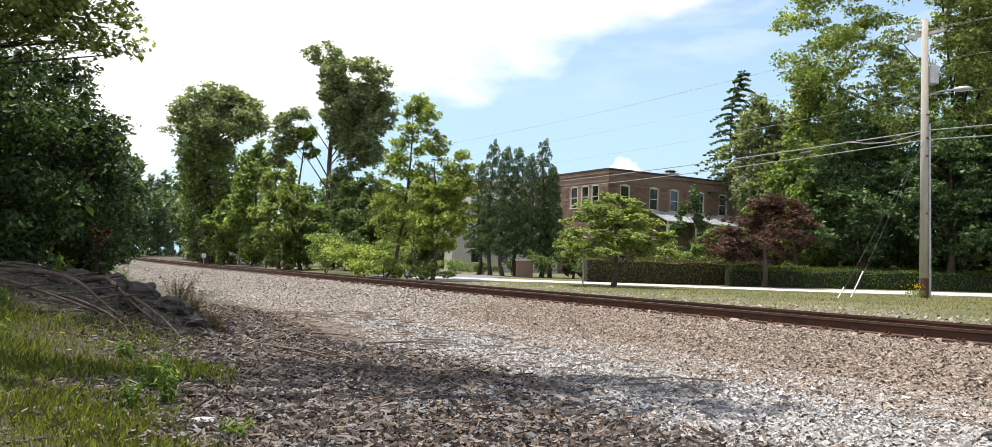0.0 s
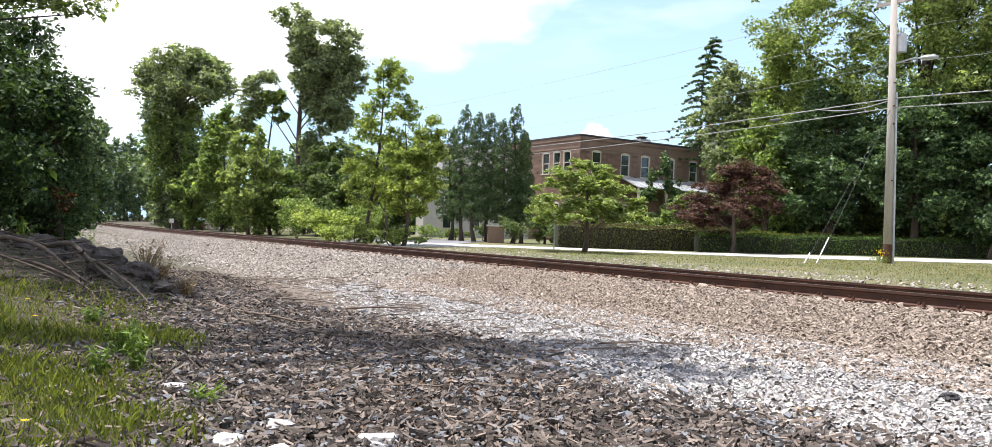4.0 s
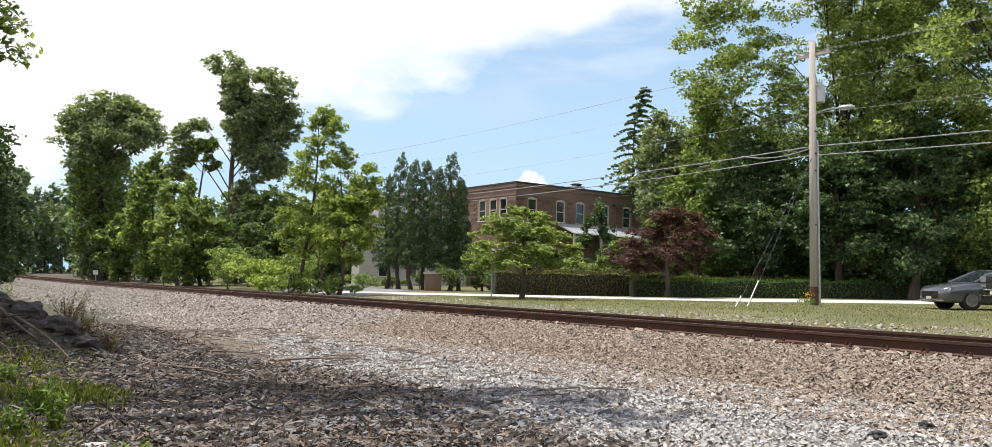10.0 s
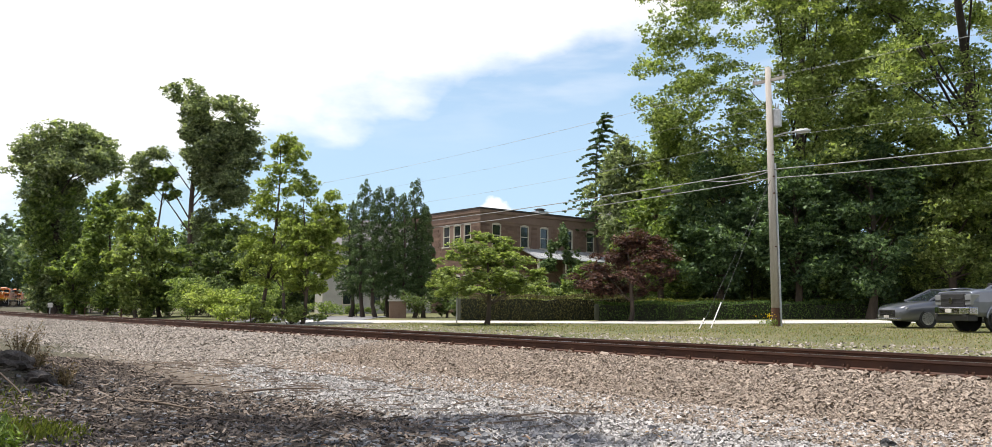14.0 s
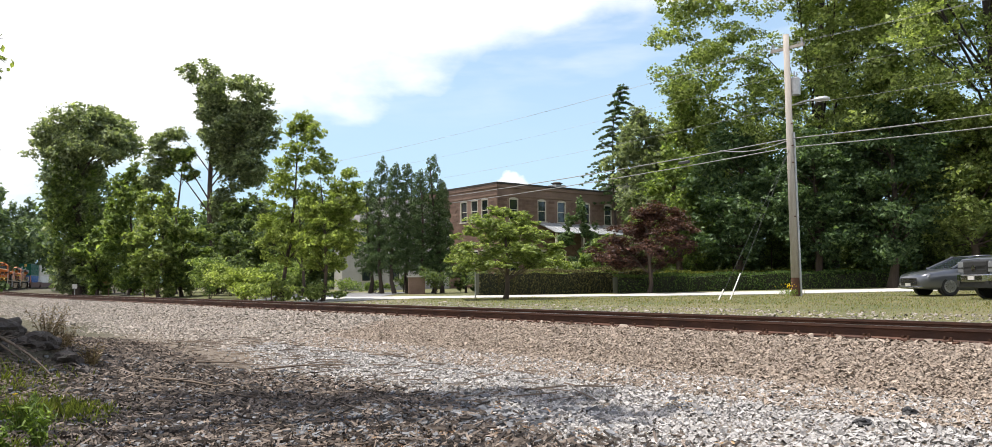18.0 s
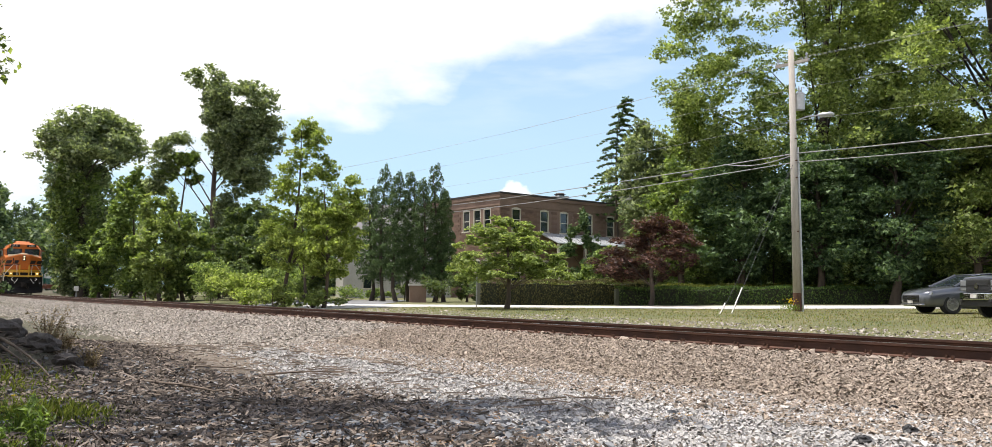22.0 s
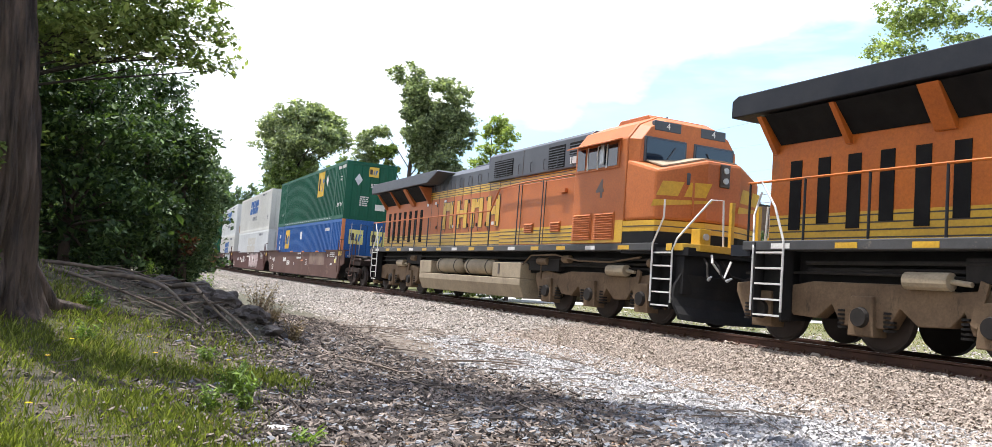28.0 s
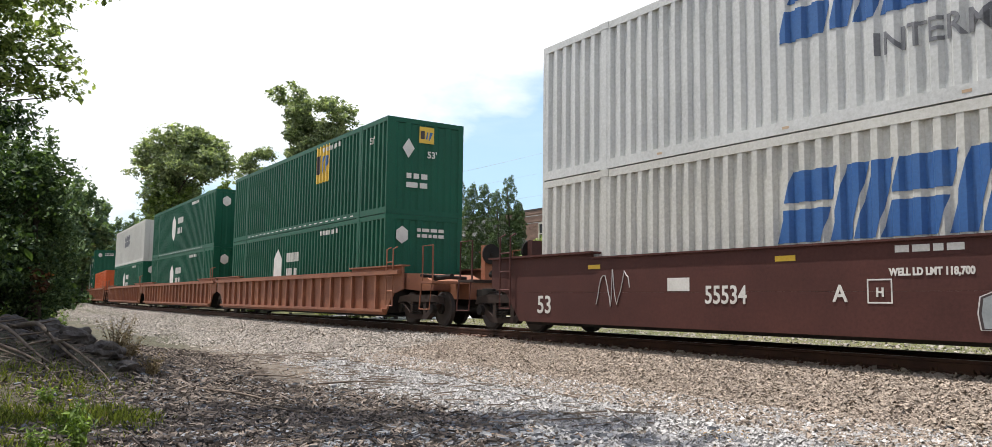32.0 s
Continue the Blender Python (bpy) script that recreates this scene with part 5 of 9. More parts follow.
def build_pole():
    x, y = 16.46, 31.2
    z = float(ground_z(x, y))
    h = 11.55 - z
    root = thing("utility_pole", "weathered grey wooden utility pole with transformer and street lamp", "utility pole", pose(x, y, z))
    part("pole", Geo().rod((0, 0, -0.3), (-0.04, 0, h), 0.17, 16, 0.115), "pole_wood", root, smooth=True)
    part("conduit", Geo().rod((0.16, -0.13, 0), (0.10, -0.11, h * 0.62), 0.05, 8), "galv", root)
    part("rust_stain_band", Geo().rod((0, 0, 0.02), (0, 0, 0.75), 0.173, 16, 0.171), "plate", root, "rust-stained base of the pole")
    arm = part("crossarm", Geo().box(-0.75, 0.75, -0.05, 0.05, h - 0.62, h - 0.50), "pole_wood", root, at=pose(0, 0, 0, 0, 0, 121))
    for a in (-0.65, 0.0, 0.65):
        part("insulator", Geo().rod((a, 0, h - 0.5), (a, 0, h - 0.30), 0.035, 8, 0.02).rod((a, 0, h - 0.34), (a, 0, h - 0.28), 0.06, 8), "galv", arm)
    can = part("transformer", Geo().rod((0.27, -0.06, h - 2.52), (0.27, -0.06, h - 1.86), 0.19, 18).rod((0.27, -0.06, h - 1.86), (0.27, -0.06, h - 1.80), 0.20, 18, 0.14), "galv", root, "pale grey drum transformer")
    part("bushing", Geo().rod((0.22, -0.10, h - 1.8), (0.20, -0.12, h - 1.55), 0.035, 8, 0.02), "galv", can)
    part("bushing", Geo().rod((0.33, -0.05, h - 1.8), (0.36, -0.05, h - 1.55), 0.035, 8, 0.02), "galv", can)
    part("hanger", Geo().box(0.08, 0.20, -0.10, -0.02, h - 2.35, h - 2.28).box(0.08, 0.20, -0.10, -0.02, h - 2.02, h - 1.95), "galv", can)
    lamp = part("lamp_arm", Geo().pipe([(0.1, 0, h - 2.95), (0.45, -0.25, h - 2.83), (0.85, -0.45, h - 2.80)], 0.03), "galv", root)
    part("lamp_head", Geo().loft([[(0.8 + 0.55 * t, -0.43 - 0.3 * t + w * q, h - 2.80 + v * q2) for w, v in ((-1, 0), (-0.6, 0.10), (0.6, 0.10), (1, 0), (0.5, -0.08), (-0.5, -0.08))] for t, q, q2 in ((0, 0.03, 0.4), (0.25, 0.12, 0.9), (0.75, 0.15, 1.0), (1.0, 0.06, 0.5))]), "galv", lamp, "silver cobra-head street lamp", smooth=True)
    bolts = Geo()
    for q in (3.2, 5.4, 6.1, 7.0):
        bolts.box(-0.03, 0.03, -0.19, -0.12, q, q + 0.05)
    part("pole_steps", bolts, "plate", root)
    # wires run beside the track
    far, near = np.array((-11.0, 79.0)), np.array((36.0, -3.5))
    wires = ((0, 0, 7.22, "cable", 0.022, 0.5), (0, 0, 6.86, "cable", 0.020, 0.6), (0.12, 0, 8.6, "cable_thin", 0.006, 0.6), (0, 0, 9.9, "cable_thin", 0.005, 0.5), (-0.3, 0.5, 11.15, "cable_thin", 0.005, 0.5), (0.3, -0.5, 11.15, "cable_thin", 0.005, 0.5))
    for i, (dx, dy, wz, mat, r, dip) in enumerate(wires):
        w = thing("overhead_wire", "thin overhead line strung between poles" if mat == "cable_thin" else "pale thick telephone cable strung between poles", "wire", pose(x, y, wz), "overhead wires")
        a = sag((dx, dy, 0), (far[0] - x + dx, far[1] - y + dy, 0.7), dip)
        b = sag((dx, dy, 0), (near[0] - x + dx, near[1] - y + dy, 0.1), dip)
        part("span", Geo().pipe(a, r, 5), mat, w)
        part("span", Geo().pipe(b, r, 5), mat, w)
        if i == 0:
            loop = [(-0.35 * t * 5, 0.6 * t * 5, -0.04 - 0.22 * math.sin(math.pi * t)) for t in np.linspace(0, 1, 9)]
            part("slack_loop", Geo().pipe(loop, 0.02, 5), mat, w)
            part("splice_case", Geo().rod((-2.6, 4.5, -0.30), (-2.9, 5.0, -0.31), 0.07, 8), "cable_dark", w)
    # guys with white guards
    for gx, gy, k in ((11.9, 27.2, 0.15), (11.55, 27.35, 0.06)):
        gz = float(ground_z(gx, gy))
        g = thing("guy_wire", "taut steel guy wire with a white plastic guard", "guy wire", pose(gx, gy, gz), "guy wires")
        top = np.array((x - gx, y - gy, 6.9 - gz))
        part("stay", Geo().rod((0, 0, -0.1), tuple(top), 0.006, 5), "cable_dark", g)
        part("guard", Geo().rod((0, 0, 0), tuple(top * k), 0.022, 8), "guard", g)


def build_roadside():
    lane("road", "sun-bleached pale concrete road with a straight near edge", -8.5, 70, 36.0, 41.2, "concrete", 0.025, "road")
    lane("driveway", "pale paved forecourt beside the house", -12, -4.5, 41.2, 58, "asphalt", 0.02, "road")
    hedge((4.9, 43.4), (14.3, 44.0), 1.3, 1.28, "leaf_hedge_brown", "clipped bronze-green hedge along the road", 11000, 0.085, 1)
    hedge((12.2, 42.5), (36.0, 42.9), 1.1, 0.92, "leaf_hedge", "low clipped dark green hedge along the road", 17000, 0.085, 2)
    hedge((14.6, 46.4), (34.0, 47.4), 1.2, 1.05, "leaf_gold", "golden-green hedge in the garden", 7000, 0.10, 3)
    for x, y, h, w, leaf in ((-2.6, 56, 1.2, 2.4, "leaf_mid"), (-0.6, 56, 0.9, 1.6, "leaf_mid"), (1.3, 57, 1.4, 1.5, "leaf_dark"), (9.4, 46.8, 1.5, 2.6, "leaf_gold"), (11.6, 47.2, 1.7, 2.6, "leaf_soft"), (6.0, 47, 1.5, 2.2, "leaf_dark"), (3.0, 49.5, 1.9, 2.2, "leaf_dark")):
        shrub(x, y, h, w, leaf, "rounded garden shrub by the house", 1600, 0.10, int(x * 9 + y), group="garden shrubs")
    x, y = 3.95, 37.0 - 1.2
    post = thing("sign_post", "thin grey metal sign post at the kerb", "post", pose(x, y, float(ground_z(x, y))))
    part("post", Geo().box(-0.03, 0.03, -0.02, 0.02, -0.1, 1.55), "galv", post)
    part("sign_edge", Geo().box(-0.02, 0.02, -0.16, 0.16, 1.15, 1.55), "galv", post)
    rock = thing("boulder", "rounded tan boulder at the edge of the grass", "rock", pose(6.75, 15.12, 0.50))
    bm = bmesh.new()
    bmesh.ops.create_icosphere(bm, subdivisions=3, radius=1)
    for v in bm.verts:
        v.co = Vector((v.co.x * 0.24, v.co.y * 0.18, v.co.z * 0.15 + 0.12)) * (1 + 0.12 * noise.noise(v.co * 2.1))
    me = bpy.data.meshes.new("stone")
    bm.to_mesh(me)
    bm.free()
    me.materials.append(M["boulder"])
    part("stone", me, "boulder", rock, smooth=True)
    # brick pier and low sign wall by the conifers
    pier = thing("brick_pier", "low red brick gate pier with a flat cap", "pier", pose(*polar(2.2, 50), 0.95))
    part("shaft", Geo().box(-0.5, 0.5, -0.35, 0.35, -0.3, 0.85), "mortar", pier)
    part("cap", Geo().box(-0.58, 0.58, -0.43, 0.43, 0.85, 0.95), "concrete", pier)
    # small white marker and red post beside the bend
    for s, n, lab in ((80, 15.6, "small white trackside marker on a post"), (52.6, 14.6, "short red-brown marker post by the track"), (62, 14.7, "short red-brown marker post by the track")):
        p = spot(s, n)
        mk = thing("marker_post", lab, "post", pose(p[0], p[1], float(ground_z(*p))))
        part("post", Geo().rod((0, 0, -0.1), (0, 0, 0.7), 0.04, 6), "plate" if "red" in lab else "galv", mk)
        if "white" in lab:
            part("plate", Geo().box(-0.2, 0.2, -0.03, 0.0, 0.6, 1.0), "guard", mk)


build_brick_house()
build_white_house()
build_back_house()
build_pole()
build_roadside()


# ---- rolling stock: x forward, y left, z up from the rail top ----
M["orange"] = surf("dusty_orange_paint", (0.47, 0.128, 0.017), (0.37, 0.098, 0.016), 0.9, 22, 0.42, 0, 0.03, dirt=(0.26, 0.10, 0.035), dirt_at=0.58, dirt_stretch=(1, 1, 0.25), depth=0.004, spec=0.25)
M["orange_pale"] = surf("faded_orange_paint", (0.45, 0.132, 0.033), (0.37, 0.108, 0.030), 0.9, 22, 0.5, 0, 0.03, dirt=(0.40, 0.19, 0.10), dirt_at=0.64, dirt_stretch=(1, 1, 0.25), depth=0.004, spec=0.3)
M["yellow"] = surf("yellow_paint", (0.56, 0.33, 0.020), (0.47, 0.27, 0.020), 1.2, 22, 0.45, 0, 0.03, dirt=(0.33, 0.20, 0.04), dirt_at=0.66, depth=0.004)
M["loco_black"] = surf("dusty_black_paint", (0.013, 0.015, 0.020), (0.022, 0.023, 0.027), 1.2, 22, 0.55, 0, 0.05, dirt=(0.05, 0.046, 0.042), dirt_at=0.66, depth=0.004, spec=0.2)
M["loco_slate"] = surf("faded_slate_paint", (0.052, 0.058, 0.070), (0.042, 0.047, 0.056), 1.2, 22, 0.5, 0, 0.05, dirt=(0.12, 0.11, 0.10), dirt_at=0.66, depth=0.004)
M["line_dark"] = surf("dark_stripe_paint", (0.060, 0.040, 0.028), None, 2, 30, 0.5, 0, 0)
M["sill_grey"] = surf("grey_sill_paint", (0.060, 0.058, 0.057), (0.038, 0.037, 0.036), 1.5, 25, 0.6, 0, 0.05, dirt=(0.20, 0.16, 0.12), dirt_at=0.6)
M["dust"] = surf("dusty_underframe", (0.33, 0.265, 0.175), (0.24, 0.19, 0.125), 1.6, 24, 0.9, 0, 0.2, dirt=(0.12, 0.095, 0.07), dirt_at=0.60, dirt_stretch=(1, 1, 0.4))
M["dust_dark"] = surf("oily_dusty_truck", (0.17, 0.115, 0.068), (0.105, 0.070, 0.042), 1.8, 24, 0.9, 0, 0.2, spec=0.2, dirt=(0.03, 0.023, 0.017), dirt_at=0.58, dirt_stretch=(1, 1, 0.4))
M["plough_black"] = surf("worn_black_steel", (0.012, 0.012, 0.013), (0.020, 0.019, 0.018), 2.0, 24, 0.75, 0, 0.1, dirt=(0.04, 0.035, 0.03), dirt_at=0.68, spec=0.12)
M["grime"] = surf("black_running_gear", (0.018, 0.016, 0.015), (0.030, 0.026, 0.022), 2.5, 30, 0.85, 0, 0.2, dirt=(0.07, 0.055, 0.04), dirt_at=0.68, spec=0.15)
M["wheel"] = surf("dark_steel_wheel", (0.040, 0.030, 0.026), (0.055, 0.042, 0.036), 3, 30, 0.75, 0.2, 0.1)
M["tread"] = surf("polished_tread", (0.42, 0.41, 0.40), None, 3, 30, 0.25, 1.0, 0)
M["white_paint"] = surf("worn_white_paint", (0.66, 0.64, 0.60), (0.55, 0.53, 0.49), 2, 30, 0.5, 0, 0.03)
M["cab_glass"] = glassy("blue_tinted_cab_glass", (0.012, 0.020, 0.034), 0.04)
# Black of the screens and grilles, and of the block standing for underframe shade.
M["black_void"] = surf("dark_screen_and_shade", (0.010, 0.009, 0.009), (0.016, 0.015, 0.014), 2, 50, 0.8, 0, 0.4, spec=0.1)
M["lens_lit"] = glow("lit_headlight", (1.0, 0.78, 0.44), 1.4)
M["lens_dead"] = glassy("unlit_headlight", (0.45, 0.45, 0.42), 0.15)
M["number_grey"] = surf("faded_number_paint", (0.15, 0.105, 0.085), None, 2, 30, 0.6, 0, 0)
M["logo_dark"] = surf("dark_logo_paint", (0.022, 0.018, 0.018), (0.036, 0.030, 0.028), 2, 30, 0.6, 0, 0, spec=0.15)


def wheelset(parent, x, z=0.53, r=0.53):
    for s in (-1, 1):
        w = part("wheel", Geo().rod((x, s * 0.70, z), (x, s * 0.81, z), r, 28), "wheel", parent)
        part("hub", Geo().rod((x, s * 0.81, z), (x, s * 0.90, z), r * 0.3, 14), "grime", w)
        part("rim", Geo().rod((x, s * 0.811, z), (x, s * 0.835, z), r * 0.97, 28, r * 0.90), "wheel", w)
    part("axle", Geo().rod((x, -0.7, z), (x, 0.7, z), 0.09, 10), "grime", parent)


def loco_truck(root, cx):
    t = new("truck")
    t.parent, t.matrix_basis = root, pose(cx, 0, 0)
    for x in (-2.07, 0.0, 2.07):
        wheelset(t, x)
    for s in (-1, 1):
        y0, y1 = s * 1.00, s * 1.26
        prof = [(-2.80, 0.82), (-2.80, 0.98), (-2.2, 1.05), (-1.5, 0.98), (-1.0, 1.06), (1.0, 1.06), (1.5, 0.98), (2.2, 1.05), (2.80, 0.98), (2.80, 0.52), (2.55, 0.38), (1.75, 0.40), (1.62, 0.70), (1.42, 0.48), (0.92, 0.46), (0.62, 0.70), (0.42, 0.38), (-0.42, 0.38), (-0.62, 0.70), (-0.92, 0.46), (-1.42, 0.48), (-1.62, 0.70), (-1.75, 0.40), (-2.55, 0.38)]
        fr = part("side_frame", Geo().prism(prof, "y", y0, y1), "dust_dark", t, bevel=0.02)
        for x in (-2.07, 0.0, 2.07):
            bx = part("journal_box", Geo().prism([(x - 0.24, 0.24), (x - 0.20, 0.86), (x + 0.20, 0.86), (x + 0.24, 0.24)], "y", s * 1.02, s * 1.33), "dust_dark", fr, bevel=0.02)
            part("bearing_cap", Geo().rod((x, s * 1.30, 0.53), (x, s * 1.40, 0.53), 0.17, 16, 0.14), "grime", fr)
            for d in (-0.42, 0.42):
                sp = Geo()
                for i in range(5):
                    sp.rod((x + d, s * 1.20, 0.34 + i * 0.065), (x + d, s * 1.20, 0.375 + i * 0.065), 0.095, 10)
                part("spring", sp, "grime", fr)
        part("brake_cylinder", Geo().rod((0.75, s * 1.30, 1.12), (1.45, s * 1.30, 1.12), 0.13, 14).rod((1.45, s * 1.30, 1.12), (1.75, s * 1.30, 1.09), 0.04, 8), "dust", fr, smooth=False)
        part("brake_lever", Geo().prism([(1.75, 0.55), (1.85, 0.5), (2.0, 1.1), (1.88, 1.15)], "y", s * 1.28, s * 1.33), "dust_dark", fr)
        part("air_pipe", Geo().pipe([(-2.6, s * 1.22, 1.16), (-1.2, s * 1.24, 1.2), (0.4, s * 1.24, 1.2), (2.6, s * 1.22, 1.16)], 0.025), "grime", fr)
    part("bolster", Geo().box(-0.6, 0.6, -0.9, 0.9, 0.75, 1.2), "grime", t)
    return t


def coupler(root, x, d):
    part("coupler", Geo().box(min(x, x + d * 0.5), max(x, x + d * 0.5), -0.12, 0.12, 0.72, 0.98).prism([(x + d * 0.5, -0.2), (x + d * 0.82, -0.22), (x + d * 0.86, 0.05), (x + d * 0.66, 0.06), (x + d * 0.64, 0.2), (x + d * 0.5, 0.2)], "z", 0.70, 1.0), "grime", root, bevel=0.02)
    g = Geo().pipe([(x, 0.35, 0.95), (x + d * 0.3, 0.38, 0.62), (x + d * 0.6, 0.30, 0.55), (x + d * 0.85, 0.15, 0.62)], 0.03)
    part("air_hose", g, "grime", root)


def end_steps(root, x0, x1, d, side):
    """Corner stairwell with treads whose edges are painted pale; d: the end it belongs to."""
    y = side * 1.5
    a, b = min(x0, x1), max(x0, x1)
    st = part("stairwell", Geo().box(a, b, side * 0.75 if side > 0 else y + 0.22, y - 0.22 if side > 0 else side * 0.75, 0.42, 1.5).box(a, a + 0.04, min(y, side * 0.8), max(y, side * 0.8), 0.38, 1.7).box(b - 0.04, b, min(y, side * 0.8), max(y, side * 0.8), 0.38, 1.7), "plough_black", root)
    for i in range(5):
        z = 0.42 + i * 0.27
        part("step_tread", Geo().box(a + 0.04, b - 0.04, min(y, y - side * 0.25), max(y, y - side * 0.25), z, z + 0.03), "white_paint", st)


def rail_pipe(root, pts, r, mat, name="handrail"):
    return part(name, Geo().pipe(pts, r, 6), mat, root)


def locomotive(number, label, faded=False, lit=False, block_logo=False):
    o = "orange_pale" if faded else "orange"
    dark = "loco_slate" if faded else "loco_black"
    root = thing("locomotive", label, "locomotive", group="diesel locomotives")
    # frame and walkway
    # Underframe widened into a black block that stands for the shade beneath the walkway.
    part("underframe", Geo().box(-10.0, 10.0, -1.12, 1.12, 0.98, 1.553), "black_void", root)
    sill = part("walkway_sill", Geo().box(-10.3, 9.3, -1.5, 1.5, 1.555, 1.72), "sill_grey", root, bevel=0.015)
    for i in range(14):
        x = -9.6 + i * 1.36
        part("reflector", Geo().box(x, x + 0.42, -1.506, -1.500, 1.58, 1.67), "yellow" if i % 3 else "white_paint", sill)
        part("reflector", Geo().box(x, x + 0.42, 1.500, 1.506, 1.58, 1.67), "yellow", sill)
    for z, y in ((1.36, -1.28), (1.25, -1.22), (1.40, 1.28)):
        part("pipe_run", Geo().pipe([(-9.0, y, z), (-3.5, y, z + 0.03), (3.8, y, z), (9.0, y, z + 0.02)], 0.035), "grime", root)
    part("equipment_box", Geo().box(3.6, 5.2, -1.3, 1.3, 1.05, 1.45), "grime", root)
    part("equipment_box", Geo().box(-6.2, -4.7, -1.3, 1.3, 1.12, 1.45), "grime", root)
    for s in (-1, 1):
        for x, z, w in ((4.4, 1.30, 0.5), (-5.4, 1.32, 0.45), (9.2, 1.30, 0.35), (5.6, 1.36, 0.3)):
            part("air_filter", Geo().rod((x - w / 2, s * 1.30, z), (x + w / 2, s * 1.30, z), 0.10, 12), "dust_dark", root)
        part("brake_pipe", Geo().pipe([(3.4, s * 1.40, 1.18), (3.9, s * 1.42, 1.44), (5.2, s * 1.42, 1.46), (6.2, s * 1.36, 1.32), (7.6, s * 1.36, 1.30), (8.8, s * 1.38, 1.42)], 0.022, 6), "dust_dark", root)
        part("sand_pipe", Geo().pipe([(9.35, s * 1.30, 1.40), (9.30, s * 1.28, 0.9), (9.25, s * 1.0, 0.35)], 0.03, 6), "dust_dark", root)
        part("sand_pipe", Geo().pipe([(4.30, s * 1.30, 1.40), (4.25, s * 1.28, 0.9), (4.3, s * 1.0, 0.35)], 0.03, 6), "dust_dark", root)
    # hood in its painted bands
    H, W = 0.97, 1.08

    def band(name, mat, x0, x1, z0, z1, w=H):
        return part(name, Geo().box(x0, x1, -w, w, z0, z1), mat, root)

    band("hood_lower_band", "yellow", -10.2, 6.0, 1.72, 2.22)
    hood = band("hood", o, -10.2, 6.0, 2.22, 3.50)
    band("hood_stripe", "yellow", -5.6, 6.0, 3.50, 3.76)
    top = Geo().prism([(-H, 3.76), (-H, 4.24), (-0.75, 4.44), (0.75, 4.44), (H, 4.24), (H, 3.76)], "x", -5.6, 0.05)
    part("hood_top", top, dark, root)
    part("hood_top_raised", Geo().prism([(-W, 3.76), (-W, 4.54), (-0.95, 4.64), (0.95, 4.64), (W, 4.54), (W, 3.76)], "x", 0.052, 6.0), dark, root, bevel=0.02)
    # radiator section with flared wings and dark screens
    part("radiator_house", Geo().box(-10.2, -5.6, -H, H, 3.50, 4.0), o, root)
    for s in (-1, 1):
        scr = [(s * (H + 0.005), 3.50), (s * (H + 0.02), 3.50), (s * 1.42, 3.98), (s * (H + 0.005), 3.98)]
        for x0, x1 in ((-10.0, -8.55), (-8.45, -7.0), (-6.6, -5.2)):
            part("radiator_screen", Geo().prism(scr, "x", x0, x1), "black_void", root)
        for x0 in (-10.15, -8.54, -6.95, -5.15):
            part("wing_bracket", Geo().prism([(s * H, 3.35), (s * (H + 0.05), 3.35), (s * 1.46, 3.97), (s * H, 3.97)], "x", x0, x0 + 0.10 if x0 != -6.95 else x0 + 0.34), o, root)
    part("radiator_wing", Geo().prism([(-10.75, 4.02), (-10.75, 4.34), (-10.6, 4.42), (-3.3, 4.42), (-3.2, 4.36), (-4.2, 4.02)], "y", -1.52, 1.52), dark, root, bevel=0.02)
    part("exhaust_stack", Geo().box(-2.4, -1.2, -0.45, 0.45, 4.44, 4.60), dark, root, bevel=0.03)
    horn = Geo()
    for y, q in ((-0.3, 0.5), (-0.1, 0.65), (0.12, 0.42)):
        horn.rod((-0.6, y, 4.54), (-0.6 + q, y, 4.56), 0.03, 8, 0.08)
    part("air_horn", horn.box(-0.65, -0.5, -0.4, 0.25, 4.43, 4.52), dark, root)
    # doors, seams, louvres
    for i, x in enumerate((-4.9, -4.2, -3.5, -2.8, -2.1, -1.4, -0.7, 0.05, 0.75, 1.45)):
        part("door_seam", Geo().box(x - 0.012, x + 0.012, -H - 0.006, H + 0.006, 2.24, 4.1), "line_dark", hood)
    for i in range(15):
        x = -5.3 + i * 0.75
        if x < 5.8:
            part("grab_bar", Geo().pipe([(x, -H - 0.01, 3.80), (x, -H - 0.06, 3.82), (x, -H - 0.06, 4.08), (x, -H - 0.01, 4.10)] if x < 0 else [(x, -W - 0.01, 3.84), (x, -W - 0.05, 3.86), (x, -W - 0.05, 4.10), (x, -W - 0.01, 4.12)], 0.014, 5), dark, hood)
    for x in (-4.55, -3.85, -3.15, -2.45, -1.75, -1.05, -0.35, 0.4, 1.1):
        part("door_latch", Geo().box(x + 0.22, x + 0.27, -H - 0.03, -H, 2.40, 2.52).box(x + 0.22, x + 0.27, -H - 0.03, -H, 3.20, 3.32), "line_dark", hood)
    for x, z in ((-4.6, 3.30), (-3.7, 3.32), (-2.9, 2.40), (0.3, 2.42), (-5.4, 3.28)):
        part("notice_plate", Geo().box(x, x + 0.18, -H - 0.008, -H, z, z + 0.10), "white_paint", hood)
    for x in (0.9, 2.4, 3.9, 5.2):
        part("panel_seam", Geo().box(x - 0.01, x + 0.01, -W - 0.006, W + 0.006, 3.78, 4.52), "line_dark", hood)
    for z in (1.80, 1.92, 2.04, 2.16):
        part("pinstripe", Geo().box(-10.2, 6.0, -H - 0.004, H + 0.004, z - 0.012, z + 0.012), "line_dark", root)
    for z in (3.545, 3.63, 3.715):
        part("pinstripe", Geo().box(-5.6, 6.0, -H - 0.004, H + 0.004, z - 0.011, z + 0.011), "line_dark", root)
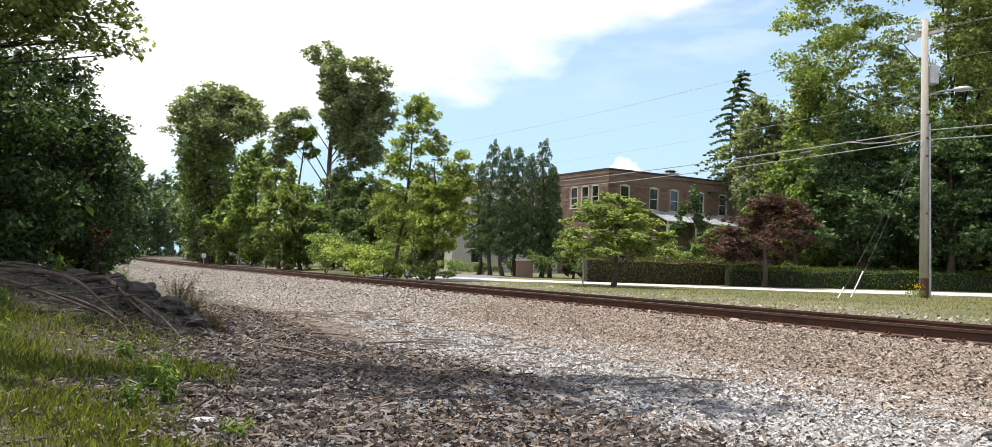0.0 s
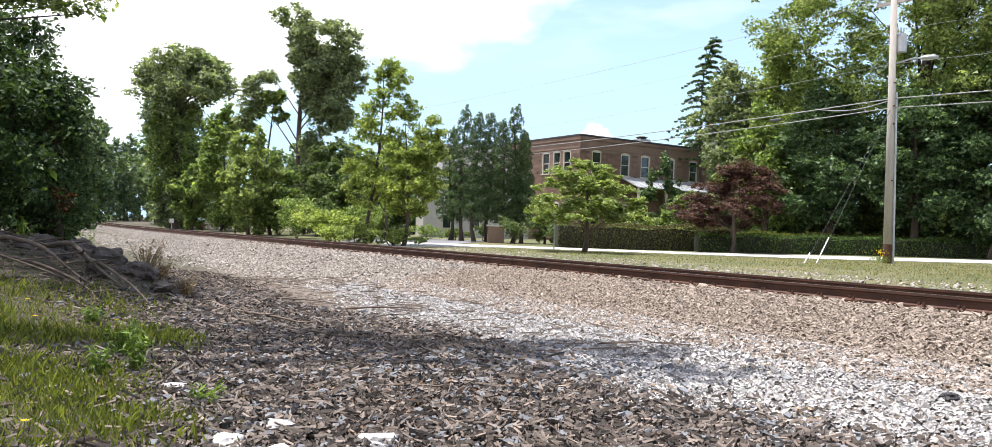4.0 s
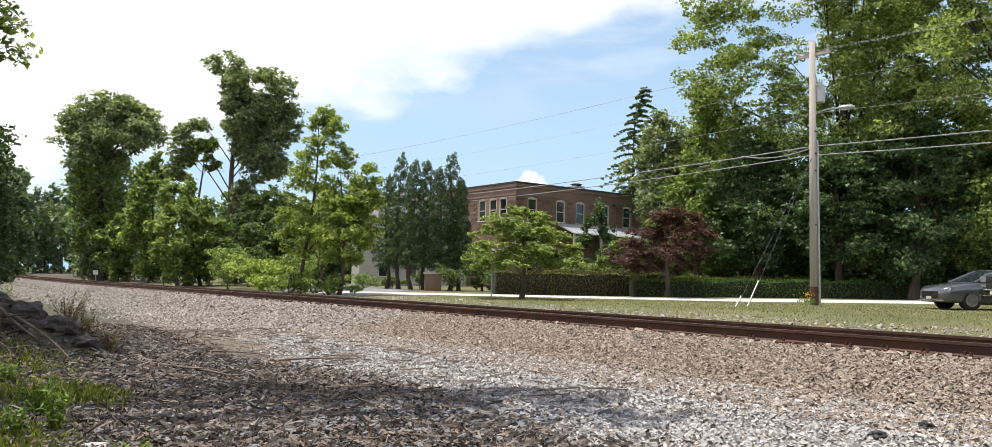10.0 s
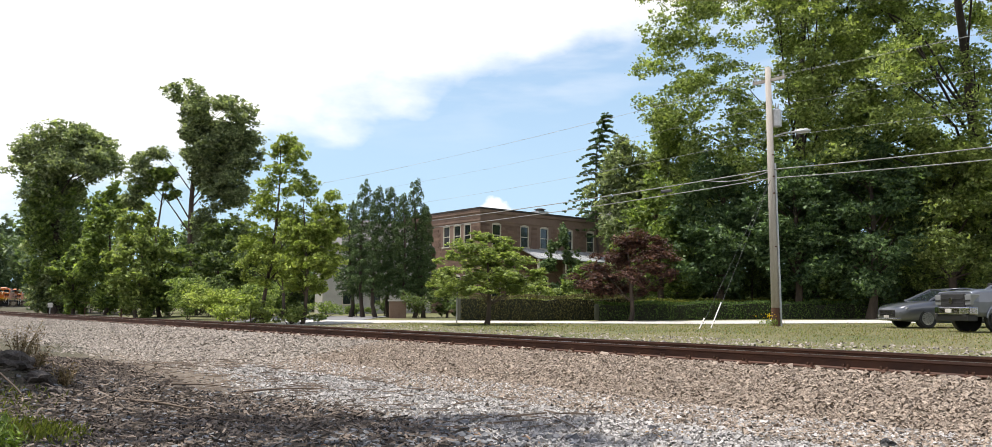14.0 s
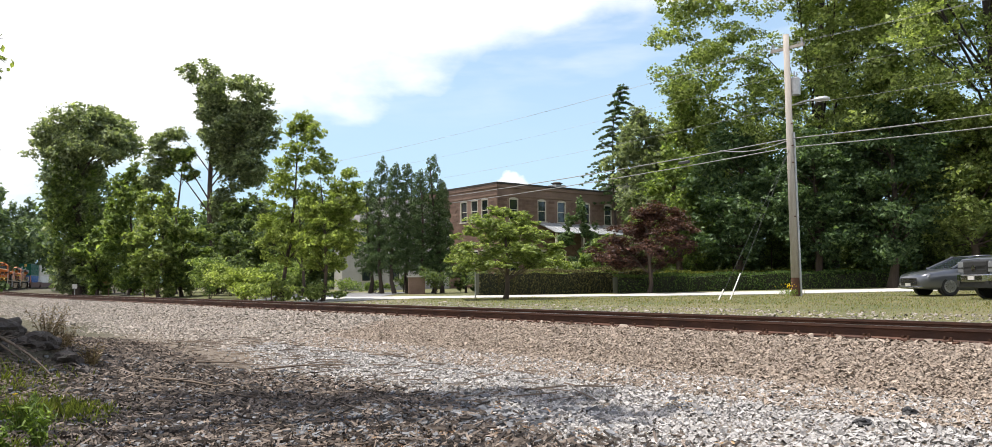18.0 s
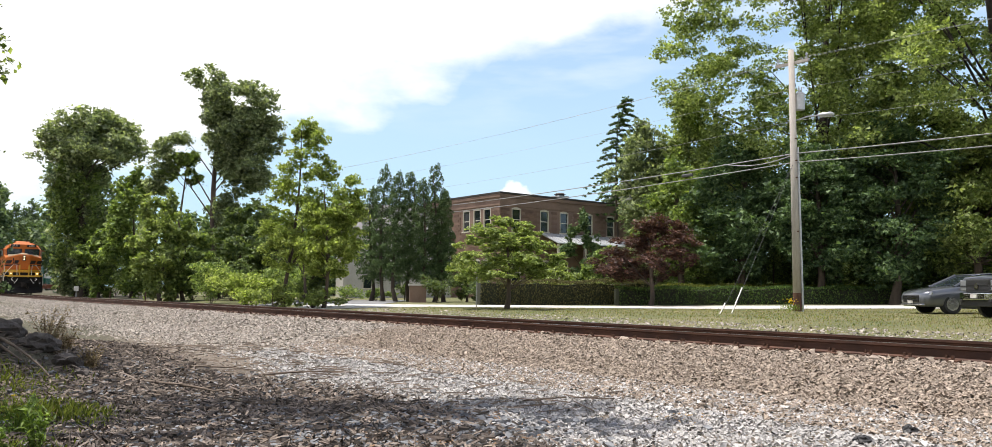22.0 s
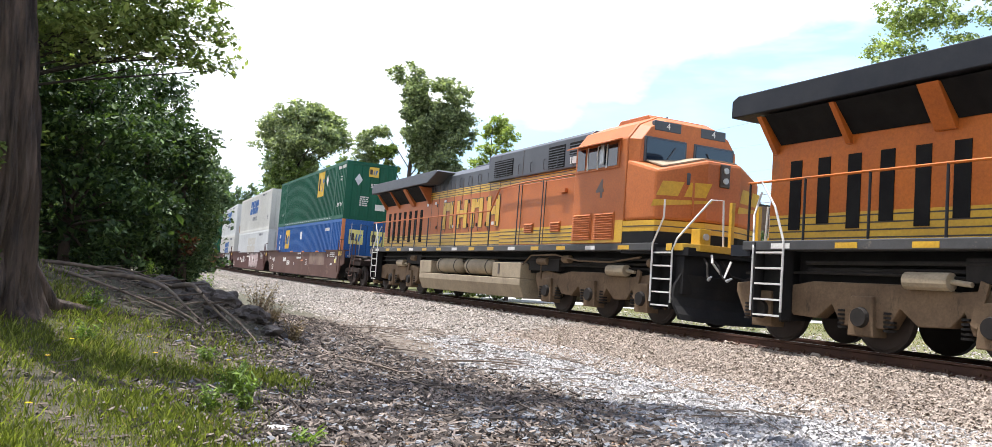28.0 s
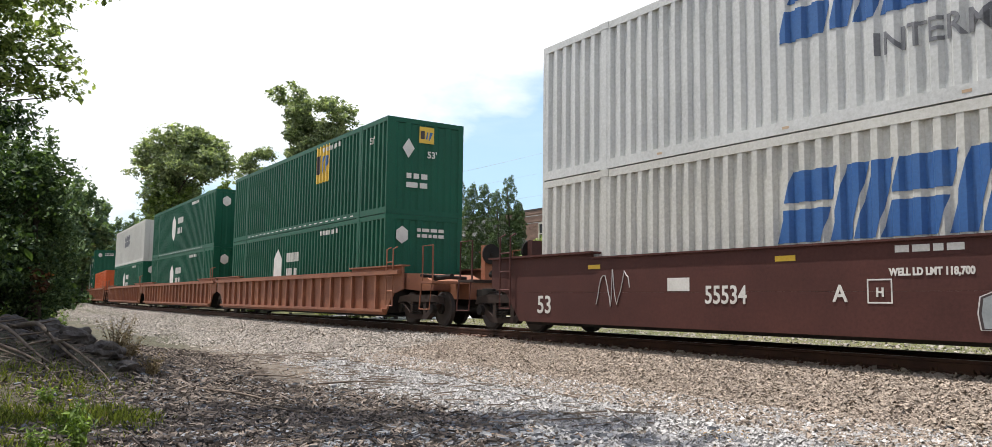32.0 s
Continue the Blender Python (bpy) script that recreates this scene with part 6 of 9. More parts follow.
    for i in range(7):
        x = -9.75 + i * 0.62
        part("grille_slot", Geo().box(x, x + 0.26, -H - 0.012, H + 0.012, 2.05 if i % 2 else 1.95, 3.18), "black_void", hood)
    for x0, x1, z0, z1 in ((0.5, 1.75, 3.86, 4.36), (3.9, 4.75, 3.82, 4.42), (5.0, 5.75, 4.1, 4.42)):
        g = part("intake_grille", Geo().box(x0, x1, -W - 0.012, W + 0.012, z0, z1), "black_void", root)
        for k in range(int((z1 - z0) / 0.07)):
            part("slat", Geo().box(x0 + 0.02, x1 - 0.02, -W - 0.022, -W - 0.012, z0 + 0.02 + k * 0.07, z0 + 0.045 + k * 0.07), dark, g)
    part("notice_plate", Geo().box(5.05, 5.35, -W - 0.012, -W, 3.86, 4.04), "white_paint", root)
    # equipment cabinets beside the cab
    for s in (-1, 1):
        cab_box = part("electrical_cabinet", Geo().box(1.75, 6.0, min(s * 0.975, s * 1.36), max(s * 0.975, s * 1.36), 1.72, 3.44), o, root, bevel=0.02)
        part("cabinet_band", Geo().box(1.75, 6.0, min(s * 1.36, s * 1.366), max(s * 1.36, s * 1.366), 1.76, 2.20), "yellow", cab_box)
        for z in (1.82, 1.92, 2.02, 2.12):
            part("pinstripe", Geo().box(1.75, 6.0, min(s * 1.366, s * 1.371), max(s * 1.366, s * 1.371), z - 0.011, z + 0.011), "line_dark", cab_box)
        for x in (3.0, 4.35):
            part("door_seam", Geo().box(x - 0.014, x + 0.014, min(s * 1.36, s * 1.374), max(s * 1.36, s * 1.374), 1.74, 3.42), "line_dark", cab_box)
        for x in (3.3, 4.75):
            lv = part("louvre", Geo().box(x, x + 0.5, min(s * 1.371, s * 1.385), max(s * 1.371, s * 1.385), 2.06, 2.34), o, cab_box)
            for k in range(4):
                part("slat", Geo().prism([(s * 1.385, 2.08 + k * 0.065), (s * 1.42, 2.08 + k * 0.065), (s * 1.385, 2.12 + k * 0.065)], "x", x + 0.02, x + 0.48), o, lv)
        part("lift_lug", Geo().box(5.2, 5.5, min(s * 1.36, s * 1.45), max(s * 1.36, s * 1.45), 3.05, 3.15), o, cab_box)
    # cab
    cab = part("cab", Geo().prism([(-1.5, 1.72), (-1.5, 4.10), (-1.22, 4.46), (-0.7, 4.70), (0.7, 4.70), (1.22, 4.46), (1.5, 4.10), (1.5, 1.72)], "x", 6.02, 8.22), o, root, bevel=0.03)
    part("cab_front", Geo().loft([[(8.22, y, z) for y, z in ((-1.48, 3.5), (-1.48, 4.08), (-1.2, 4.44), (-0.7, 4.68), (0.7, 4.68), (1.2, 4.44), (1.48, 4.08), (1.48, 3.5))], [(8.52, y, z) for y, z in ((-1.36, 3.5), (-1.34, 4.05), (-1.1, 4.36), (-0.68, 4.54), (0.68, 4.54), (1.1, 4.36), (1.34, 4.05), (1.36, 3.5))]]), o, root, bevel=0.02)
    part("air_conditioner", Geo().prism([(6.3, 4.69), (6.45, 4.86), (7.6, 4.86), (7.8, 4.69)], "y", -0.55, 0.55), o, root, bevel=0.02)
    part("antenna", Geo().rod((7.2, 0.3, 4.85), (7.2, 0.3, 5.0), 0.02, 6), dark, root)
    for s in (-1, 1):
        part("windshield_frame", Geo().box(8.505, 8.54, min(s * 0.10, s * 1.28), max(s * 0.10, s * 1.28), 3.56, 4.14), dark, cab, bevel=0.04)
        ws = part("windshield", Geo().box(8.53, 8.55, min(s * 0.15, s * 1.23), max(s * 0.15, s * 1.23), 3.60, 4.10), "cab_glass", cab, bevel=0.06)
        part("wiper", Geo().rod((8.56, s * 0.7, 3.60), (8.57, s * 0.45, 3.95), 0.014, 5), dark, ws)
        nb = part("number_board", Geo().box(8.40, 8.53, min(s * 0.28, s * 1.02), max(s * 0.28, s * 1.02), 4.30, 4.53), dark, cab, bevel=0.02)
        lettering("board_number", number, 0.22, "white_paint", nb, pose(8.535, s * 0.65, 4.415, 90, 0, 90))
        # side windows under a sun visor
        wf = part("side_window_frame", Geo().box(6.12, 7.95, min(s * 1.5, s * 1.53), max(s * 1.5, s * 1.53), 3.44, 4.06), o, cab, bevel=0.01)
        for x0, x1 in ((6.18, 6.52), (6.64, 7.05), (7.10, 7.42), (7.48, 7.88)):
            part("side_window", Geo().box(x0, x1, min(s * 1.525, s * 1.54), max(s * 1.525, s * 1.54), 3.50, 4.0), "cab_glass", wf)
        for x in (6.62, 7.06, 7.44):
            part("window_post", Geo().box(x, x + 0.04, min(s * 1.53, s * 1.55), max(s * 1.53, s * 1.55), 3.47, 4.03), "white_paint", wf)
        part("mirror", Geo().box(7.28, 7.42, min(s * 1.58, s * 1.61), max(s * 1.58, s * 1.61), 3.56, 4.02), "galv", wf)
        part("sun_visor", Geo().prism([(s * 1.49, 4.10), (s * 1.49, 4.13), (s * 1.80, 4.02), (s * 1.80, 3.99)], "x", 6.05, 7.98), o, cab)
        for x in (6.10, 7.05):
            lv = part("cab_louvre", Geo().box(x, x + 0.82, min(s * 1.5, s * 1.515), max(s * 1.5, s * 1.515), 1.80, 2.46), o, cab)
            for k in range(11):
                part("slat", Geo().prism([(s * 1.515, 1.83 + k * 0.056), (s * 1.55, 1.83 + k * 0.056), (s * 1.515, 1.865 + k * 0.056)], "x", x + 0.03, x + 0.79), o, lv)
        part("cab_band", Geo().box(6.0, 8.2, min(s * 1.5, s * 1.505), max(s * 1.5, s * 1.505), 1.74, 1.80).box(7.90, 8.2, min(s * 1.5, s * 1.505), max(s * 1.5, s * 1.505), 1.80, 2.24), "yellow", cab)
        lettering("cab_number", number, 0.60, "number_grey", cab, pose(7.2, s * 1.503, 2.98, 90, 0, 0 if s < 0 else 180), squeeze=1.05, bold=0.012)
    # nose
    lowr = [(8.2, -1.5), (9.25, -1.42), (9.72, -0.45), (9.72, 0.45), (9.25, 1.42), (8.2, 1.5)]
    hi = [3.60, 3.30, 3.56, 3.56, 3.30, 3.60]
    nose = Geo()
    v = [(x, y, 2.22) for x, y in lowr] + [(x, y, z) for (x, y), z in zip(lowr, hi)] + [(8.24, 0, 3.80)]
    nose.add(v, [(0, 1, 7, 6), (1, 2, 8, 7), (2, 3, 9, 8), (3, 4, 10, 9), (4, 5, 11, 10), (5, 0, 6, 11), (6, 7, 12), (7, 8, 12), (8, 9, 12), (9, 10, 12), (10, 11, 12), (11, 6, 12), (5, 4, 3, 2, 1, 0)])
    nz = part("nose", nose, o, root, bevel=0.07)
    deck = [(8.30, -1.2, 3.66), (9.18, -1.22, 3.40), (9.58, -0.42, 3.61), (9.58, 0.42, 3.61), (9.18, 1.22, 3.40), (8.30, 1.2, 3.66), (8.30, 0, 3.80)]
    part("nose_deck", Geo().add([(x, y, z + 0.012) for x, y, z in deck] + [(x, y, z - 0.02) for x, y, z in deck], [(0, 1, 6), (1, 2, 6), (2, 3, 6), (3, 4, 6), (4, 5, 6)] + [(i, i + 7, i + 8, i + 1) for i in range(5)]), "dust", nz, "dusty grey tread plate on the nose")
    part("nose_band", Geo().loft([[(x, y, 1.98) for x, y in lowr], [(x, y, 2.216) for x, y in lowr]]), "yellow", root)
    part("nose_base", Geo().loft([[(x, y, 1.50) for x, y in lowr], [(x, y, 1.976) for x, y in lowr]]), "plough_black", root)
    part("nose_pinstripe", Geo().loft([[(x + 0.004, y * 1.003, 2.08) for x, y in lowr], [(x + 0.004, y * 1.003, 2.105) for x, y in lowr]]), "line_dark", root)
    part("headlight_box", Geo().box(9.70, 9.76, -0.13, 0.13, 3.02, 3.52), "line_dark", nz, bevel=0.02)
    for z in (3.16, 3.38):
        part("headlight", Geo().rod((9.755, 0, z), (9.79, 0, z), 0.065, 18), "lens_lit" if lit else "lens_dead", nz)
    part("nose_door_window", Geo().box(9.50, 9.53, -0.86, -0.60, 3.0, 3.26), dark, nz, at=pose(0.03, 0, 0), bevel=0.03)
    rail_pipe(root, [(9.60, -0.75, 2.3), (9.66, -0.76, 2.4), (9.66, -0.76, 3.1)], 0.025, o, "grab_iron")
    # nose emblem: plain slanted shapes on both cheeks of the nose
    a = math.degrees(math.atan2(0.97, 0.47))
    for s in (-1, 1):
        mm = Matrix.Translation((9.485, s * 0.935, 2.72)) @ pose(0, 0, 0, 90, 0, (90 - 26) if s < 0 else (90 + 26)) @ Matrix.Diagonal((1.28, 1.35, 1, 1))
        g = Geo()
        for k in range(2):
            x = -0.42 + k * 0.46
            g.add([(x, 0.02, 0.012), (x + 0.36, 0.02, 0.012), (x + 0.46, 0.25, 0.012), (x + 0.10, 0.25, 0.012)], [(0, 1, 2, 3)])
        g.add([(-0.50, -0.16, 0.012), (0.50, -0.06, 0.012), (0.52, -0.02, 0.012), (-0.46, -0.05, 0.012)], [(0, 1, 2, 3)])
        part("nose_emblem", g, "logo_dark" if not block_logo else "yellow", nz, at=mm)
    # front platform, plough, lights, rails
    part("front_platform", Geo().box(9.3, 10.45, -1.45, 1.45, 1.46, 1.62), "plough_black", root)
    part("platform_edge", Geo().prism([(9.75, -1.47), (10.28, -1.47), (10.50, -1.2), (10.50, 1.2), (10.28, 1.47), (9.75, 1.47)], "z", 1.56, 1.70), "yellow", root, bevel=0.01)
    part("pilot_sheet", Geo().box(10.05, 10.30, -1.42, 1.42, 0.7, 1.46), "plough_black", root)
    rows = []
    for z, x0, w in ((0.13, 10.62, 1.50), (0.24, 10.58, 1.52), (0.40, 10.46, 1.53), (0.60, 10.38, 1.52), (0.82, 10.40, 1.49), (1.04, 10.50, 1.42)):
        ys = np.linspace(-w, w, 11)
        rows.append([(x0 + 0.18 - 0.42 * abs(y / w) ** 1.8, y, z + 0.06 * abs(y / w) ** 3) for y in ys] + [(x0 + 0.10 - 0.42 * abs(y / w) ** 1.8, y, z + 0.06 * abs(y / w) ** 3) for y in ys[::-1]])
    pl = Geo().loft(rows)
    part("snow_plough", pl, "plough_black", root)
    for s in (-1, 1):
        bx = part("ditch_light_box", Geo().box(10.15, 10.42, min(s * 0.88, s * 1.16), max(s * 0.88, s * 1.16), 1.70, 2.02), "yellow", root, bevel=0.015)
        part("ditch_light", Geo().rod((10.42, s * 1.02, 1.86), (10.46, s * 1.02, 1.86), 0.068, 16), "lens_lit" if lit else "lens_dead", bx)
        part("gate_post", Geo().box(10.38, 10.46, min(s * 0.32, s * 0.40), max(s * 0.32, s * 0.40), 1.62, 2.62), "yellow", root)
        end_steps(root, 9.35, 10.02, 1, s)
        rail_pipe(root, [(10.03, s * 1.50, 0.5), (10.03, s * 1.52, 1.55), (10.12, s * 1.48, 1.8), (10.40, s * 0.90, 2.62), (10.42, s * 0.60, 2.64), (10.42, s * 0.55, 1.7)], 0.021, "white_paint")
        rail_pipe(root, [(9.38, s * 1.52, 0.5), (9.38, s * 1.53, 1.7), (9.62, s * 1.46, 2.25), (9.62, s * 1.46, 2.62)], 0.021, "white_paint")
        rail_pipe(root, [(10.5, s * 0.9, 1.5), (10.62, s * 0.98, 1.35), (10.66, s * 0.7, 1.05), (10.62, s * 0.5, 1.4)], 0.025, "white_paint", "cut_lever")
        end_steps(root, -9.3, -10.0, -1, s)
        rail_pipe(root, [(-10.02, s * 1.5, 0.5), (-10.02, s * 1.5, 1.6), (-10.25, s * 1.3, 2.2), (-10.3, s * 1.1, 2.65)], 0.021, "white_paint")
        rail_pipe(root, [(-9.3, s * 1.52, 0.5), (-9.3, s * 1.52, 1.7), (-9.55, s * 1.5, 2.3), (-9.9, s * 1.48, 2.76)], 0.021, "white_paint")
        # walkway handrail
        rail_pipe(root, [(-10.25, s * 1.47, 2.76), (-4, s * 1.47, 2.76), (1.25, s * 1.47, 2.76), (1.75, s * 1.46, 3.40), (3.4, s * 1.46, 3.46), (5.95, s * 1.46, 3.46)], 0.022, o)
        for i in range(10):
            x = -10.2 + i * 1.27
            rail_pipe(root, [(x, s * 1.47, 1.72), (x, s * 1.47, 2.76)], 0.022, dark, "stanchion")
        for x in (3.0, 4.38):
            rail_pipe(root, [(x, s * 1.47, 1.72), (x, s * 1.46, 3.45)], 0.017, dark, "stanchion")
    for x, d in ((10.3, 1), (-10.3, -1)):
        coupler(root, x, d)
    for y, d in ((-1.05, -0.10), (-0.85, 0.06), (0.85, -0.06), (1.05, 0.10)):
        hose = part("air_hose", Geo().pipe([(10.46, y, 1.42), (10.62, y + d * 0.5, 1.30), (10.70, y + d, 1.08), (10.80, y + d * 1.6, 1.00)], 0.022, 6), "grime", root)
        part("glad_hand", Geo().rod((10.80, y + d * 1.6, 1.00), (10.92, y + d * 2.0, 1.06), 0.035, 8, 0.02), "galv", hose)
    part("mu_hose", Geo().pipe([(10.55, -0.7, 1.4), (10.6, -0.45, 1.1), (10.6, -0.1, 1.05), (10.6, 0.3, 1.2), (10.55, 0.6, 1.42)], 0.03), "grime", root)
    part("rear_platform", Geo().box(-10.7, -10.2, -1.4, 1.4, 1.46, 1.66), dark, root)
    part("rear_bulkhead", Geo().box(-10.28, -10.21, -0.9, 0.9, 1.72, 3.9), o, root)
    part("rear_light", Geo().rod((-10.28, 0, 3.6), (-10.33, 0, 3.6), 0.1, 14), "lens_dead", root)
    # fuel tank and air reservoirs
    tank = Geo()
    sec = [(-1.45, 0.62), (-1.30, 0.26), (1.30, 0.26), (1.45, 0.62), (1.45, 0.80), (-1.45, 0.80)]
    tank.prism(sec, "x", -4.4, 3.4)
    part("fuel_tank", tank, "dust", root, bevel=0.02)
    part("tank_end", Geo().box(-4.4, -3.30, -1.45, 1.45, 0.802, 1.24), "dust", root, bevel=0.02)
    part("tank_end", Geo().box(1.62, 3.4, -1.45, 1.45, 0.802, 1.24), "dust", root, bevel=0.02)
    part("fuel_gauge", Geo().box(2.0, 2.1, -1.46, -1.44, 0.9, 1.2), "line_dark", root)
    for s in (-1, 1):
        for x0 in (-3.15, -0.75):
            rs = [(x0 + a, s * 1.16, 1.10) for a in (0, 0.10, 0.25, 1.95, 2.10, 2.2)]
            v, f = tube(rs, [0.08, 0.20, 0.255, 0.255, 0.20, 0.08], 18)
            res = part("air_reservoir", Geo().add(v, f), "dust", root, smooth=True)
            for a in (0.4, 1.75):
                part("strap", Geo().rod((x0 + a, s * 1.16, 1.10), (x0 + a + 0.05, s * 1.16, 1.10), 0.262, 18), "grime", res)
    part("tank_core", Geo().box(-3.3, 1.62, -0.8, 0.8, 0.802, 1.46), "grime", root)
    # side emblem: plain shapes in the paint of the emblem, no letters
    for s in (-1, 1):
        mm = pose(-1.3 if block_logo else -1.8, s * (H + 0.010), 2.72, 90, 0, 0 if s < 0 else 180)
        em = new("side_emblem")
        em.parent, em.matrix_basis = root, mm
        if block_logo:
            for k in range(4):
                x = -2.4 + k * 1.22
                for a0, a1, b0, b1 in ((0.0, 0.26, -0.34, 0.60), (0.62, 0.88, -0.34, 0.60), (0.28, 0.60, 0.02 if k % 2 else 0.30, 0.28 if k % 2 else 0.58)):
                    part("emblem_outline", Geo().box(x + a0 - 0.02, x + a1 + 0.02, b0 - 0.02, b1 + 0.02, 0.0, 0.005 + 0.001 * (a0 > 0.5)), "line_dark", em)
                    part("emblem_block", Geo().box(x + a0, x + a1, b0, b1, 0.007, 0.012), "yellow", em)
        else:
            for k in range(4):
                x = -2.25 + k * 1.22
                g = Geo()
                sl = 0.32

                def slab(a0, a1, b0, b1):
                    g.add([(x + a0 + sl * b0 / 0.6, b0, 0.006), (x + a1 + sl * b0 / 0.6, b0, 0.006), (x + a1 + sl * b1 / 0.6, b1, 0.006), (x + a0 + sl * b1 / 0.6, b1, 0.006)], [(0, 1, 2, 3)])

                slab(0.0, 1.02, 0.34, 0.60)
                slab(0.0, 0.46 if k % 2 else 1.02, 0.02, 0.28)
                part("emblem_block", g, "logo_dark", em)
            part("emblem_swoosh", Geo().add([(-2.7, -0.34, 0.006), (-2.5, -0.10, 0.006), (2.2, -0.02, 0.006), (0.8, -0.14, 0.006)], [(0, 3, 2, 1)]), "logo_dark", em)
    loco_truck(root, 6.75)
    loco_truck(root, -7.85)
    return root


# ---- container wells and boxes ----
M["well_brown"] = surf("oxide_brown_paint", (0.088, 0.036, 0.030), (0.068, 0.029, 0.025), 0.7, 20, 0.6, 0, 0.05, dirt=(0.17, 0.095, 0.07), dirt_at=0.64, dirt_stretch=(1, 1, 0.3), depth=0.004, spec=0.15)
M["well_worn"] = surf("weathered_brown_paint", (0.118, 0.066, 0.052), (0.092, 0.050, 0.040), 0.5, 20, 0.7, 0, 0.08, dirt=(0.19, 0.125, 0.088), dirt_at=0.58, dirt_stretch=(0.5, 1, 0.8), depth=0.004, spec=0.15)
M["patch_tan"] = surf("rubbed_tan_paint", (0.20, 0.135, 0.095), (0.13, 0.075, 0.055), 1.1, 20, 0.8, 0, 0.05, dirt=(0.10, 0.056, 0.044), dirt_at=0.5)
M["truck_dark"] = surf("grimy_brown_truck", (0.050, 0.034, 0.028), (0.034, 0.024, 0.020), 2.0, 24, 0.85, 0, 0.2, dirt=(0.095, 0.065, 0.048), dirt_at=0.62, spec=0.2)
M["well_rust"] = surf("rusty_orange_brown", (0.27, 0.105, 0.050), (0.20, 0.075, 0.042), 0.9, 20, 0.75, 0, 0.08, dirt=(0.12, 0.05, 0.035), dirt_at=0.6, depth=0.004)
BOX_PAINT = {"green": ((0.006, 0.084, 0.046), (0.005, 0.068, 0.038)), "blue": ((0.022, 0.098, 0.30), (0.020, 0.082, 0.25)), "white": ((0.60, 0.605, 0.59), (0.52, 0.525, 0.51)), "ivory": ((0.56, 0.55, 0.505), (0.48, 0.47, 0.43)), "rust": ((0.50, 0.105, 0.030), (0.40, 0.085, 0.028)), "navy": ((0.020, 0.035, 0.10), None)}
for k, (a, b) in BOX_PAINT.items():
    M["box_" + k] = surf("container_" + k, a, b, 0.5, 18, 0.5, 0, 0.04, dirt=shade(a, 0.62) if k not in ("white", "ivory") else (0.40, 0.33, 0.25), dirt_at=0.66 if k not in ("white", "ivory") else 0.65, dirt_stretch=(1.2, 1.2, 0.12), dirt_scale=1.6, depth=0.004, spec=0.25)
M["brand_blue"] = surf("blue_emblem_paint", (0.028, 0.105, 0.30), (0.04, 0.12, 0.31), 1.5, 25, 0.5, 0, 0)
M["brand_ghost"] = surf("faded_emblem_paint", (0.50, 0.47, 0.40), (0.56, 0.54, 0.48), 1.5, 25, 0.6, 0, 0)
M["brand_grey"] = surf("grey_emblem_paint", (0.13, 0.135, 0.15), (0.20, 0.20, 0.21), 1.5, 25, 0.5, 0, 0)
M["brand_yellow"] = surf("yellow_emblem_paint", (0.70, 0.46, 0.04), (0.62, 0.40, 0.04), 1.5, 25, 0.5, 0, 0)
M["brand_light"] = surf("pale_yellow_sticker", (0.72, 0.66, 0.22), None, 1.5, 25, 0.5, 0, 0)
M["post_orange"] = surf("orange_corner_post", (0.55, 0.19, 0.06), (0.46, 0.16, 0.05), 2, 25, 0.6, 0, 0)
M["rust_streak"] = surf("rust_on_white", (0.36, 0.20, 0.10), (0.50, 0.40, 0.28), 2.2, 25, 0.9, 0, 0.1)
M["tag_grey"] = surf("grey_spray_paint", (0.36, 0.38, 0.38), (0.22, 0.24, 0.245), 1.2, 20, 0.6, 0, 0, dirt=(0.10, 0.30, 0.32), dirt_at=0.6)
M["tag_pink"] = surf("dusty_pink_spray_paint", (0.42, 0.31, 0.29), (0.30, 0.22, 0.21), 1.2, 20, 0.6, 0, 0, dirt=(0.16, 0.20, 0.20), dirt_at=0.64)
M["tag_line"] = surf("white_spray_line", (0.62, 0.58, 0.56), None, 1.2, 20, 0.6, 0, 0)
M["tag_dark"] = surf("dark_spray_line", (0.05, 0.035, 0.035), None, 1.2, 20, 0.6, 0, 0)
CL, CW, CH = 16.15, 2.59, 2.90


def wave_panel(x0, x1, z0, z1, y, out, pitch=0.285, depth=0.065):
    """Trapezoid-corrugated sheet from x0 to x1; out: -1 or 1, the side that it faces."""
    g = Geo()
    n = max(1, round((x1 - x0) / pitch))
    p = (x1 - x0) / n
    line = []
    for i in range(n):
        a = x0 + i * p
        line += [(a, 0), (a + 0.34 * p, 0), (a + 0.50 * p, 1), (a + 0.84 * p, 1)]
    line.append((x1, 0))
    v = [(x, y - out * depth * d, z) for x, d in line for z in (z0, z1)]
    g.add(v, [(2 * i, 2 * i + 2, 2 * i + 3, 2 * i + 1) for i in range(len(line) - 1)])
    return g


CONTAINER_MESHES = {}


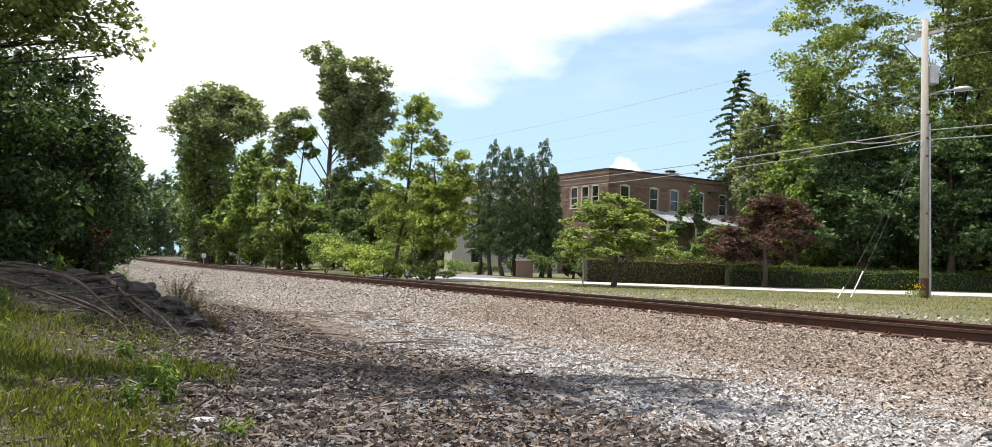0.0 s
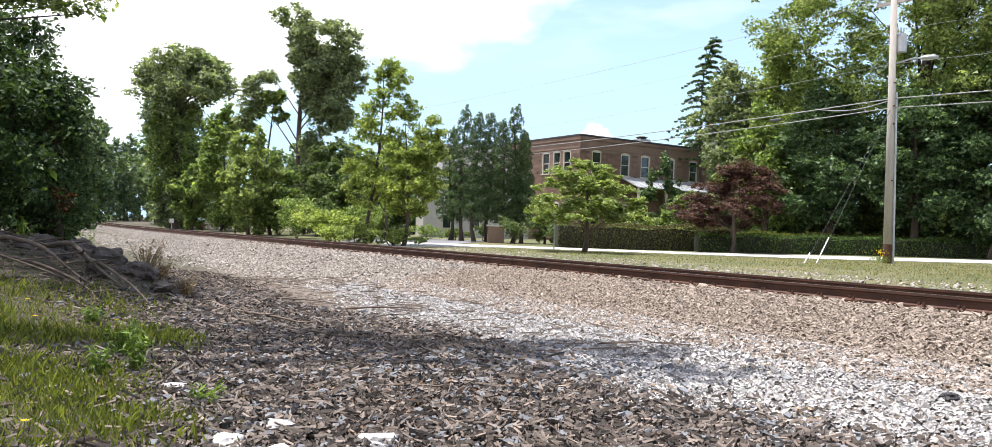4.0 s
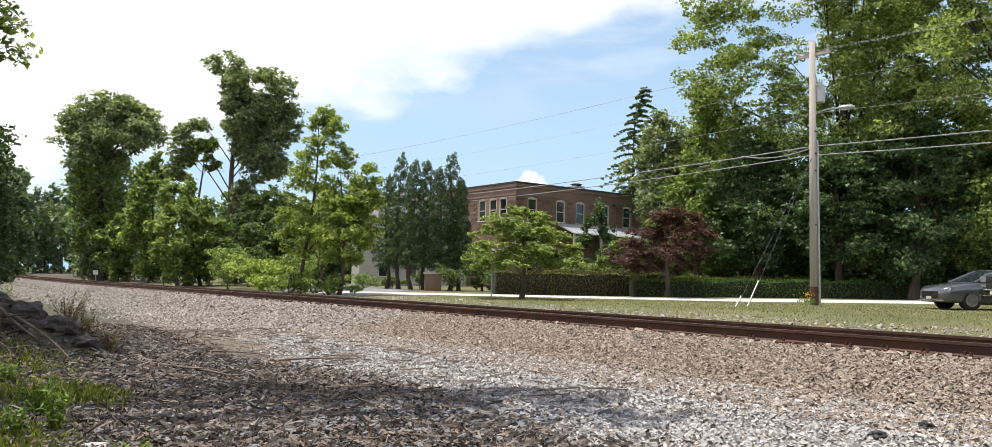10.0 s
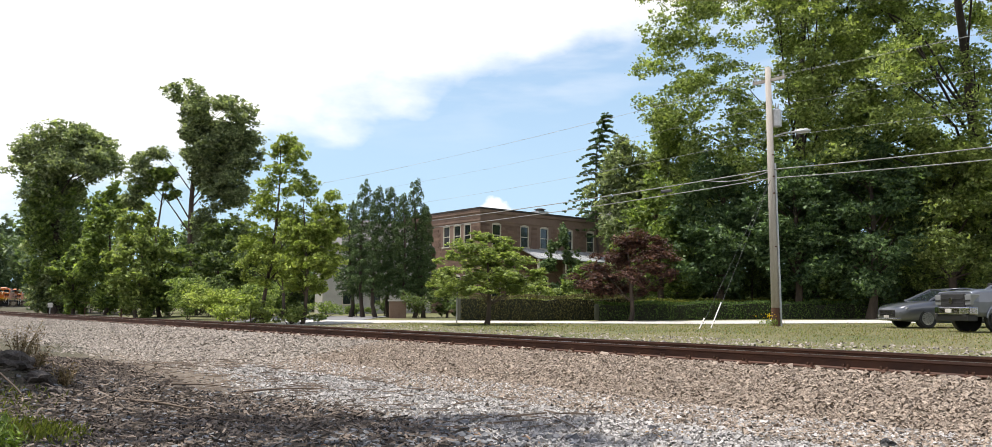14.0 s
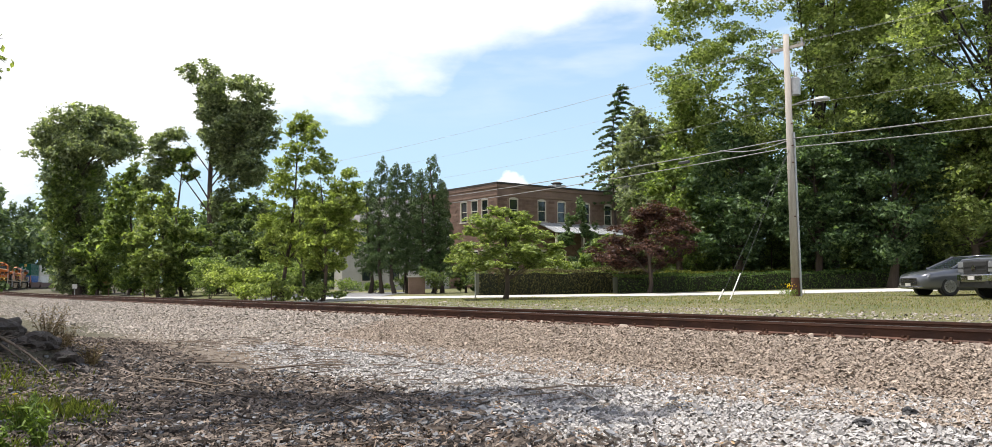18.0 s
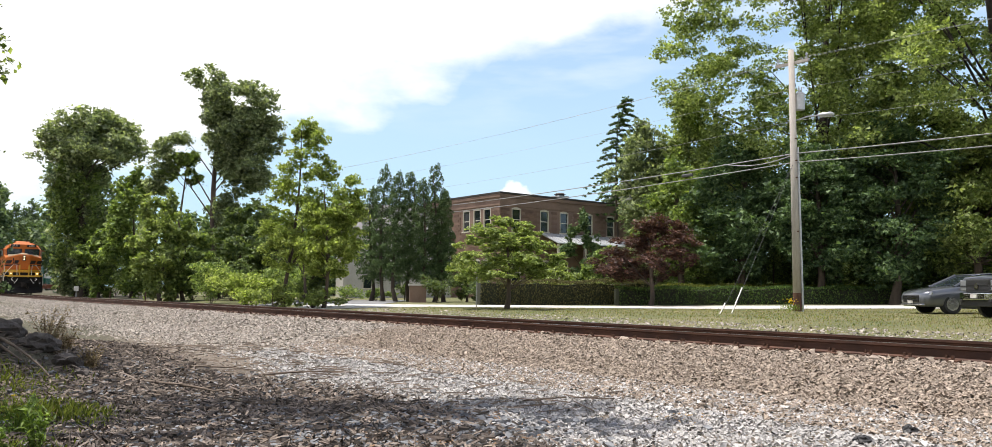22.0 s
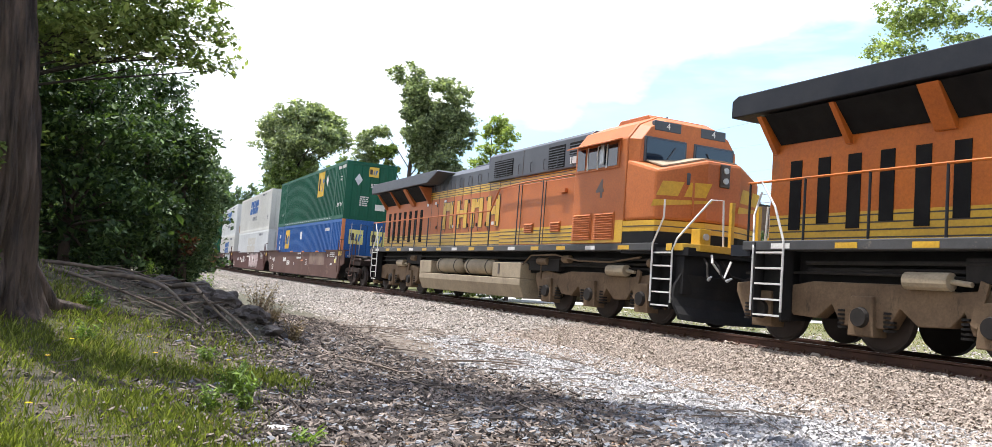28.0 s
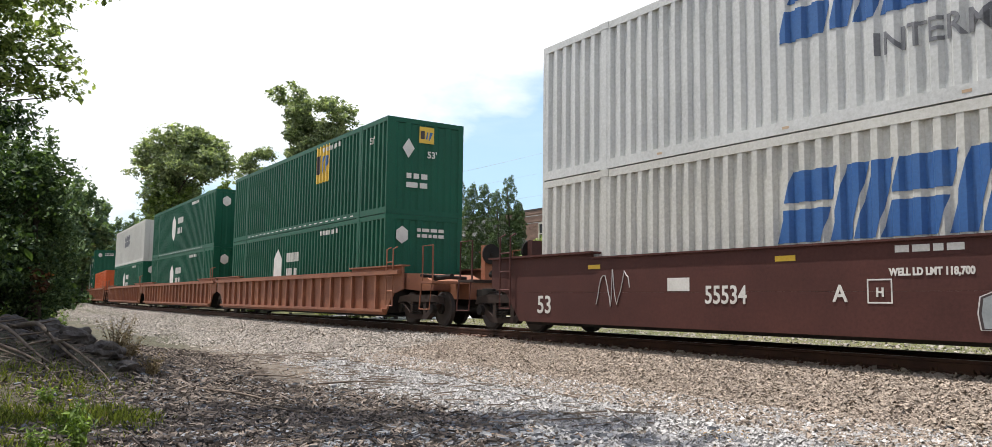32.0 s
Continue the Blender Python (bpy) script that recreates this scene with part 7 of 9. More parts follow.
def container(paint, label, end="plain", post=None, extra=None):
    """A 53-foot box: corrugated walls, rails, posts, doors at its front end where end is 'door'. Origin at the middle of its floor."""
    c = thing("shipping_container", label, "container", group="stacked containers")
    mat = "box_" + paint
    post = post or mat
    hw = CW / 2

    def shared(key, make, m):
        if (key, m) not in CONTAINER_MESHES:
            CONTAINER_MESHES[(key, m)] = make().mesh(key, M[m])
        return CONTAINER_MESHES[(key, m)]

    for s in (-1, 1):
        for a, b, nm in ((-8.0, -6.18, "a"), (-6.0, 6.0, "b"), (6.18, 8.0, "c")):
            part("side_panel", shared("side_panel" + nm + str(s), lambda: wave_panel(a, b, 0.20, 2.76, s * (hw - 0.004), s), mat), mat, c)
        for a in (-6.18, 6.0):
            part("lift_post", shared("lift_post%d%d" % (a, s), lambda: Geo().box(a, a + 0.18, min(s * (hw - 0.05), s * (hw + 0.004)), max(s * (hw - 0.05), s * (hw + 0.004)), 0.0, CH), mat), mat, c)
        part("bottom_rail", shared("bottom_rail%d" % s, lambda: Geo().box(-8.0, 8.0, min(s * (hw - 0.1), s * hw), max(s * (hw - 0.1), s * hw), 0.02, 0.20), mat), mat, c)
        part("top_rail", shared("top_rail%d" % s, lambda: Geo().box(-8.0, 8.0, min(s * (hw - 0.06), s * hw), max(s * (hw - 0.06), s * hw), 2.76, 2.90), mat), mat, c)
        for e in (-1, 1):
            part("corner_post", shared("corner_post%d%d" % (s, e), lambda: Geo().box(min(e * 8.0, e * 8.075), max(e * 8.0, e * 8.075), min(s * (hw - 0.16), s * hw), max(s * (hw - 0.16), s * hw), 0.0, CH), post), post, c)
            part("corner_casting", shared("corner_casting%d%d" % (s, e), lambda: Geo().box(min(e * 5.95, e * 6.23), max(e * 5.95, e * 6.23), min(s * (hw - 0.1), s * (hw + 0.008)), max(s * (hw - 0.1), s * (hw + 0.008)), CH - 0.12, CH + 0.01), mat), mat, c)
    if paint in ("green", "white", "ivory"):
        for i in range(22):
            x = -5.7 + i * 0.53
            if paint == "green" or i % 5 == 2:
                part("rail_mark", shared("rail_mark%d" % i, lambda: Geo().box(x, x + (0.24 if paint == "green" else 0.12), -hw - 0.003, -hw, 0.085, 0.125), "white_paint" if paint == "green" else "rust_streak"), "white_paint", c)
    part("roof", shared("roof", lambda: Geo().box(-8.0, 8.0, -hw + 0.06, hw - 0.06, 2.82, 2.86), mat), mat, c)
    part("floor", shared("floor", lambda: Geo().box(-8.0, 8.0, -hw + 0.1, hw - 0.1, 0.04, 0.16), mat), mat, c)
    part("end_wall", shared("end_wall_rear", lambda: Geo().box(-8.06, -8.02, -hw + 0.16, hw - 0.16, 0.05, 2.86), mat), mat, c)
    if end == "door":
        part("door_header", shared("door_header", lambda: Geo().box(8.0, 8.07, -hw + 0.16, hw - 0.16, 2.66, 2.90), mat), mat, c)
        part("door_sill", shared("door_sill", lambda: Geo().box(8.0, 8.07, -hw + 0.16, hw - 0.16, 0.0, 0.14), mat), mat, c)
        for s in (-1, 1):
            d = part("door", shared("door%d" % s, lambda: Geo().box(8.0, 8.05, min(s * 0.015, s * 1.12), max(s * 0.015, s * 1.12), 0.15, 2.65).box(8.05, 8.068, min(s * 0.10, s * 1.02), max(s * 0.10, s * 1.02), 1.45, 1.55).box(8.05, 8.068, min(s * 0.10, s * 1.02), max(s * 0.10, s * 1.02), 0.80, 0.88).box(8.05, 8.068, min(s * 0.10, s * 1.02), max(s * 0.10, s * 1.02), 2.05, 2.13), mat), mat, c)
            for y in (0.34, 0.80):
                part("lock_rod", shared("lock_rod%d%d" % (s, y * 100), lambda: Geo().rod((8.085, s * y, 0.10), (8.085, s * y, 2.72), 0.02, 6).box(8.07, 8.10, s * y - 0.10, s * y + 0.10, 1.06, 1.12), "galv"), "galv", d)
    else:
        g = wave_panel(-hw + 0.16, hw - 0.16, 0.16, 2.76, 0, 1, 0.42, 0.03)
        part("end_wall", shared("end_wall_front", lambda: (setattr(g, "v", [(8.06 + y, x, z) for x, y, z in g.v]), g)[1], mat), mat, c)
        part("end_rail", shared("end_rail_top", lambda: Geo().box(8.0, 8.07, -hw + 0.16, hw - 0.16, 2.76, 2.90), mat), mat, c)
        part("end_rail", shared("end_rail_low", lambda: Geo().box(8.0, 8.07, -hw + 0.16, hw - 0.16, 0.0, 0.16), mat), mat, c)
    return c


def fold(x):
    """How deep the corrugated side lies under its ridges at x."""
    if abs(x) > 6.0:
        a, b = (6.18, 8.0) if x > 0 else (-8.0, -6.18)
        if not a < x < b:
            return 0.0
        k = round((b - a) / 0.285)
        q = ((x - a) / (b - a) * k) % 1
    else:
        q = ((x + 6.0) / 12.0 * 42) % 1
    return 0.065 * (0 if q < 0.34 else (q - 0.34) / 0.16 if q < 0.5 else 1 if q < 0.84 else (1 - q) / 0.16)


FOLDS = [-6.0 + 12.0 / 42 * (i + q) for i in range(42) for q in (0, 0.34, 0.5, 0.84)] + [a + 1.82 / 6 * (i + q) for a in (-8.0, 6.18) for i in range(6) for q in (0, 0.34, 0.5, 0.84)] + [6.0, 6.18, -6.18]


def painted(g, m, poly, lift=0.0):
    """A convex shape of paint laid into the folds of the side that m lies on; flat elsewhere."""
    x0, g.weld = m.translation.x, True
    if abs(m.translation.y + CW / 2 + 0.004) > 0.001 or abs(m[0][0]) < 0.9:
        return g.add([(x, y, lift) for x, y in poly], [tuple(range(len(poly)))])
    lo, hi = min(x for x, _ in poly), max(x for x, _ in poly)
    xs = sorted([lo, hi] + [c - x0 for c in FOLDS if lo < c - x0 < hi])

    def clip(pts, c, keep):
        out = []
        for (xa, ya), (xb, yb) in zip(pts, pts[1:] + pts[:1]):
            ia, ib = (xa - c) * keep >= 0, (xb - c) * keep >= 0
            if ia:
                out.append((xa, ya))
            if ia != ib:
                t = (c - xa) / (xb - xa)
                out.append((c, ya + (yb - ya) * t))
        return out

    for xa, xb in zip(xs, xs[1:]):
        if xb - xa < 1e-4:
            continue
        q = clip(clip(list(poly), xa, 1), xb, -1)
        if len(q) < 3:
            continue
        za, zb = fold(x0 + xa + 1e-5), fold(x0 + xb - 1e-5)
        g.add([(x, y, lift - (za + (zb - za) * (x - xa) / (xb - xa))) for x, y in q], [tuple(range(len(q)))])
    return g


def slanted_word(parent, m, k, h, mat, w=0.62, name="emblem"):
    """A slanted row of k plain blocks standing for a brand word."""
    em = new(name)
    em.parent, em.matrix_basis = parent, m
    sl = 0.28 * h
    for i in range(k):
        g = Geo()
        x = (i - k / 2) * w * h

        def slab(a0, a1, b0, b1):
            painted(g, m, [(x + c * h * w + sl * b, b * h) for c, b in ((a0, b0), (a1, b0), (a1, b1), (a0, b1))])

        if i % 2:
            slab(0.06, 0.46, 0.0, 1.0)
            slab(0.54, 0.92, 0.0, 1.0)
        else:
            slab(0.0, 0.92, 0.0, 0.46)
            slab(0.0, 0.92, 0.56, 1.0)
        part("emblem_block", g, mat, em)
    return em


def square_badge(parent, m, size, ground="brand_yellow"):
    def box(x0, x1, y0, y1):
        return [(x0 * size, y0 * size), (x1 * size, y0 * size), (x1 * size, y1 * size), (x0 * size, y1 * size)]

    b = part("badge", painted(Geo(), m, box(-0.5, 0.5, -0.5, 0.5)), ground, parent, "square yellow badge with dark shapes", at=m)
    part("badge_shape", painted(Geo(), m, box(-0.42, -0.14, -0.25, 0.25), 0.003), "tag_dark", b)
    g = painted(Geo(), m, [(-0.06 * size, -0.25 * size), (0.04 * size, -0.25 * size), (0.10 * size, 0.2 * size), (0.02 * size, 0.2 * size)], 0.003)
    part("badge_shape", painted(g, m, [(0.14 * size, -0.3 * size), (0.22 * size, -0.3 * size), (0.42 * size, 0.2 * size), (0.20 * size, 0.2 * size)], 0.003), "brand_blue", b)
    return b


def bars(parent, m, rows, w, h, mat="white_paint", name="small_print"):
    """Lines of unreadable small print as plain bars."""
    g = Geo()
    rng = np.random.default_rng(int(w * 1000 + rows))
    for i in range(rows):
        x = -w / 2
        z = (rows / 2 - i) * h * 1.7
        while x < w / 2 - h:
            k = min(w / 2 - x, h * rng.uniform(0.8, 2.6))
            painted(g, m, [(x, z - h / 2), (x + k, z - h / 2), (x + k, z + h / 2), (x, z + h / 2)])
            x += k + h * 0.45
    ob = part(name, g, mat, parent, at=m)
    ob["kind"] = "stuff"
    return ob


def near(x, z, y=-(CW / 2 + 0.004)):
    return pose(x, y, z, 90, 0, 0)


def front(y, z, x=8.085):
    return pose(x, y, z, 90, 0, 90)


def well_truck(root, x):
    t = new("truck")
    t.parent, t.matrix_basis = root, pose(x, 0, 0)
    for a in (-0.90, 0.90):
        wheelset(t, a, 0.46, 0.46)
    for s in (-1, 1):
        g = Geo().prism([(-1.22, 0.60), (-1.12, 0.78), (-0.60, 0.83), (0.60, 0.83), (1.12, 0.78), (1.22, 0.60), (0.92, 0.64), (-0.92, 0.64)], "y", s * 0.94, s * 1.10)
        g.prism([(-1.10, 0.59), (-0.88, 0.62), (-0.42, 0.31), (0.42, 0.31), (0.88, 0.62), (1.10, 0.59), (0.52, 0.18), (-0.52, 0.18)], "y", s * 0.945, s * 1.095)
        g.box(-0.44, -0.30, min(s * 0.95, s * 1.09), max(s * 0.95, s * 1.09), 0.28, 0.68).box(0.30, 0.44, min(s * 0.95, s * 1.09), max(s * 0.95, s * 1.09), 0.28, 0.68)
        f = part("side_frame", g, "truck_dark", t)
        for a in (-0.18, 0.0, 0.18):
            sp = Geo()
            for i in range(5):
                sp.rod((a, s * 1.10, 0.30 + i * 0.06), (a, s * 1.10, 0.33 + i * 0.06), 0.075, 10)
            part("spring", sp, "grime", f)
        for a in (-0.90, 0.90):
            part("bearing_cap", Geo().rod((a, s * 1.06, 0.46), (a, s * 1.18, 0.46), 0.12, 14), "grime", f)
    part("bolster", Geo().box(-0.22, 0.22, -1.0, 1.0, 0.45, 0.78), "grime", t)
    return t


def well_car(paint, label, ribs=False, front_end=False, rear_end=False):
    """One platform of an articulated well car. Origin under the middle of its container."""
    c = thing("well_car", label, "rail car", group="container well cars")
    for s in (-1, 1):
        y, yl = s * 1.50, s * 1.495
        prof_top = [(-9.7, 0.98), (-9.7, 1.60), (-6.2, 1.60), (-6.2, 1.50), (6.2, 1.50), (6.2, 1.60), (9.7, 1.60), (9.7, 0.98), (9.15, 0.86), (-9.15, 0.86)]
        sd = part("side_sill", Geo().prism(prof_top, "y", min(y, y - s * 0.05), max(y, y - s * 0.05)), paint, c)
        lo = Geo()
        v = [(-9.13, y, 0.858), (9.13, y, 0.858), (8.60, yl, 0.26), (-8.60, yl, 0.26), (-9.13, y - s * 0.05, 0.858), (9.13, y - s * 0.05, 0.858), (8.60, yl - s * 0.05, 0.26), (-8.60, yl - s * 0.05, 0.26)]
        lo.add(v, [(0, 1, 2, 3), (4, 7, 6, 5), (0, 4, 5, 1), (1, 5, 6, 2), (2, 6, 7, 3), (3, 7, 4, 0)])
        part("lower_sill", lo, paint, c)
        part("top_chord", Geo().box(-6.2, 6.2, min(y + s * 0.04, y - s * 0.12), max(y + s * 0.04, y - s * 0.12), 1.50, 1.53), paint, c)
        for a, b in ((6.15, 9.75), (-9.75, -6.15)):
            part("top_flange", Geo().box(a, b, min(y + s * 0.07, y - s * 0.2), max(y + s * 0.07, y - s * 0.2), 1.60, 1.64), paint, c)
        if ribs:
            for i in range(20):
                x = -8.2 + i * 0.86
                part("rib", Geo().box(x - 0.05, x + 0.05, min(y + s * 0.002, y + s * 0.10), max(y + s * 0.002, y + s * 0.10), 0.42, 1.48), paint, sd)
            part("side_ledge", Geo().box(-8.7, 8.7, min(y + s * 0.002, y + s * 0.12), max(y + s * 0.002, y + s * 0.12), 0.34, 0.42), paint, sd)
            part("side_ledge", Geo().box(-9.6, 9.6, min(y + s * 0.002, y + s * 0.12), max(y + s * 0.002, y + s * 0.12), 1.38, 1.49), paint, sd)
    part("well_floor", Geo().box(-8.5, 8.5, -1.35, 1.35, 0.20, 0.26), "grime", c)
    for e in (-1, 1):
        part("end_bulkhead", Geo().box(min(e * 8.35, e * 8.5), max(e * 8.35, e * 8.5), -1.44, 1.44, 0.3, 1.3), "grime", c)
        part("end_deck", Geo().prism([(e * 8.5, 1.30), (e * 8.5, 1.0), (e * 9.3, 0.95), (e * 10.3, 0.95), (e * 10.3, 1.15), (e * 9.5, 1.42), (e * 8.5, 1.45)], "y", -0.85, 0.85), "truck_dark" if not ribs else paint, c)
    well_truck(c, 9.85)
    if rear_end:
        well_truck(c, -9.85)
    for e, is_end in ((1, front_end), (-1, rear_end)):
        lad_x = 9.05 * e
        for s in (-1, 1):
            lad = Geo()
            w = 0.2
            for dx in (-w, w):
                lad.pipe([(lad_x + dx, s * 1.58, 0.52), (lad_x + dx, s * 1.58, 2.08), (lad_x + dx, s * 1.45, 2.15)], 0.02, 5)
            for i in range(4):
                lad.pipe([(lad_x - w, s * 1.58, 0.52 + i * 0.4), (lad_x + w, s * 1.58, 0.52 + i * 0.4)], 0.018, 5)
            if is_end or (e == 1):
                part("ladder", lad, paint, c)
        if is_end:
            part("draft_sill", Geo().box(min(e * 9.6, e * 11.3), max(e * 9.6, e * 11.3), -0.35, 0.35, 0.72, 1.15), "truck_dark" if not ribs else paint, c)
            part("end_platform", Geo().box(min(e * 10.6, e * 11.3), max(e * 10.6, e * 11.3), -1.45, 1.45, 1.12, 1.18), "truck_dark" if not ribs else paint, c)
            for s in (-1, 1):
                part("sill_step", Geo().pipe([(e * 10.7, s * 1.45, 1.12), (e * 10.7, s * 1.5, 0.45), (e * 11.25, s * 1.5, 0.45), (e * 11.25, s * 1.45, 1.12)], 0.022, 5), paint, c)
                part("grab_rail", Geo().pipe([(e * 10.7, s * 1.42, 1.18), (e * 10.7, s * 1.42, 2.1), (e * 11.25, s * 1.42, 2.1), (e * 11.25, s * 1.42, 1.18)], 0.024, 5), paint, c)
            br = part("brake_stand", Geo().box(min(e * 10.75, e * 10.95), max(e * 10.75, e * 10.95), 0.35, 0.65, 1.18, 2.2), paint, c)
            part("brake_wheel", Geo().rod((e * 11.0, 0.5, 1.95), (e * 11.05, 0.5, 1.95), 0.28, 16).rod((e * 10.95, 0.5, 1.95), (e * 11.1, 0.5, 1.95), 0.05, 8), "grime", br)
            coupler(c, e * 11.2, e)
            part("brake_rigging", Geo().rod((e * 10.0, -0.7, 1.28), (e * 11.0, -0.7, 1.32), 0.07, 8).rod((e * 10.2, 0.2, 1.3), (e * 10.2, -1.2, 1.34), 0.05, 8), "grime", c)
        else:
            part("articulation", Geo().box(min(e * 9.6, e * 9.85), max(e * 9.6, e * 9.85), -0.4, 0.4, 0.7, 1.1), "grime", c)
    return c


def side_mark(c, text, size, x, z, mat="white_paint", squeeze=1.0, bold=0.006):
    return lettering("stencil", text, size, mat, c, near(x, z, -1.505), squeeze=squeeze, bold=bold)


def tag_art(c, x0, x1, z0, z1, fill, seed, k=6):
    """Spray-painted shapes on a side sill: overlapping rounded blocks with outlines."""
    rng = np.random.default_rng(seed)
    art = new("spray_painting")
    art.parent, art.matrix_basis = c, near(0, 0, -1.506)
    w = (x1 - x0) / k
    for i in range(k):
        cx = x0 + (i + 0.5) * w
        pts = []
        n = 12
        for j in range(n):
            a = 2 * math.pi * j / n
            r = 1 + rng.uniform(-0.16, 0.22)
            pts.append((cx + 0.62 * w * r * math.copysign(abs(math.cos(a)) ** 0.6, math.cos(a)), (z0 + z1) / 2 + 0.5 * (z1 - z0) * r * math.copysign(abs(math.sin(a)) ** 0.6, math.sin(a)) * 0.92))
        pts = [(p, min(max(q, 0.30), 1.49)) for p, q in pts]
        mid = np.mean(pts, 0)
        for s, mt, d in ((1.07, "tag_line", 0.0), (1.03, "tag_dark", 0.0012), (0.95, fill, 0.0024)):
            part("spray_shape", Geo().add([(mid[0] + (p - mid[0]) * s, min(1.495, max(0.28, mid[1] + (q - mid[1]) * s)), d + i * 0.0002) for p, q in pts], [tuple(range(len(pts)))]), mt, art)
        g = Geo()
        for q in range(2):
            a = [(cx + rng.uniform(-0.3, 0.3) * w, (z0 + z1) / 2 + rng.uniform(-0.25, 0.3) * (z1 - z0), 0.006) for _ in range(3)]
            g.pipe(a, 0.014, 4)
        part("spray_stroke", g, "tag_dark" if i % 2 else "tag_line", art)


def scribble(c, x, z, w, h, seed):
    rng = np.random.default_rng(seed)
    pts = [(x + w * (t - 0.5) + 0.08 * w * math.sin(9 * t + seed), -1.507, min(1.48, z + h * 0.5 * math.sin(17 * t + seed) * rng.uniform(0.6, 1))) for t in np.linspace(0, 1, 26)]
    part("spray_scrawl", Geo().pipe(pts, 0.012, 4), "tag_line", c)


TRAIN = []  # (thing, metres behind the middle of the first locomotive, half the distance between its pivots, height)


def build_train():
    a = locomotive("6333", "orange and yellow diesel locomotive with lit headlights leading the train", lit=True)
    b = locomotive("7503", "orange and yellow diesel locomotive with dark roof, second in the train")
    c = locomotive("4", "faded orange diesel locomotive with yellow block emblem, third in the train", faded=True, block_logo=True)
    for k, o in enumerate((a, b, c)):
        TRAIN.append((o, 22.3 * k, 7.3, 0.0))

    def load(car, offset, *boxes):
        TRAIN.append((car, offset, 9.8, 0.0))
        for i, box in enumerate(boxes):
            TRAIN.append((box, offset, 9.8, 0.30 + 2.905 * i))

    h = CL / 2
    # first platform: blue below, green above
    w = well_car("well_worn", "weathered brown well car with patched paint and white stencils", front_end=True)
    side_mark(w, "53", 0.46, -7.65, 0.56)
    side_mark(w, "125 T", 0.20, -8.65, 1.14)
    scribble(w, -7.5, 1.05, 0.7, 0.3, 12)
    lettering("stencil", "55534", 0.38, "white_paint", w, near(-2.85, 0.88, -1.505), squeeze=0.9, bold=0.006)
    bars(w, near(-3.95, 0.88, -1.505), 1, 0.75, 0.24, name="car_mark")
    side_mark(w, "L 201-1", 0.11, 7.4, 0.93)
    side_mark(w, "WELL LD LMT 119,100", 0.13, 0.0, 1.20, squeeze=0.85)
    bars(w, near(0.1, 1.38, -1.505), 1, 0.9, 0.09)
    side_mark(w, "S", 0.24, -1.25, 0.86)
    side_mark(w, "H", 0.15, 1.95, 0.96)
    part("box_mark", Geo().box(1.78, 2.12, -1.505, -1.503, 0.82, 0.84).box(1.78, 2.12, -1.505, -1.503, 1.10, 1.12).box(1.78, 1.80, -1.505, -1.503, 0.84, 1.10).box(2.10, 2.12, -1.505, -1.503, 0.84, 1.10), "white_paint", w)
    part("shed_tag", Geo().box(0.6, 1.1, -1.506, -1.50, 1.02, 1.10), "post_orange", w)
    for x in (-2.2, 0.9, 4.2):
        part("guide_block", Geo().prism([(x - 0.14, 1.532), (x - 0.10, 1.60), (x + 0.10, 1.60), (x + 0.14, 1.532)], "y", -1.54, -1.44), "post_orange", w)
    bars(w, near(7.5, 1.36, -1.505), 3, 0.9, 0.05)
    bars(w, near(8.3, 1.2, -1.505), 2, 0.3, 0.05)
    part("repair_patch", Geo().box(2.6, 6.0, -1.5035, -1.50, 0.86, 1.46), "patch_tan", w, "tan patch of bare paint")
    part("shed_tag", Geo().box(8.55, 9.2, -1.506, -1.50, 1.36, 1.56), "brand_yellow", w)
    part("shed_tag", Geo().box(8.0, 8.25, -1.506, -1.50, 1.0, 1.2), "brand_light", w)
    side_mark(w, "53", 0.17, 6.65, 1.36)
    lo = container("blue", "blue corrugated container with orange corner posts and yellow badges", "door", "post_orange")
    square_badge(lo, near(-4.75, 2.05), 1.15)
    bars(lo, near(-7.0, 1.7), 3, 0.5, 0.22)
    bars(lo, near(5.2, 2.3), 1, 0.9, 0.16)
    for y in (-0.55, 0.55):
        square_badge(lo, front(y, 2.05), 0.72, "brand_light")
    bars(lo, front(0.75, 0.9), 2, 0.4, 0.1)
    part("sticker", Geo().box(-0.25, 0.15, 0, 0.004, 0, 0.45), "white_paint", lo, at=pose(-0.8, -1.30, 2.0))
    up = container("green", "dark green corrugated container with a yellow badge")
    square_badge(up, near(3.05, 2.05), 1.35)
    part("hazard_diamond", Geo().add([(-0.22, 0, 0), (0, -0.32, 0), (0.22, 0, 0), (0, 0.32, 0)], [(0, 1, 2, 3)]), "white_paint", up, at=near(4.4, 2.15))
    lettering("stencil", "53'", 0.30, "white_paint", up, near(7.2, 2.05), bold=0.008)
    lettering("stencil", "TOP LIFT ONLY", 0.26, "white_paint", up, near(7.2, 0.72), squeeze=0.62, bold=0.006)
    lettering("stencil", "53'", 0.28, "white_paint", up, front(0.15, 1.75), bold=0.008)
    bars(up, near(7.2, 2.5), 1, 1.3, 0.16, name="serial_mark")
    bars(up, near(-6.8, 0.6), 1, 0.8, 0.18)
    square_badge(up, front(0.1, 2.45), 0.5)
    bars(up, front(-0.3, 0.9), 5, 0.45, 0.06)
    part("notice_plate", Geo().box(8.07, 8.08, 0.3, 0.8, 0.55, 0.85), "white_paint", up)
    part("hazard_diamond", Geo().add([(-0.2, 0, 0), (0, -0.3, 0), (0.2, 0, 0), (0, 0.3, 0)], [(0, 1, 2, 3)]), "galv", up, at=front(-0.65, 2.0))
    load(w, 60.6 + h, lo, up)
    # second platform
    w = well_car("well_brown", "brown well car with spray-painted side and white stencils")
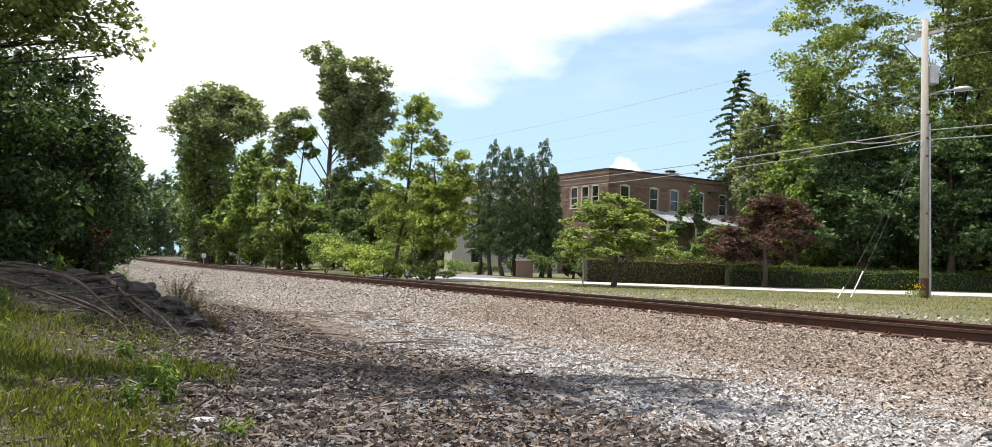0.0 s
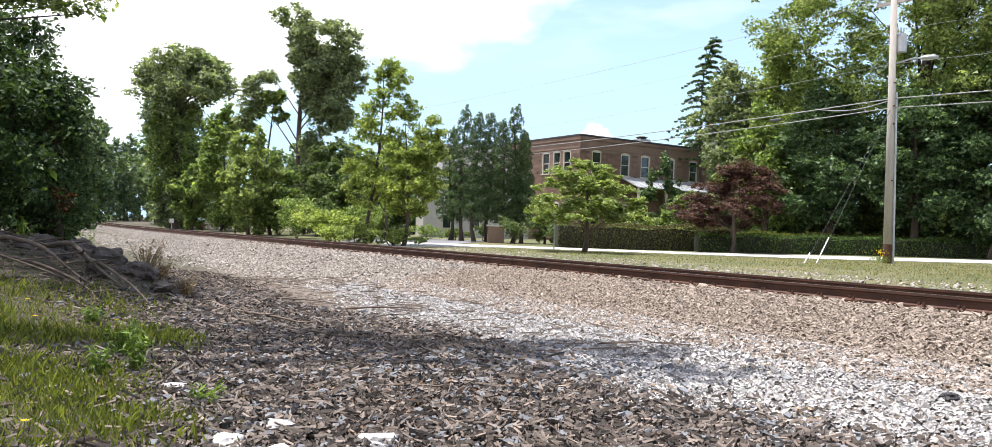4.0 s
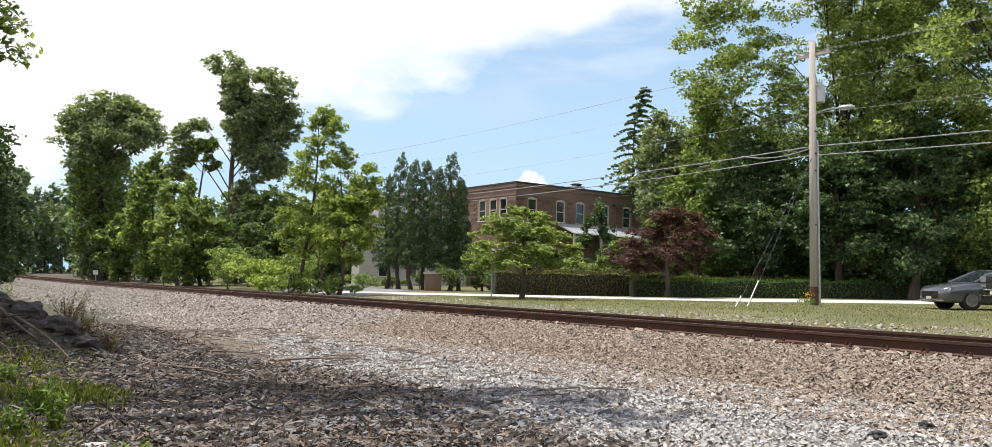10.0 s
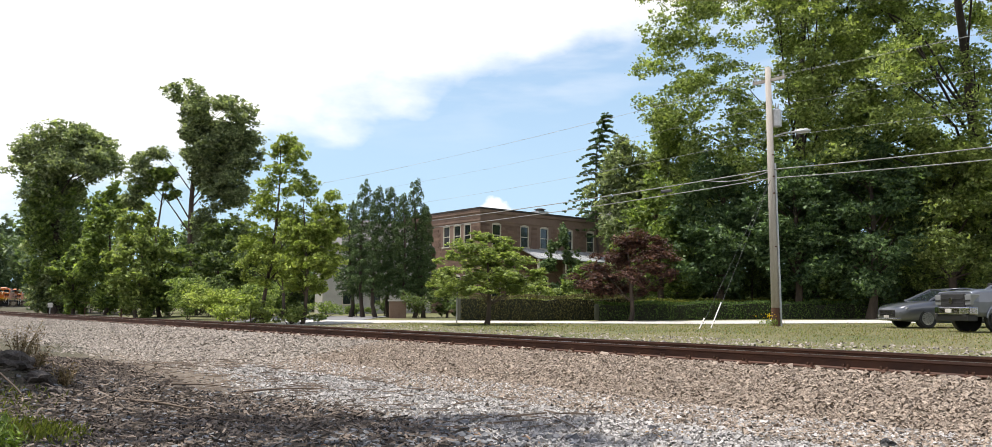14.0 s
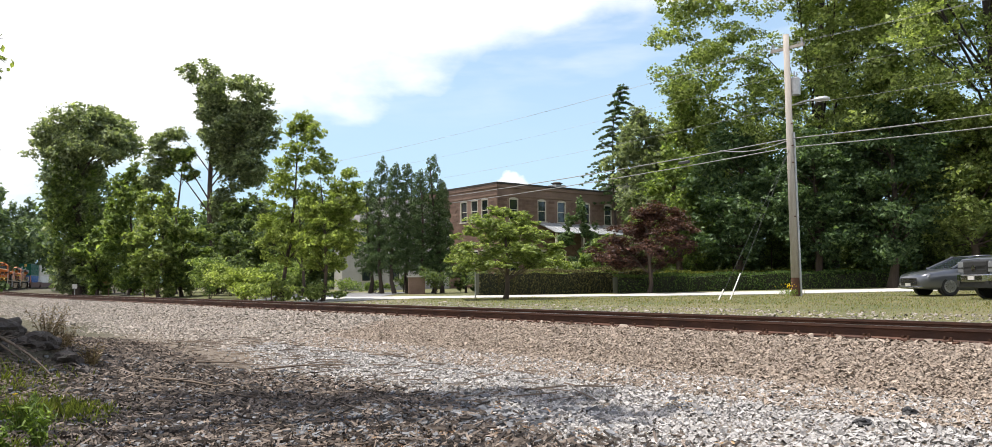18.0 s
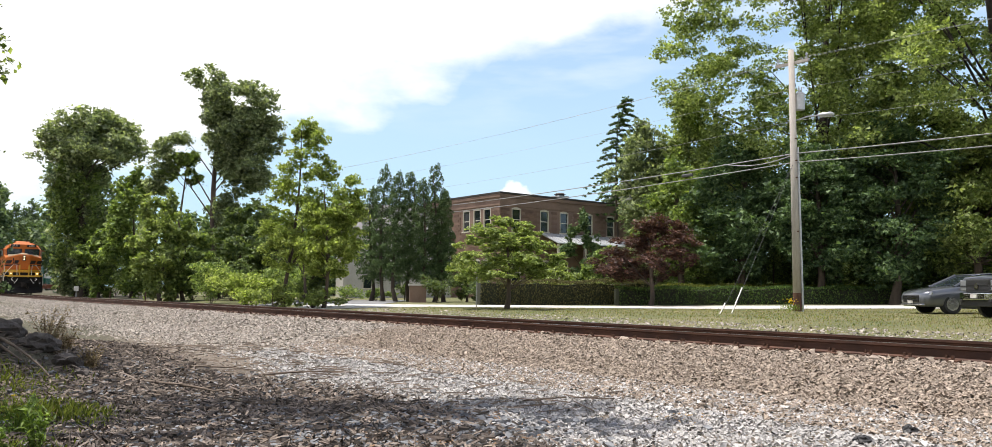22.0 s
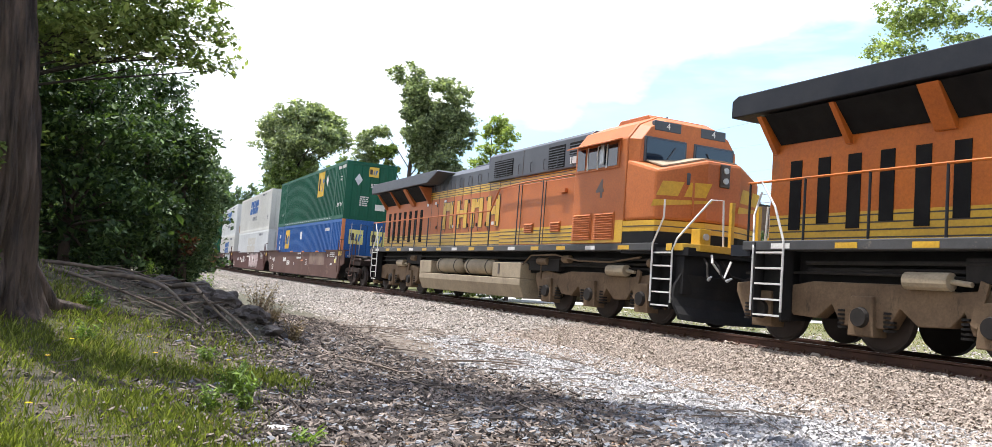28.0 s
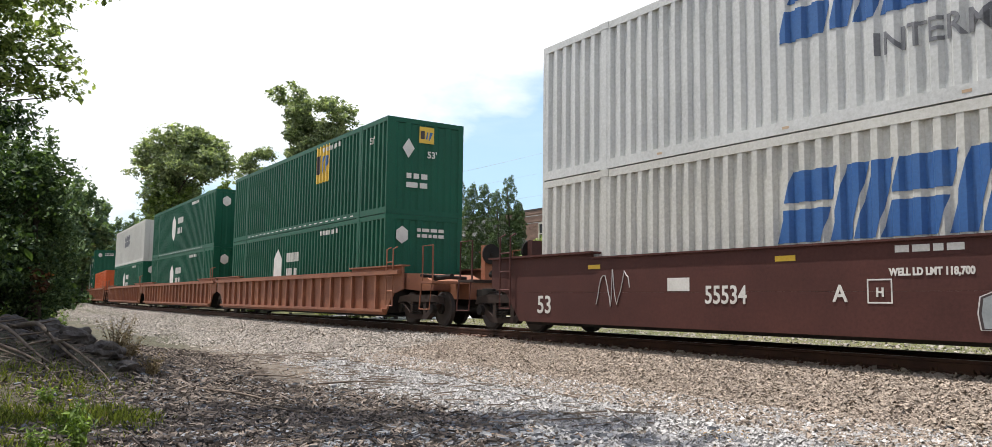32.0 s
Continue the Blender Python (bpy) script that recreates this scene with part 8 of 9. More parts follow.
    side_mark(w, "53", 0.50, -8.2, 0.60)
    lettering("stencil", "55534", 0.40, "white_paint", w, near(-3.15, 0.86, -1.505), squeeze=0.85, bold=0.006)
    bars(w, near(-4.1, 0.86, -1.505), 1, 0.6, 0.22, name="car_mark")
    side_mark(w, "C", 0.24, -1.2, 0.86)
    bars(w, near(0.2, 1.40, -1.505), 1, 0.9, 0.09)
    side_mark(w, "WELL LD LMT 118,900", 0.13, 0.2, 1.22, squeeze=0.85)
    tag_art(w, 1.1, 5.4, 0.42, 1.5, "tag_pink", 3, 6)
    scribble(w, -1.95, 1.0, 1.2, 0.6, 4)
    scribble(w, -5.6, 1.0, 0.9, 0.3, 9)
    for i, (t, x) in enumerate((("45", 6.6), ("48", 7.3), ("53", 8.6))):
        side_mark(w, t, 0.15, x, 1.45)
    bars(w, near(7.3, 1.2, -1.505), 4, 0.9, 0.05)
    part("shed_tag", Geo().box(9.1, 9.6, -1.506, -1.50, 1.3, 1.5), "brand_yellow", w)
    lo = container("white", "white corrugated container with a weathered pale emblem", "door")
    slanted_word(lo, near(-0.25, 1.25), 5, 1.15, "brand_ghost", 0.74)
    slanted_word(lo, front(0.0, 2.15), 5, 0.42, "brand_blue")
    lettering("stencil", "INTERMODAL", 0.17, "brand_grey", lo, front(0.25, 1.85), bold=0.004)
    bars(lo, front(0.15, 1.5), 1, 1.6, 0.17, "brand_grey", "serial_mark")
    bars(lo, near(4.6, 2.45), 1, 1.8, 0.16, "brand_grey", "serial_mark")
    up = container("ivory", "off-white corrugated container with a blue emblem")
    slanted_word(up, near(-0.25, 1.42), 5, 1.05, "brand_blue", 0.78)
    lettering("stencil", "INTERMODAL", 0.45, "brand_grey", up, near(0.65, 1.0), bold=0.006)
    lettering("stencil", "53ft", 0.42, "brand_grey", up, near(6.9, 0.9), squeeze=0.9, bold=0.006)
    bars(up, near(4.6, 2.55), 1, 1.8, 0.16, "brand_grey", "serial_mark")
    slanted_word(up, front(0.1, 2.45), 5, 0.30, "brand_blue")
    lettering("stencil", "53ft", 0.32, "brand_grey", up, front(0.3, 1.5), squeeze=0.9)
    bars(up, front(1.0, 1.8), 6, 0.14, 0.12, "brand_grey")
    part("notice_plate", Geo().box(8.07, 8.08, 0.1, 0.6, 0.7, 0.95), "white_paint", up)
    load(w, 80.3 + h, lo, up)
    # third platform
    w = well_car("well_brown", "brown well car with grey bubble-shaped spray painting", rear_end=True)
    side_mark(w, "53", 0.50, -7.7, 0.60)
    lettering("stencil", "55534", 0.40, "white_paint", w, near(-2.95, 0.80, -1.505), squeeze=0.85, bold=0.006)
    bars(w, near(-3.9, 0.80, -1.505), 1, 0.6, 0.22, name="car_mark")
    side_mark(w, "A", 0.32, -0.95, 0.82)
    bars(w, near(0.3, 1.32, -1.505), 1, 0.9, 0.09)
    side_mark(w, "WELL LD LMT 118,700", 0.13, 0.3, 1.10, squeeze=0.85)
    part("box_mark", Geo().box(-0.55, -0.20, -1.505, -1.503, 0.70, 0.72).box(-0.55, -0.20, -1.505, -1.503, 1.00, 1.02).box(-0.55, -0.53, -1.505, -1.503, 0.72, 1.00).box(-0.22, -0.20, -1.505, -1.503, 0.72, 1.00), "white_paint", w)
    side_mark(w, "H", 0.16, -0.37, 0.84)
    tag_art(w, 1.9, 7.0, 0.36, 1.5, "tag_grey", 8, 6)
    tag_art(w, 1.0, 2.2, 0.34, 0.85, "tag_grey", 9, 2)
    scribble(w, -5.6, 0.95, 0.8, 0.7, 5)
    for t, x in (("45", 6.2), ("48", 6.95), ("53", 8.2)):
        side_mark(w, t, 0.15, x, 1.42)
    side_mark(w, "40", 0.12, 4.9, 1.42)
    bars(w, near(6.6, 1.2, -1.505), 5, 1.0, 0.045)
    part("shed_tag", Geo().box(8.7, 9.3, -1.506, -1.50, 1.3, 1.52), "brand_yellow", w)
    for x in (-6.3, -2.0, 1.9):
        part("reflector", Geo().box(x, x + 0.35, -1.506, -1.50, 1.30, 1.38), "brand_yellow", w)
    lo = container("ivory", "cream corrugated container with a blue emblem", "plain")
    slanted_word(lo, near(-0.05, 1.28), 5, 1.05, "brand_blue", 0.80)
    bars(lo, near(4.4, 2.45), 1, 2.0, 0.17, "brand_grey", "serial_mark")
    slanted_word(lo, front(0.2, 2.3), 5, 0.30, "brand_blue")
    up = container("white", "white corrugated container with blue emblem and rusty doors", "door")
    slanted_word(up, near(0.0, 1.40), 5, 1.05, "brand_blue", 0.78)
    lettering("stencil", "INTERMODAL", 0.45, "brand_grey", up, near(0.9, 0.98), bold=0.006)
    bars(up, near(4.4, 2.55), 1, 2.0, 0.18, "brand_grey", "serial_mark")
    slanted_word(up, front(0.0, 2.2), 5, 0.40, "brand_blue")
    lettering("stencil", "INTERMODAL", 0.17, "brand_grey", up, front(0.25, 1.95), bold=0.004)
    bars(up, front(0.1, 1.65), 1, 1.5, 0.18, "brand_grey", "serial_mark")
    for y in (-0.55, 0.55):
        part("rust_bloom", Geo().box(8.069, 8.074, y - 0.42, y + 0.42, 0.2, 0.9), "rust_streak", up)
    load(w, 100.0 + h, lo, up)
    # ribbed cars behind
    combos = ((123.9, "green", "green", 1, 0), (143.6, "green", "green", 0, 0), (163.3, "green", "ivory", 0, 1), (187.2, "rust", "", 1, 0), (206.9, "green", "green", 0, 1), (230.8, "ivory", "ivory", 1, 0), (250.5, "green", "rust", 0, 1))
    for i, (s, p, q, fe, re) in enumerate(combos):
        w = well_car("well_rust", "rust-orange ribbed well car in the train", True, bool(fe), bool(re))
        boxes = []
        for j, paint in enumerate(x for x in (p, q) if x):
            word = {"green": "dark green corrugated container with white marks", "ivory": "off-white corrugated container with a grey emblem", "rust": "plain orange-red corrugated steel container"}[paint]
            bx = container(paint, word)
            if paint == "green":
                if j and not i:
                    square_badge(bx, near(2.85, 2.15), 1.3)
                    square_badge(bx, front(0.0, 2.45), 0.5)
                    lettering("stencil", "53'", 0.28, "white_paint", bx, front(0.2, 1.85), bold=0.008)
                    lettering("stencil", "53'", 0.28, "white_paint", bx, near(7.0, 2.3), bold=0.008)
                    part("hazard_diamond", Geo().add([(-0.2, 0, 0), (0, -0.3, 0), (0.2, 0, 0), (0, 0.3, 0)], [(0, 1, 2, 3)]), "white_paint", bx, at=front(-0.6, 2.0))
                    bars(bx, front(-0.3, 0.9), 2, 0.7, 0.16)
                else:
                    hx = [(0.55 * math.cos(k * math.pi / 3 + 0.52), 0.75 * math.sin(k * math.pi / 3 + 0.52), 0) for k in range(6)]
                    part("hexagon_emblem", Geo().add(hx, [tuple(range(6))]), "white_paint", bx, at=near(-1.6, 1.55))
                    bars(bx, near(0.1, 1.35), 2, 1.6, 0.34, name="wordmark")
                    part("hexagon_emblem", Geo().add([(x * 0.4, y * 0.35, 0) for x, y, _ in hx], [tuple(range(6))]), "white_paint", bx, at=front(-0.75, 2.3))
                    bars(bx, front(0.2, 2.3), 2, 0.9, 0.1, name="wordmark")
                bars(bx, near(3.6, 2.5), 1, 1.6, 0.15, name="serial_mark")
            elif paint == "ivory":
                slanted_word(bx, near(-1.0, 1.4), 5, 0.9, "brand_grey")
            boxes.append(bx)
        load(w, s + h, *boxes)


build_train()


# ---- the near bank: mulch, brush, weeds, grass ----
M["slate"] = surf("blue_grey_stone", (0.24, 0.245, 0.255), (0.16, 0.165, 0.175), 5, 40, 0.9, 0, 0.5, island=0.45)
M["stump"] = surf("dark_weathered_rock", (0.105, 0.090, 0.080), (0.055, 0.047, 0.042), 3, 18, 0.95, 0, 0.9, depth=0.03)
M["husk"] = leafy("dry_husk", (0.30, 0.19, 0.10), (0.46, 0.32, 0.19), 0.25)
M["dry_weed"] = leafy("dry_weed", (0.20, 0.145, 0.09), (0.34, 0.26, 0.17), 0.2)
M["weed_leaf"] = leafy("fresh_weed_leaf", (0.085, 0.135, 0.026), (0.19, 0.265, 0.056), 0.36)
M["black_scrap"] = surf("black_rubber_scrap", (0.02, 0.02, 0.021), None, 3, 30, 0.6, 0, 0.3)


def field(count, x0, x1, y0, y1, rule):
    xy = np.column_stack([RNG.uniform(x0, x1, count), RNG.uniform(y0, y1, count)])
    return xy[rule(xy[:, 0], xy[:, 1])]


def turf_edge(x, y):
    """Below 0: grass on the bank; above: mulch."""
    return x + 2.05 + 0.30 * (y - 5.6) + 0.45 * np.sin(y * 1.9) + 0.3 * np.sin(x * 3.1 + y)


def mulch_rule(x, y):
    s, n = along(x, y)
    return (turf_edge(x, y) > -0.5 + RNG.normal(0, 0.4, len(x))) & (n < np.clip(5.2 - 0.06 * (s - 6), 4.2, 5.2) + 0.35 * np.sin(s * 0.8) + RNG.normal(0, 0.35, len(x))) & (y > 3.2)


def bank_rule(x, y):
    return (turf_edge(x, y) < 0.6) & ((y > 10.0 + RNG.normal(0, 0.6, len(x))) | (RNG.random(len(x)) < 0.45))


def build_litter():
    k = 160000
    xy = field(k, -7, 5, 3.2, 19, mulch_rule)
    sz = np.column_stack([np.exp(RNG.normal(-2.55, 0.5, len(xy))), RNG.uniform(0.010, 0.026, len(xy)), RNG.uniform(0.012, 0.028, len(xy))])
    tagged(new("mulch", strew("mulch", on_ground(xy, 0.0) + np.column_stack([np.zeros((len(xy), 2)), RNG.uniform(0.0, 0.06, len(xy))]), sz, STICK_V, STICK_F, M["chip"], RNG, 0.17)), "dark grey-brown shredded mulch and twigs", "mulch", kind="stuff")
    xy = field(2000, -7, 5, 3.2, 20, lambda x, y: mulch_rule(x, y) | ((along(x, y)[1] < 7.6) & (turf_edge(x, y) > 0) & (y > 9)))
    sz = np.column_stack([np.exp(RNG.normal(-1.35, 0.5, len(xy))), RNG.uniform(0.010, 0.022, len(xy)), RNG.uniform(0.010, 0.022, len(xy))])
    tagged(new("loose_twigs", strew("loose_twigs", on_ground(xy, 0.04), sz, STICK_V, STICK_F, M["twig"], RNG, 0.035)), "long dead twigs strewn over mulch and gravel", "twigs", kind="stuff")
    xy = field(16000, -11, -2, 4.0, 20, bank_rule)
    sz = np.column_stack([np.exp(RNG.normal(-2.5, 0.6, len(xy))), RNG.uniform(0.012, 0.03, len(xy)), RNG.uniform(0.008, 0.018, len(xy))])
    tagged(new("bank_litter", strew("bank_litter", on_ground(xy, 0.012), sz, STICK_V, STICK_F, M["twig"], RNG, 0.10)), "dead twigs and leaf litter on the bank", "litter", kind="stuff")
    xy = np.column_stack([RNG.normal(-0.2, 0.75, 800), RNG.normal(7.6, 0.8, 800)])
    sz = np.column_stack([RNG.uniform(0.04, 0.12, 800), RNG.uniform(0.010, 0.022, 800), RNG.uniform(0.008, 0.018, 800)])
    tagged(new("wood_chips", strew("wood_chips", on_ground(xy, 0.03), sz, STICK_V, STICK_F, M["chip_tan"], RNG, 0.12)), "pale tan shredded wood chips heaped on the ground", "wood chips", kind="stuff")
    xy = field(7000, -5, 6, 3.2, 15, mulch_rule)
    sz = RNG.uniform(0.03, 0.06, (len(xy), 1)) * RNG.uniform((0.8, 0.7, 0.35), (1.5, 1.1, 0.6), (len(xy), 3))
    tagged(new("slate_stones", strew("slate_stones", on_ground(xy, 0.04), sz, STONE_V, STONE_F, M["slate"], RNG, 0.12, 0.10)), "blue-grey crushed stones scattered through the mulch", "stones", kind="stuff")
    xy = np.column_stack([RNG.normal(-0.2, 0.9, 1800), RNG.normal(8.4, 0.5, 1800)])
    sz = RNG.uniform(0.04, 0.09, (1800, 1)) * RNG.uniform((0.8, 0.7, 0.4), (1.4, 1.1, 0.7), (1800, 3))
    tagged(new("stone_heap", strew("stone_heap", on_ground(xy, 0.015), sz, STONE_V, STONE_F, M["slate"], RNG, 0.10, 0.10)), "low heap of blue-grey crushed stone", "stones", kind="stuff")


def lump(name, x, y, sx, sy, sz, mat, label, cat, seed, sink=0.3, group=""):
    bm = bmesh.new()
    bmesh.ops.create_icosphere(bm, subdivisions=3, radius=1)
    for v in bm.verts:
        d = 1 + 0.55 * noise.noise(v.co * 1.3 + Vector((seed, 0, 0))) + 0.30 * noise.noise(v.co * 3.4 + Vector((0, seed, 0)))
        v.co = Vector((v.co.x * sx * d, v.co.y * sy * d, v.co.z * sz * d))
    me = bpy.data.meshes.new(name)
    bm.to_mesh(me)
    bm.free()
    me.materials.append(M[mat])
    ob = tagged(new(name, me), label, cat, group)
    ob.matrix_basis = pose(x, y, float(ground_z(x, y)) + sz * (1 - 2 * sink), 0, 0, seed * 47)
    return ob


def branch(x, y, length, yaw, r, seed, label="dead grey branch lying on the ground", lift=0.03, group="fallen branches", arch=0.0):
    rng = np.random.default_rng(seed)
    pts = []
    z0 = float(ground_z(x, y))
    for t in np.linspace(0, 1, 9):
        px = x + math.cos(yaw) * length * t + 0.06 * length * math.sin(5 * t + seed)
        py = y + math.sin(yaw) * length * t + 0.05 * length * math.cos(4 * t + seed)
        pts.append((px - x, py - y, float(ground_z(px, py)) - z0 + r * 0.6 + lift * math.sin(3.1 * t) + arch * math.sin(3.1 * t)))
    g = Geo()
    v, f = tube(pts, [r * (1 - 0.75 * t) for t in np.linspace(0, 1, 9)], 7)
    g.add(v, f)
    for i in (3, 5, 6):
        a = np.array(pts[i])
        e = a + np.array((math.cos(yaw + rng.uniform(-1, 1)), math.sin(yaw + rng.uniform(-1, 1)), 0.15)) * length * 0.16
        v, f = tube([tuple(a), tuple((a + e) / 2), tuple(e)], [r * 0.4, r * 0.3, r * 0.1], 5)
        g.add(v, f)
    ob = tagged(new("branch", g.mesh("branch", M["twig"], True)), label, "branch", group)
    ob.matrix_basis = pose(x, y, z0)
    return ob


def weed(x, y, h, stems, leaf, label, seed, spread=0.18, leafsize=0.055, name="weed"):
    rng = np.random.default_rng(seed)
    root = thing(name, label, "weed", pose(x, y, float(ground_z(x, y)) - 0.01), "weeds on the bank")
    g = Geo()
    places, sizes = [], []
    for i in range(stems):
        a = rng.uniform(0, 2 * math.pi)
        r = spread * rng.uniform(0.2, 1)
        hh = h * rng.uniform(0.6, 1.1)
        tip = np.array((math.cos(a) * r, math.sin(a) * r, hh))
        foot = np.array((math.cos(a) * r * 0.25, math.sin(a) * r * 0.25, 0))
        v, f = tube([tuple(foot), tuple(foot * 0.5 + tip * 0.5 - np.array((math.cos(a), math.sin(a), 0)) * r * 0.15), tuple(tip)], [0.006, 0.005, 0.002], 4)
        g.add(v, f)
        for t in np.linspace(0.15, 1, 17):
            p = foot + (tip - foot) * t + rng.normal(0, 0.025, 3)
            places.append(p)
            sizes.append(leafsize * rng.uniform(0.7, 1.3))
    tagged(part("stem", g, leaf, root), kind="stuff")
    part("foliage", strew("foliage", np.array(places), np.column_stack([np.array(sizes) * 0.7, np.array(sizes) * 1.5, np.array(sizes)]), LEAF_V, LEAF_F, M[leaf], rng, 0.28), leaf, root)
    return root


def build_brush():
    rng = np.random.default_rng(17)
    # half-buried rocks and stumps along the spoil bank
    for i, (x, y, a, b, c) in enumerate(((-4.35, 12.1, 0.34, 0.26, 0.22), (-4.9, 12.5, 0.42, 0.32, 0.30), (-5.5, 12.9, 0.46, 0.36, 0.34), (-6.1, 13.3, 0.50, 0.36, 0.34), (-5.2, 11.9, 0.30, 0.26, 0.20), (-6.8, 13.4, 0.40, 0.34, 0.28), (-5.9, 12.1, 0.28, 0.22, 0.18), (-4.0, 11.7, 0.22, 0.18, 0.15), (-7.3, 12.9, 0.34, 0.3, 0.2), (-6.5, 12.4, 0.3, 0.24, 0.2))):
        lump("rock", x, y, a * 0.62, b * 0.62, c * 0.5, "stump", "dark weathered rock half buried in the bank", "rock", 3 + i, 0.28, "rocks in the spoil bank")
    lump("rock", -9.0, 7.2, 0.9, 0.6, 0.35, "stump", "large grey flat rock in the grass", "rock", 31, 0.25)
    for x, y, r in ((-1.05, 5.05, 0.17), (-0.55, 5.5, 0.12), (-1.5, 5.4, 0.12), (-1.3, 5.9, 0.10), (-2.4, 7.0, 0.10)):
        lump("flat_stone", x, y, r * 1.3, r, r * 0.45, "stone_light", "pale flat stone on the mulch", "rock", int(x * 10 + 40), 0.25, "pale stones")
    for x, y, r in ((4.75, 7.0, 0.06), (4.2, 6.85, 0.055), (5.2, 7.9, 0.04)):
        lump("scrap", x, y, r * 1.5, r, r * 0.7, "black_scrap", "black scrap of rubber on the ballast", "debris", int(x * 10), 0.2, "black scraps")
    # branches
    spots = ((-7.4, 12.3, 2.8, -0.35, 0.045, 0.12), (-6.6, 12.9, 2.4, -0.6, 0.05, 0.18), (-7.8, 11.6, 2.6, -0.2, 0.035, 0.05), (-5.6, 12.4, 1.9, -0.8, 0.035, 0.15), (-8.4, 12.6, 2.2, 0.1, 0.04, 0.05), (-6.1, 11.5, 1.8, -0.5, 0.028, 0.04),
             (-3.6, 11.9, 1.9, -0.3, 0.028, 0.03), (-2.6, 11.0, 1.7, -0.45, 0.024, 0.02), (-3.1, 10.2, 1.4, -0.2, 0.024, 0.02), (-1.2, 10.6, 1.5, -0.25, 0.022, 0.02), (-2.0, 13.6, 1.6, -0.1, 0.022, 0.02), (-3.6, 14.3, 1.5, 0.0, 0.02, 0.02), (-1.0, 7.2, 1.2, 0.1, 0.018, 0.01), (-1.9, 8.2, 1.3, -0.15, 0.018, 0.02), (0.2, 7.0, 1.0, -0.5, 0.016, 0.01), (-0.9, 9.3, 1.2, 0.2, 0.018, 0.02))
    for i, (x, y, ln, yaw, r, arch) in enumerate(spots):
        branch(x, y, ln, yaw, r, 50 + i, arch=arch)
    branch(-7.0, 9.6, 0.75, -0.55, 0.06, 90, "short pale log lying on the bare bank", 0.0)
    branch(-8.0, 13.2, 2.0, -0.5, 0.03, 91, arch=0.12)
    # weeds
    for x, y, h, st, sd in ((-3.35, 8.2, 0.36, 16, 1), (-2.95, 7.6, 0.40, 14, 2), (-3.15, 7.3, 0.30, 9, 3), (-2.0, 6.6, 0.16, 6, 4), (-5.4, 8.9, 0.22, 9, 5), (-6.1, 10.2, 0.30, 10, 6), (-7.4, 9.2, 0.45, 14, 7), (-7.0, 7.6, 0.30, 14, 8), (-4.3, 9.7, 0.2, 8, 9), (-7.6, 14.4, 0.5, 12, 10), (-6.9, 15.3, 0.5, 12, 11)):
        weed(x, y, h, st, "weed_leaf", "fresh bright green weed with narrow leaves", sd)
    weed(*polar(-20.9, 14.6), 0.62, 26, "dry_weed", "dry brown brushy weed", 20, 0.34, 0.05)
    weed(*polar(-20.0, 14.0), 0.35, 18, "dry_weed", "dry brown brushy weed", 21, 0.26, 0.05)
    weed(*polar(-18.4, 12.9), 0.32, 20, "dry_weed", "dry grey brushy weed", 22, 0.26, 0.05)
    xy = np.column_stack([RNG.normal(-2.85, 0.13, 14), RNG.normal(7.05, 0.12, 14)])
    tagged(new("husk_litter", strew("husk_litter", on_ground(xy, 0.04), RNG.uniform(0.06, 0.13, 14), LEAF_V, LEAF_F, M["husk"], RNG, 0.25)), "dry tan corn-like husks", "litter", kind="stuff")
    xy = np.concatenate([np.column_stack([RNG.normal(a, 0.2, 26), RNG.normal(b, 0.14, 26)]) for a, b in ((-1.75, 6.9), (0.35, 6.2), (2.6, 6.4), (3.1, 8.3), (1.2, 5.7))])
    tagged(new("dry_leaf_litter", strew("dry_leaf_litter", on_ground(xy, 0.03), RNG.uniform(0.03, 0.07, len(xy)), LEAF_V, LEAF_F, M["husk"], RNG, 0.2)), "scattered dry tan leaves", "litter", kind="stuff")


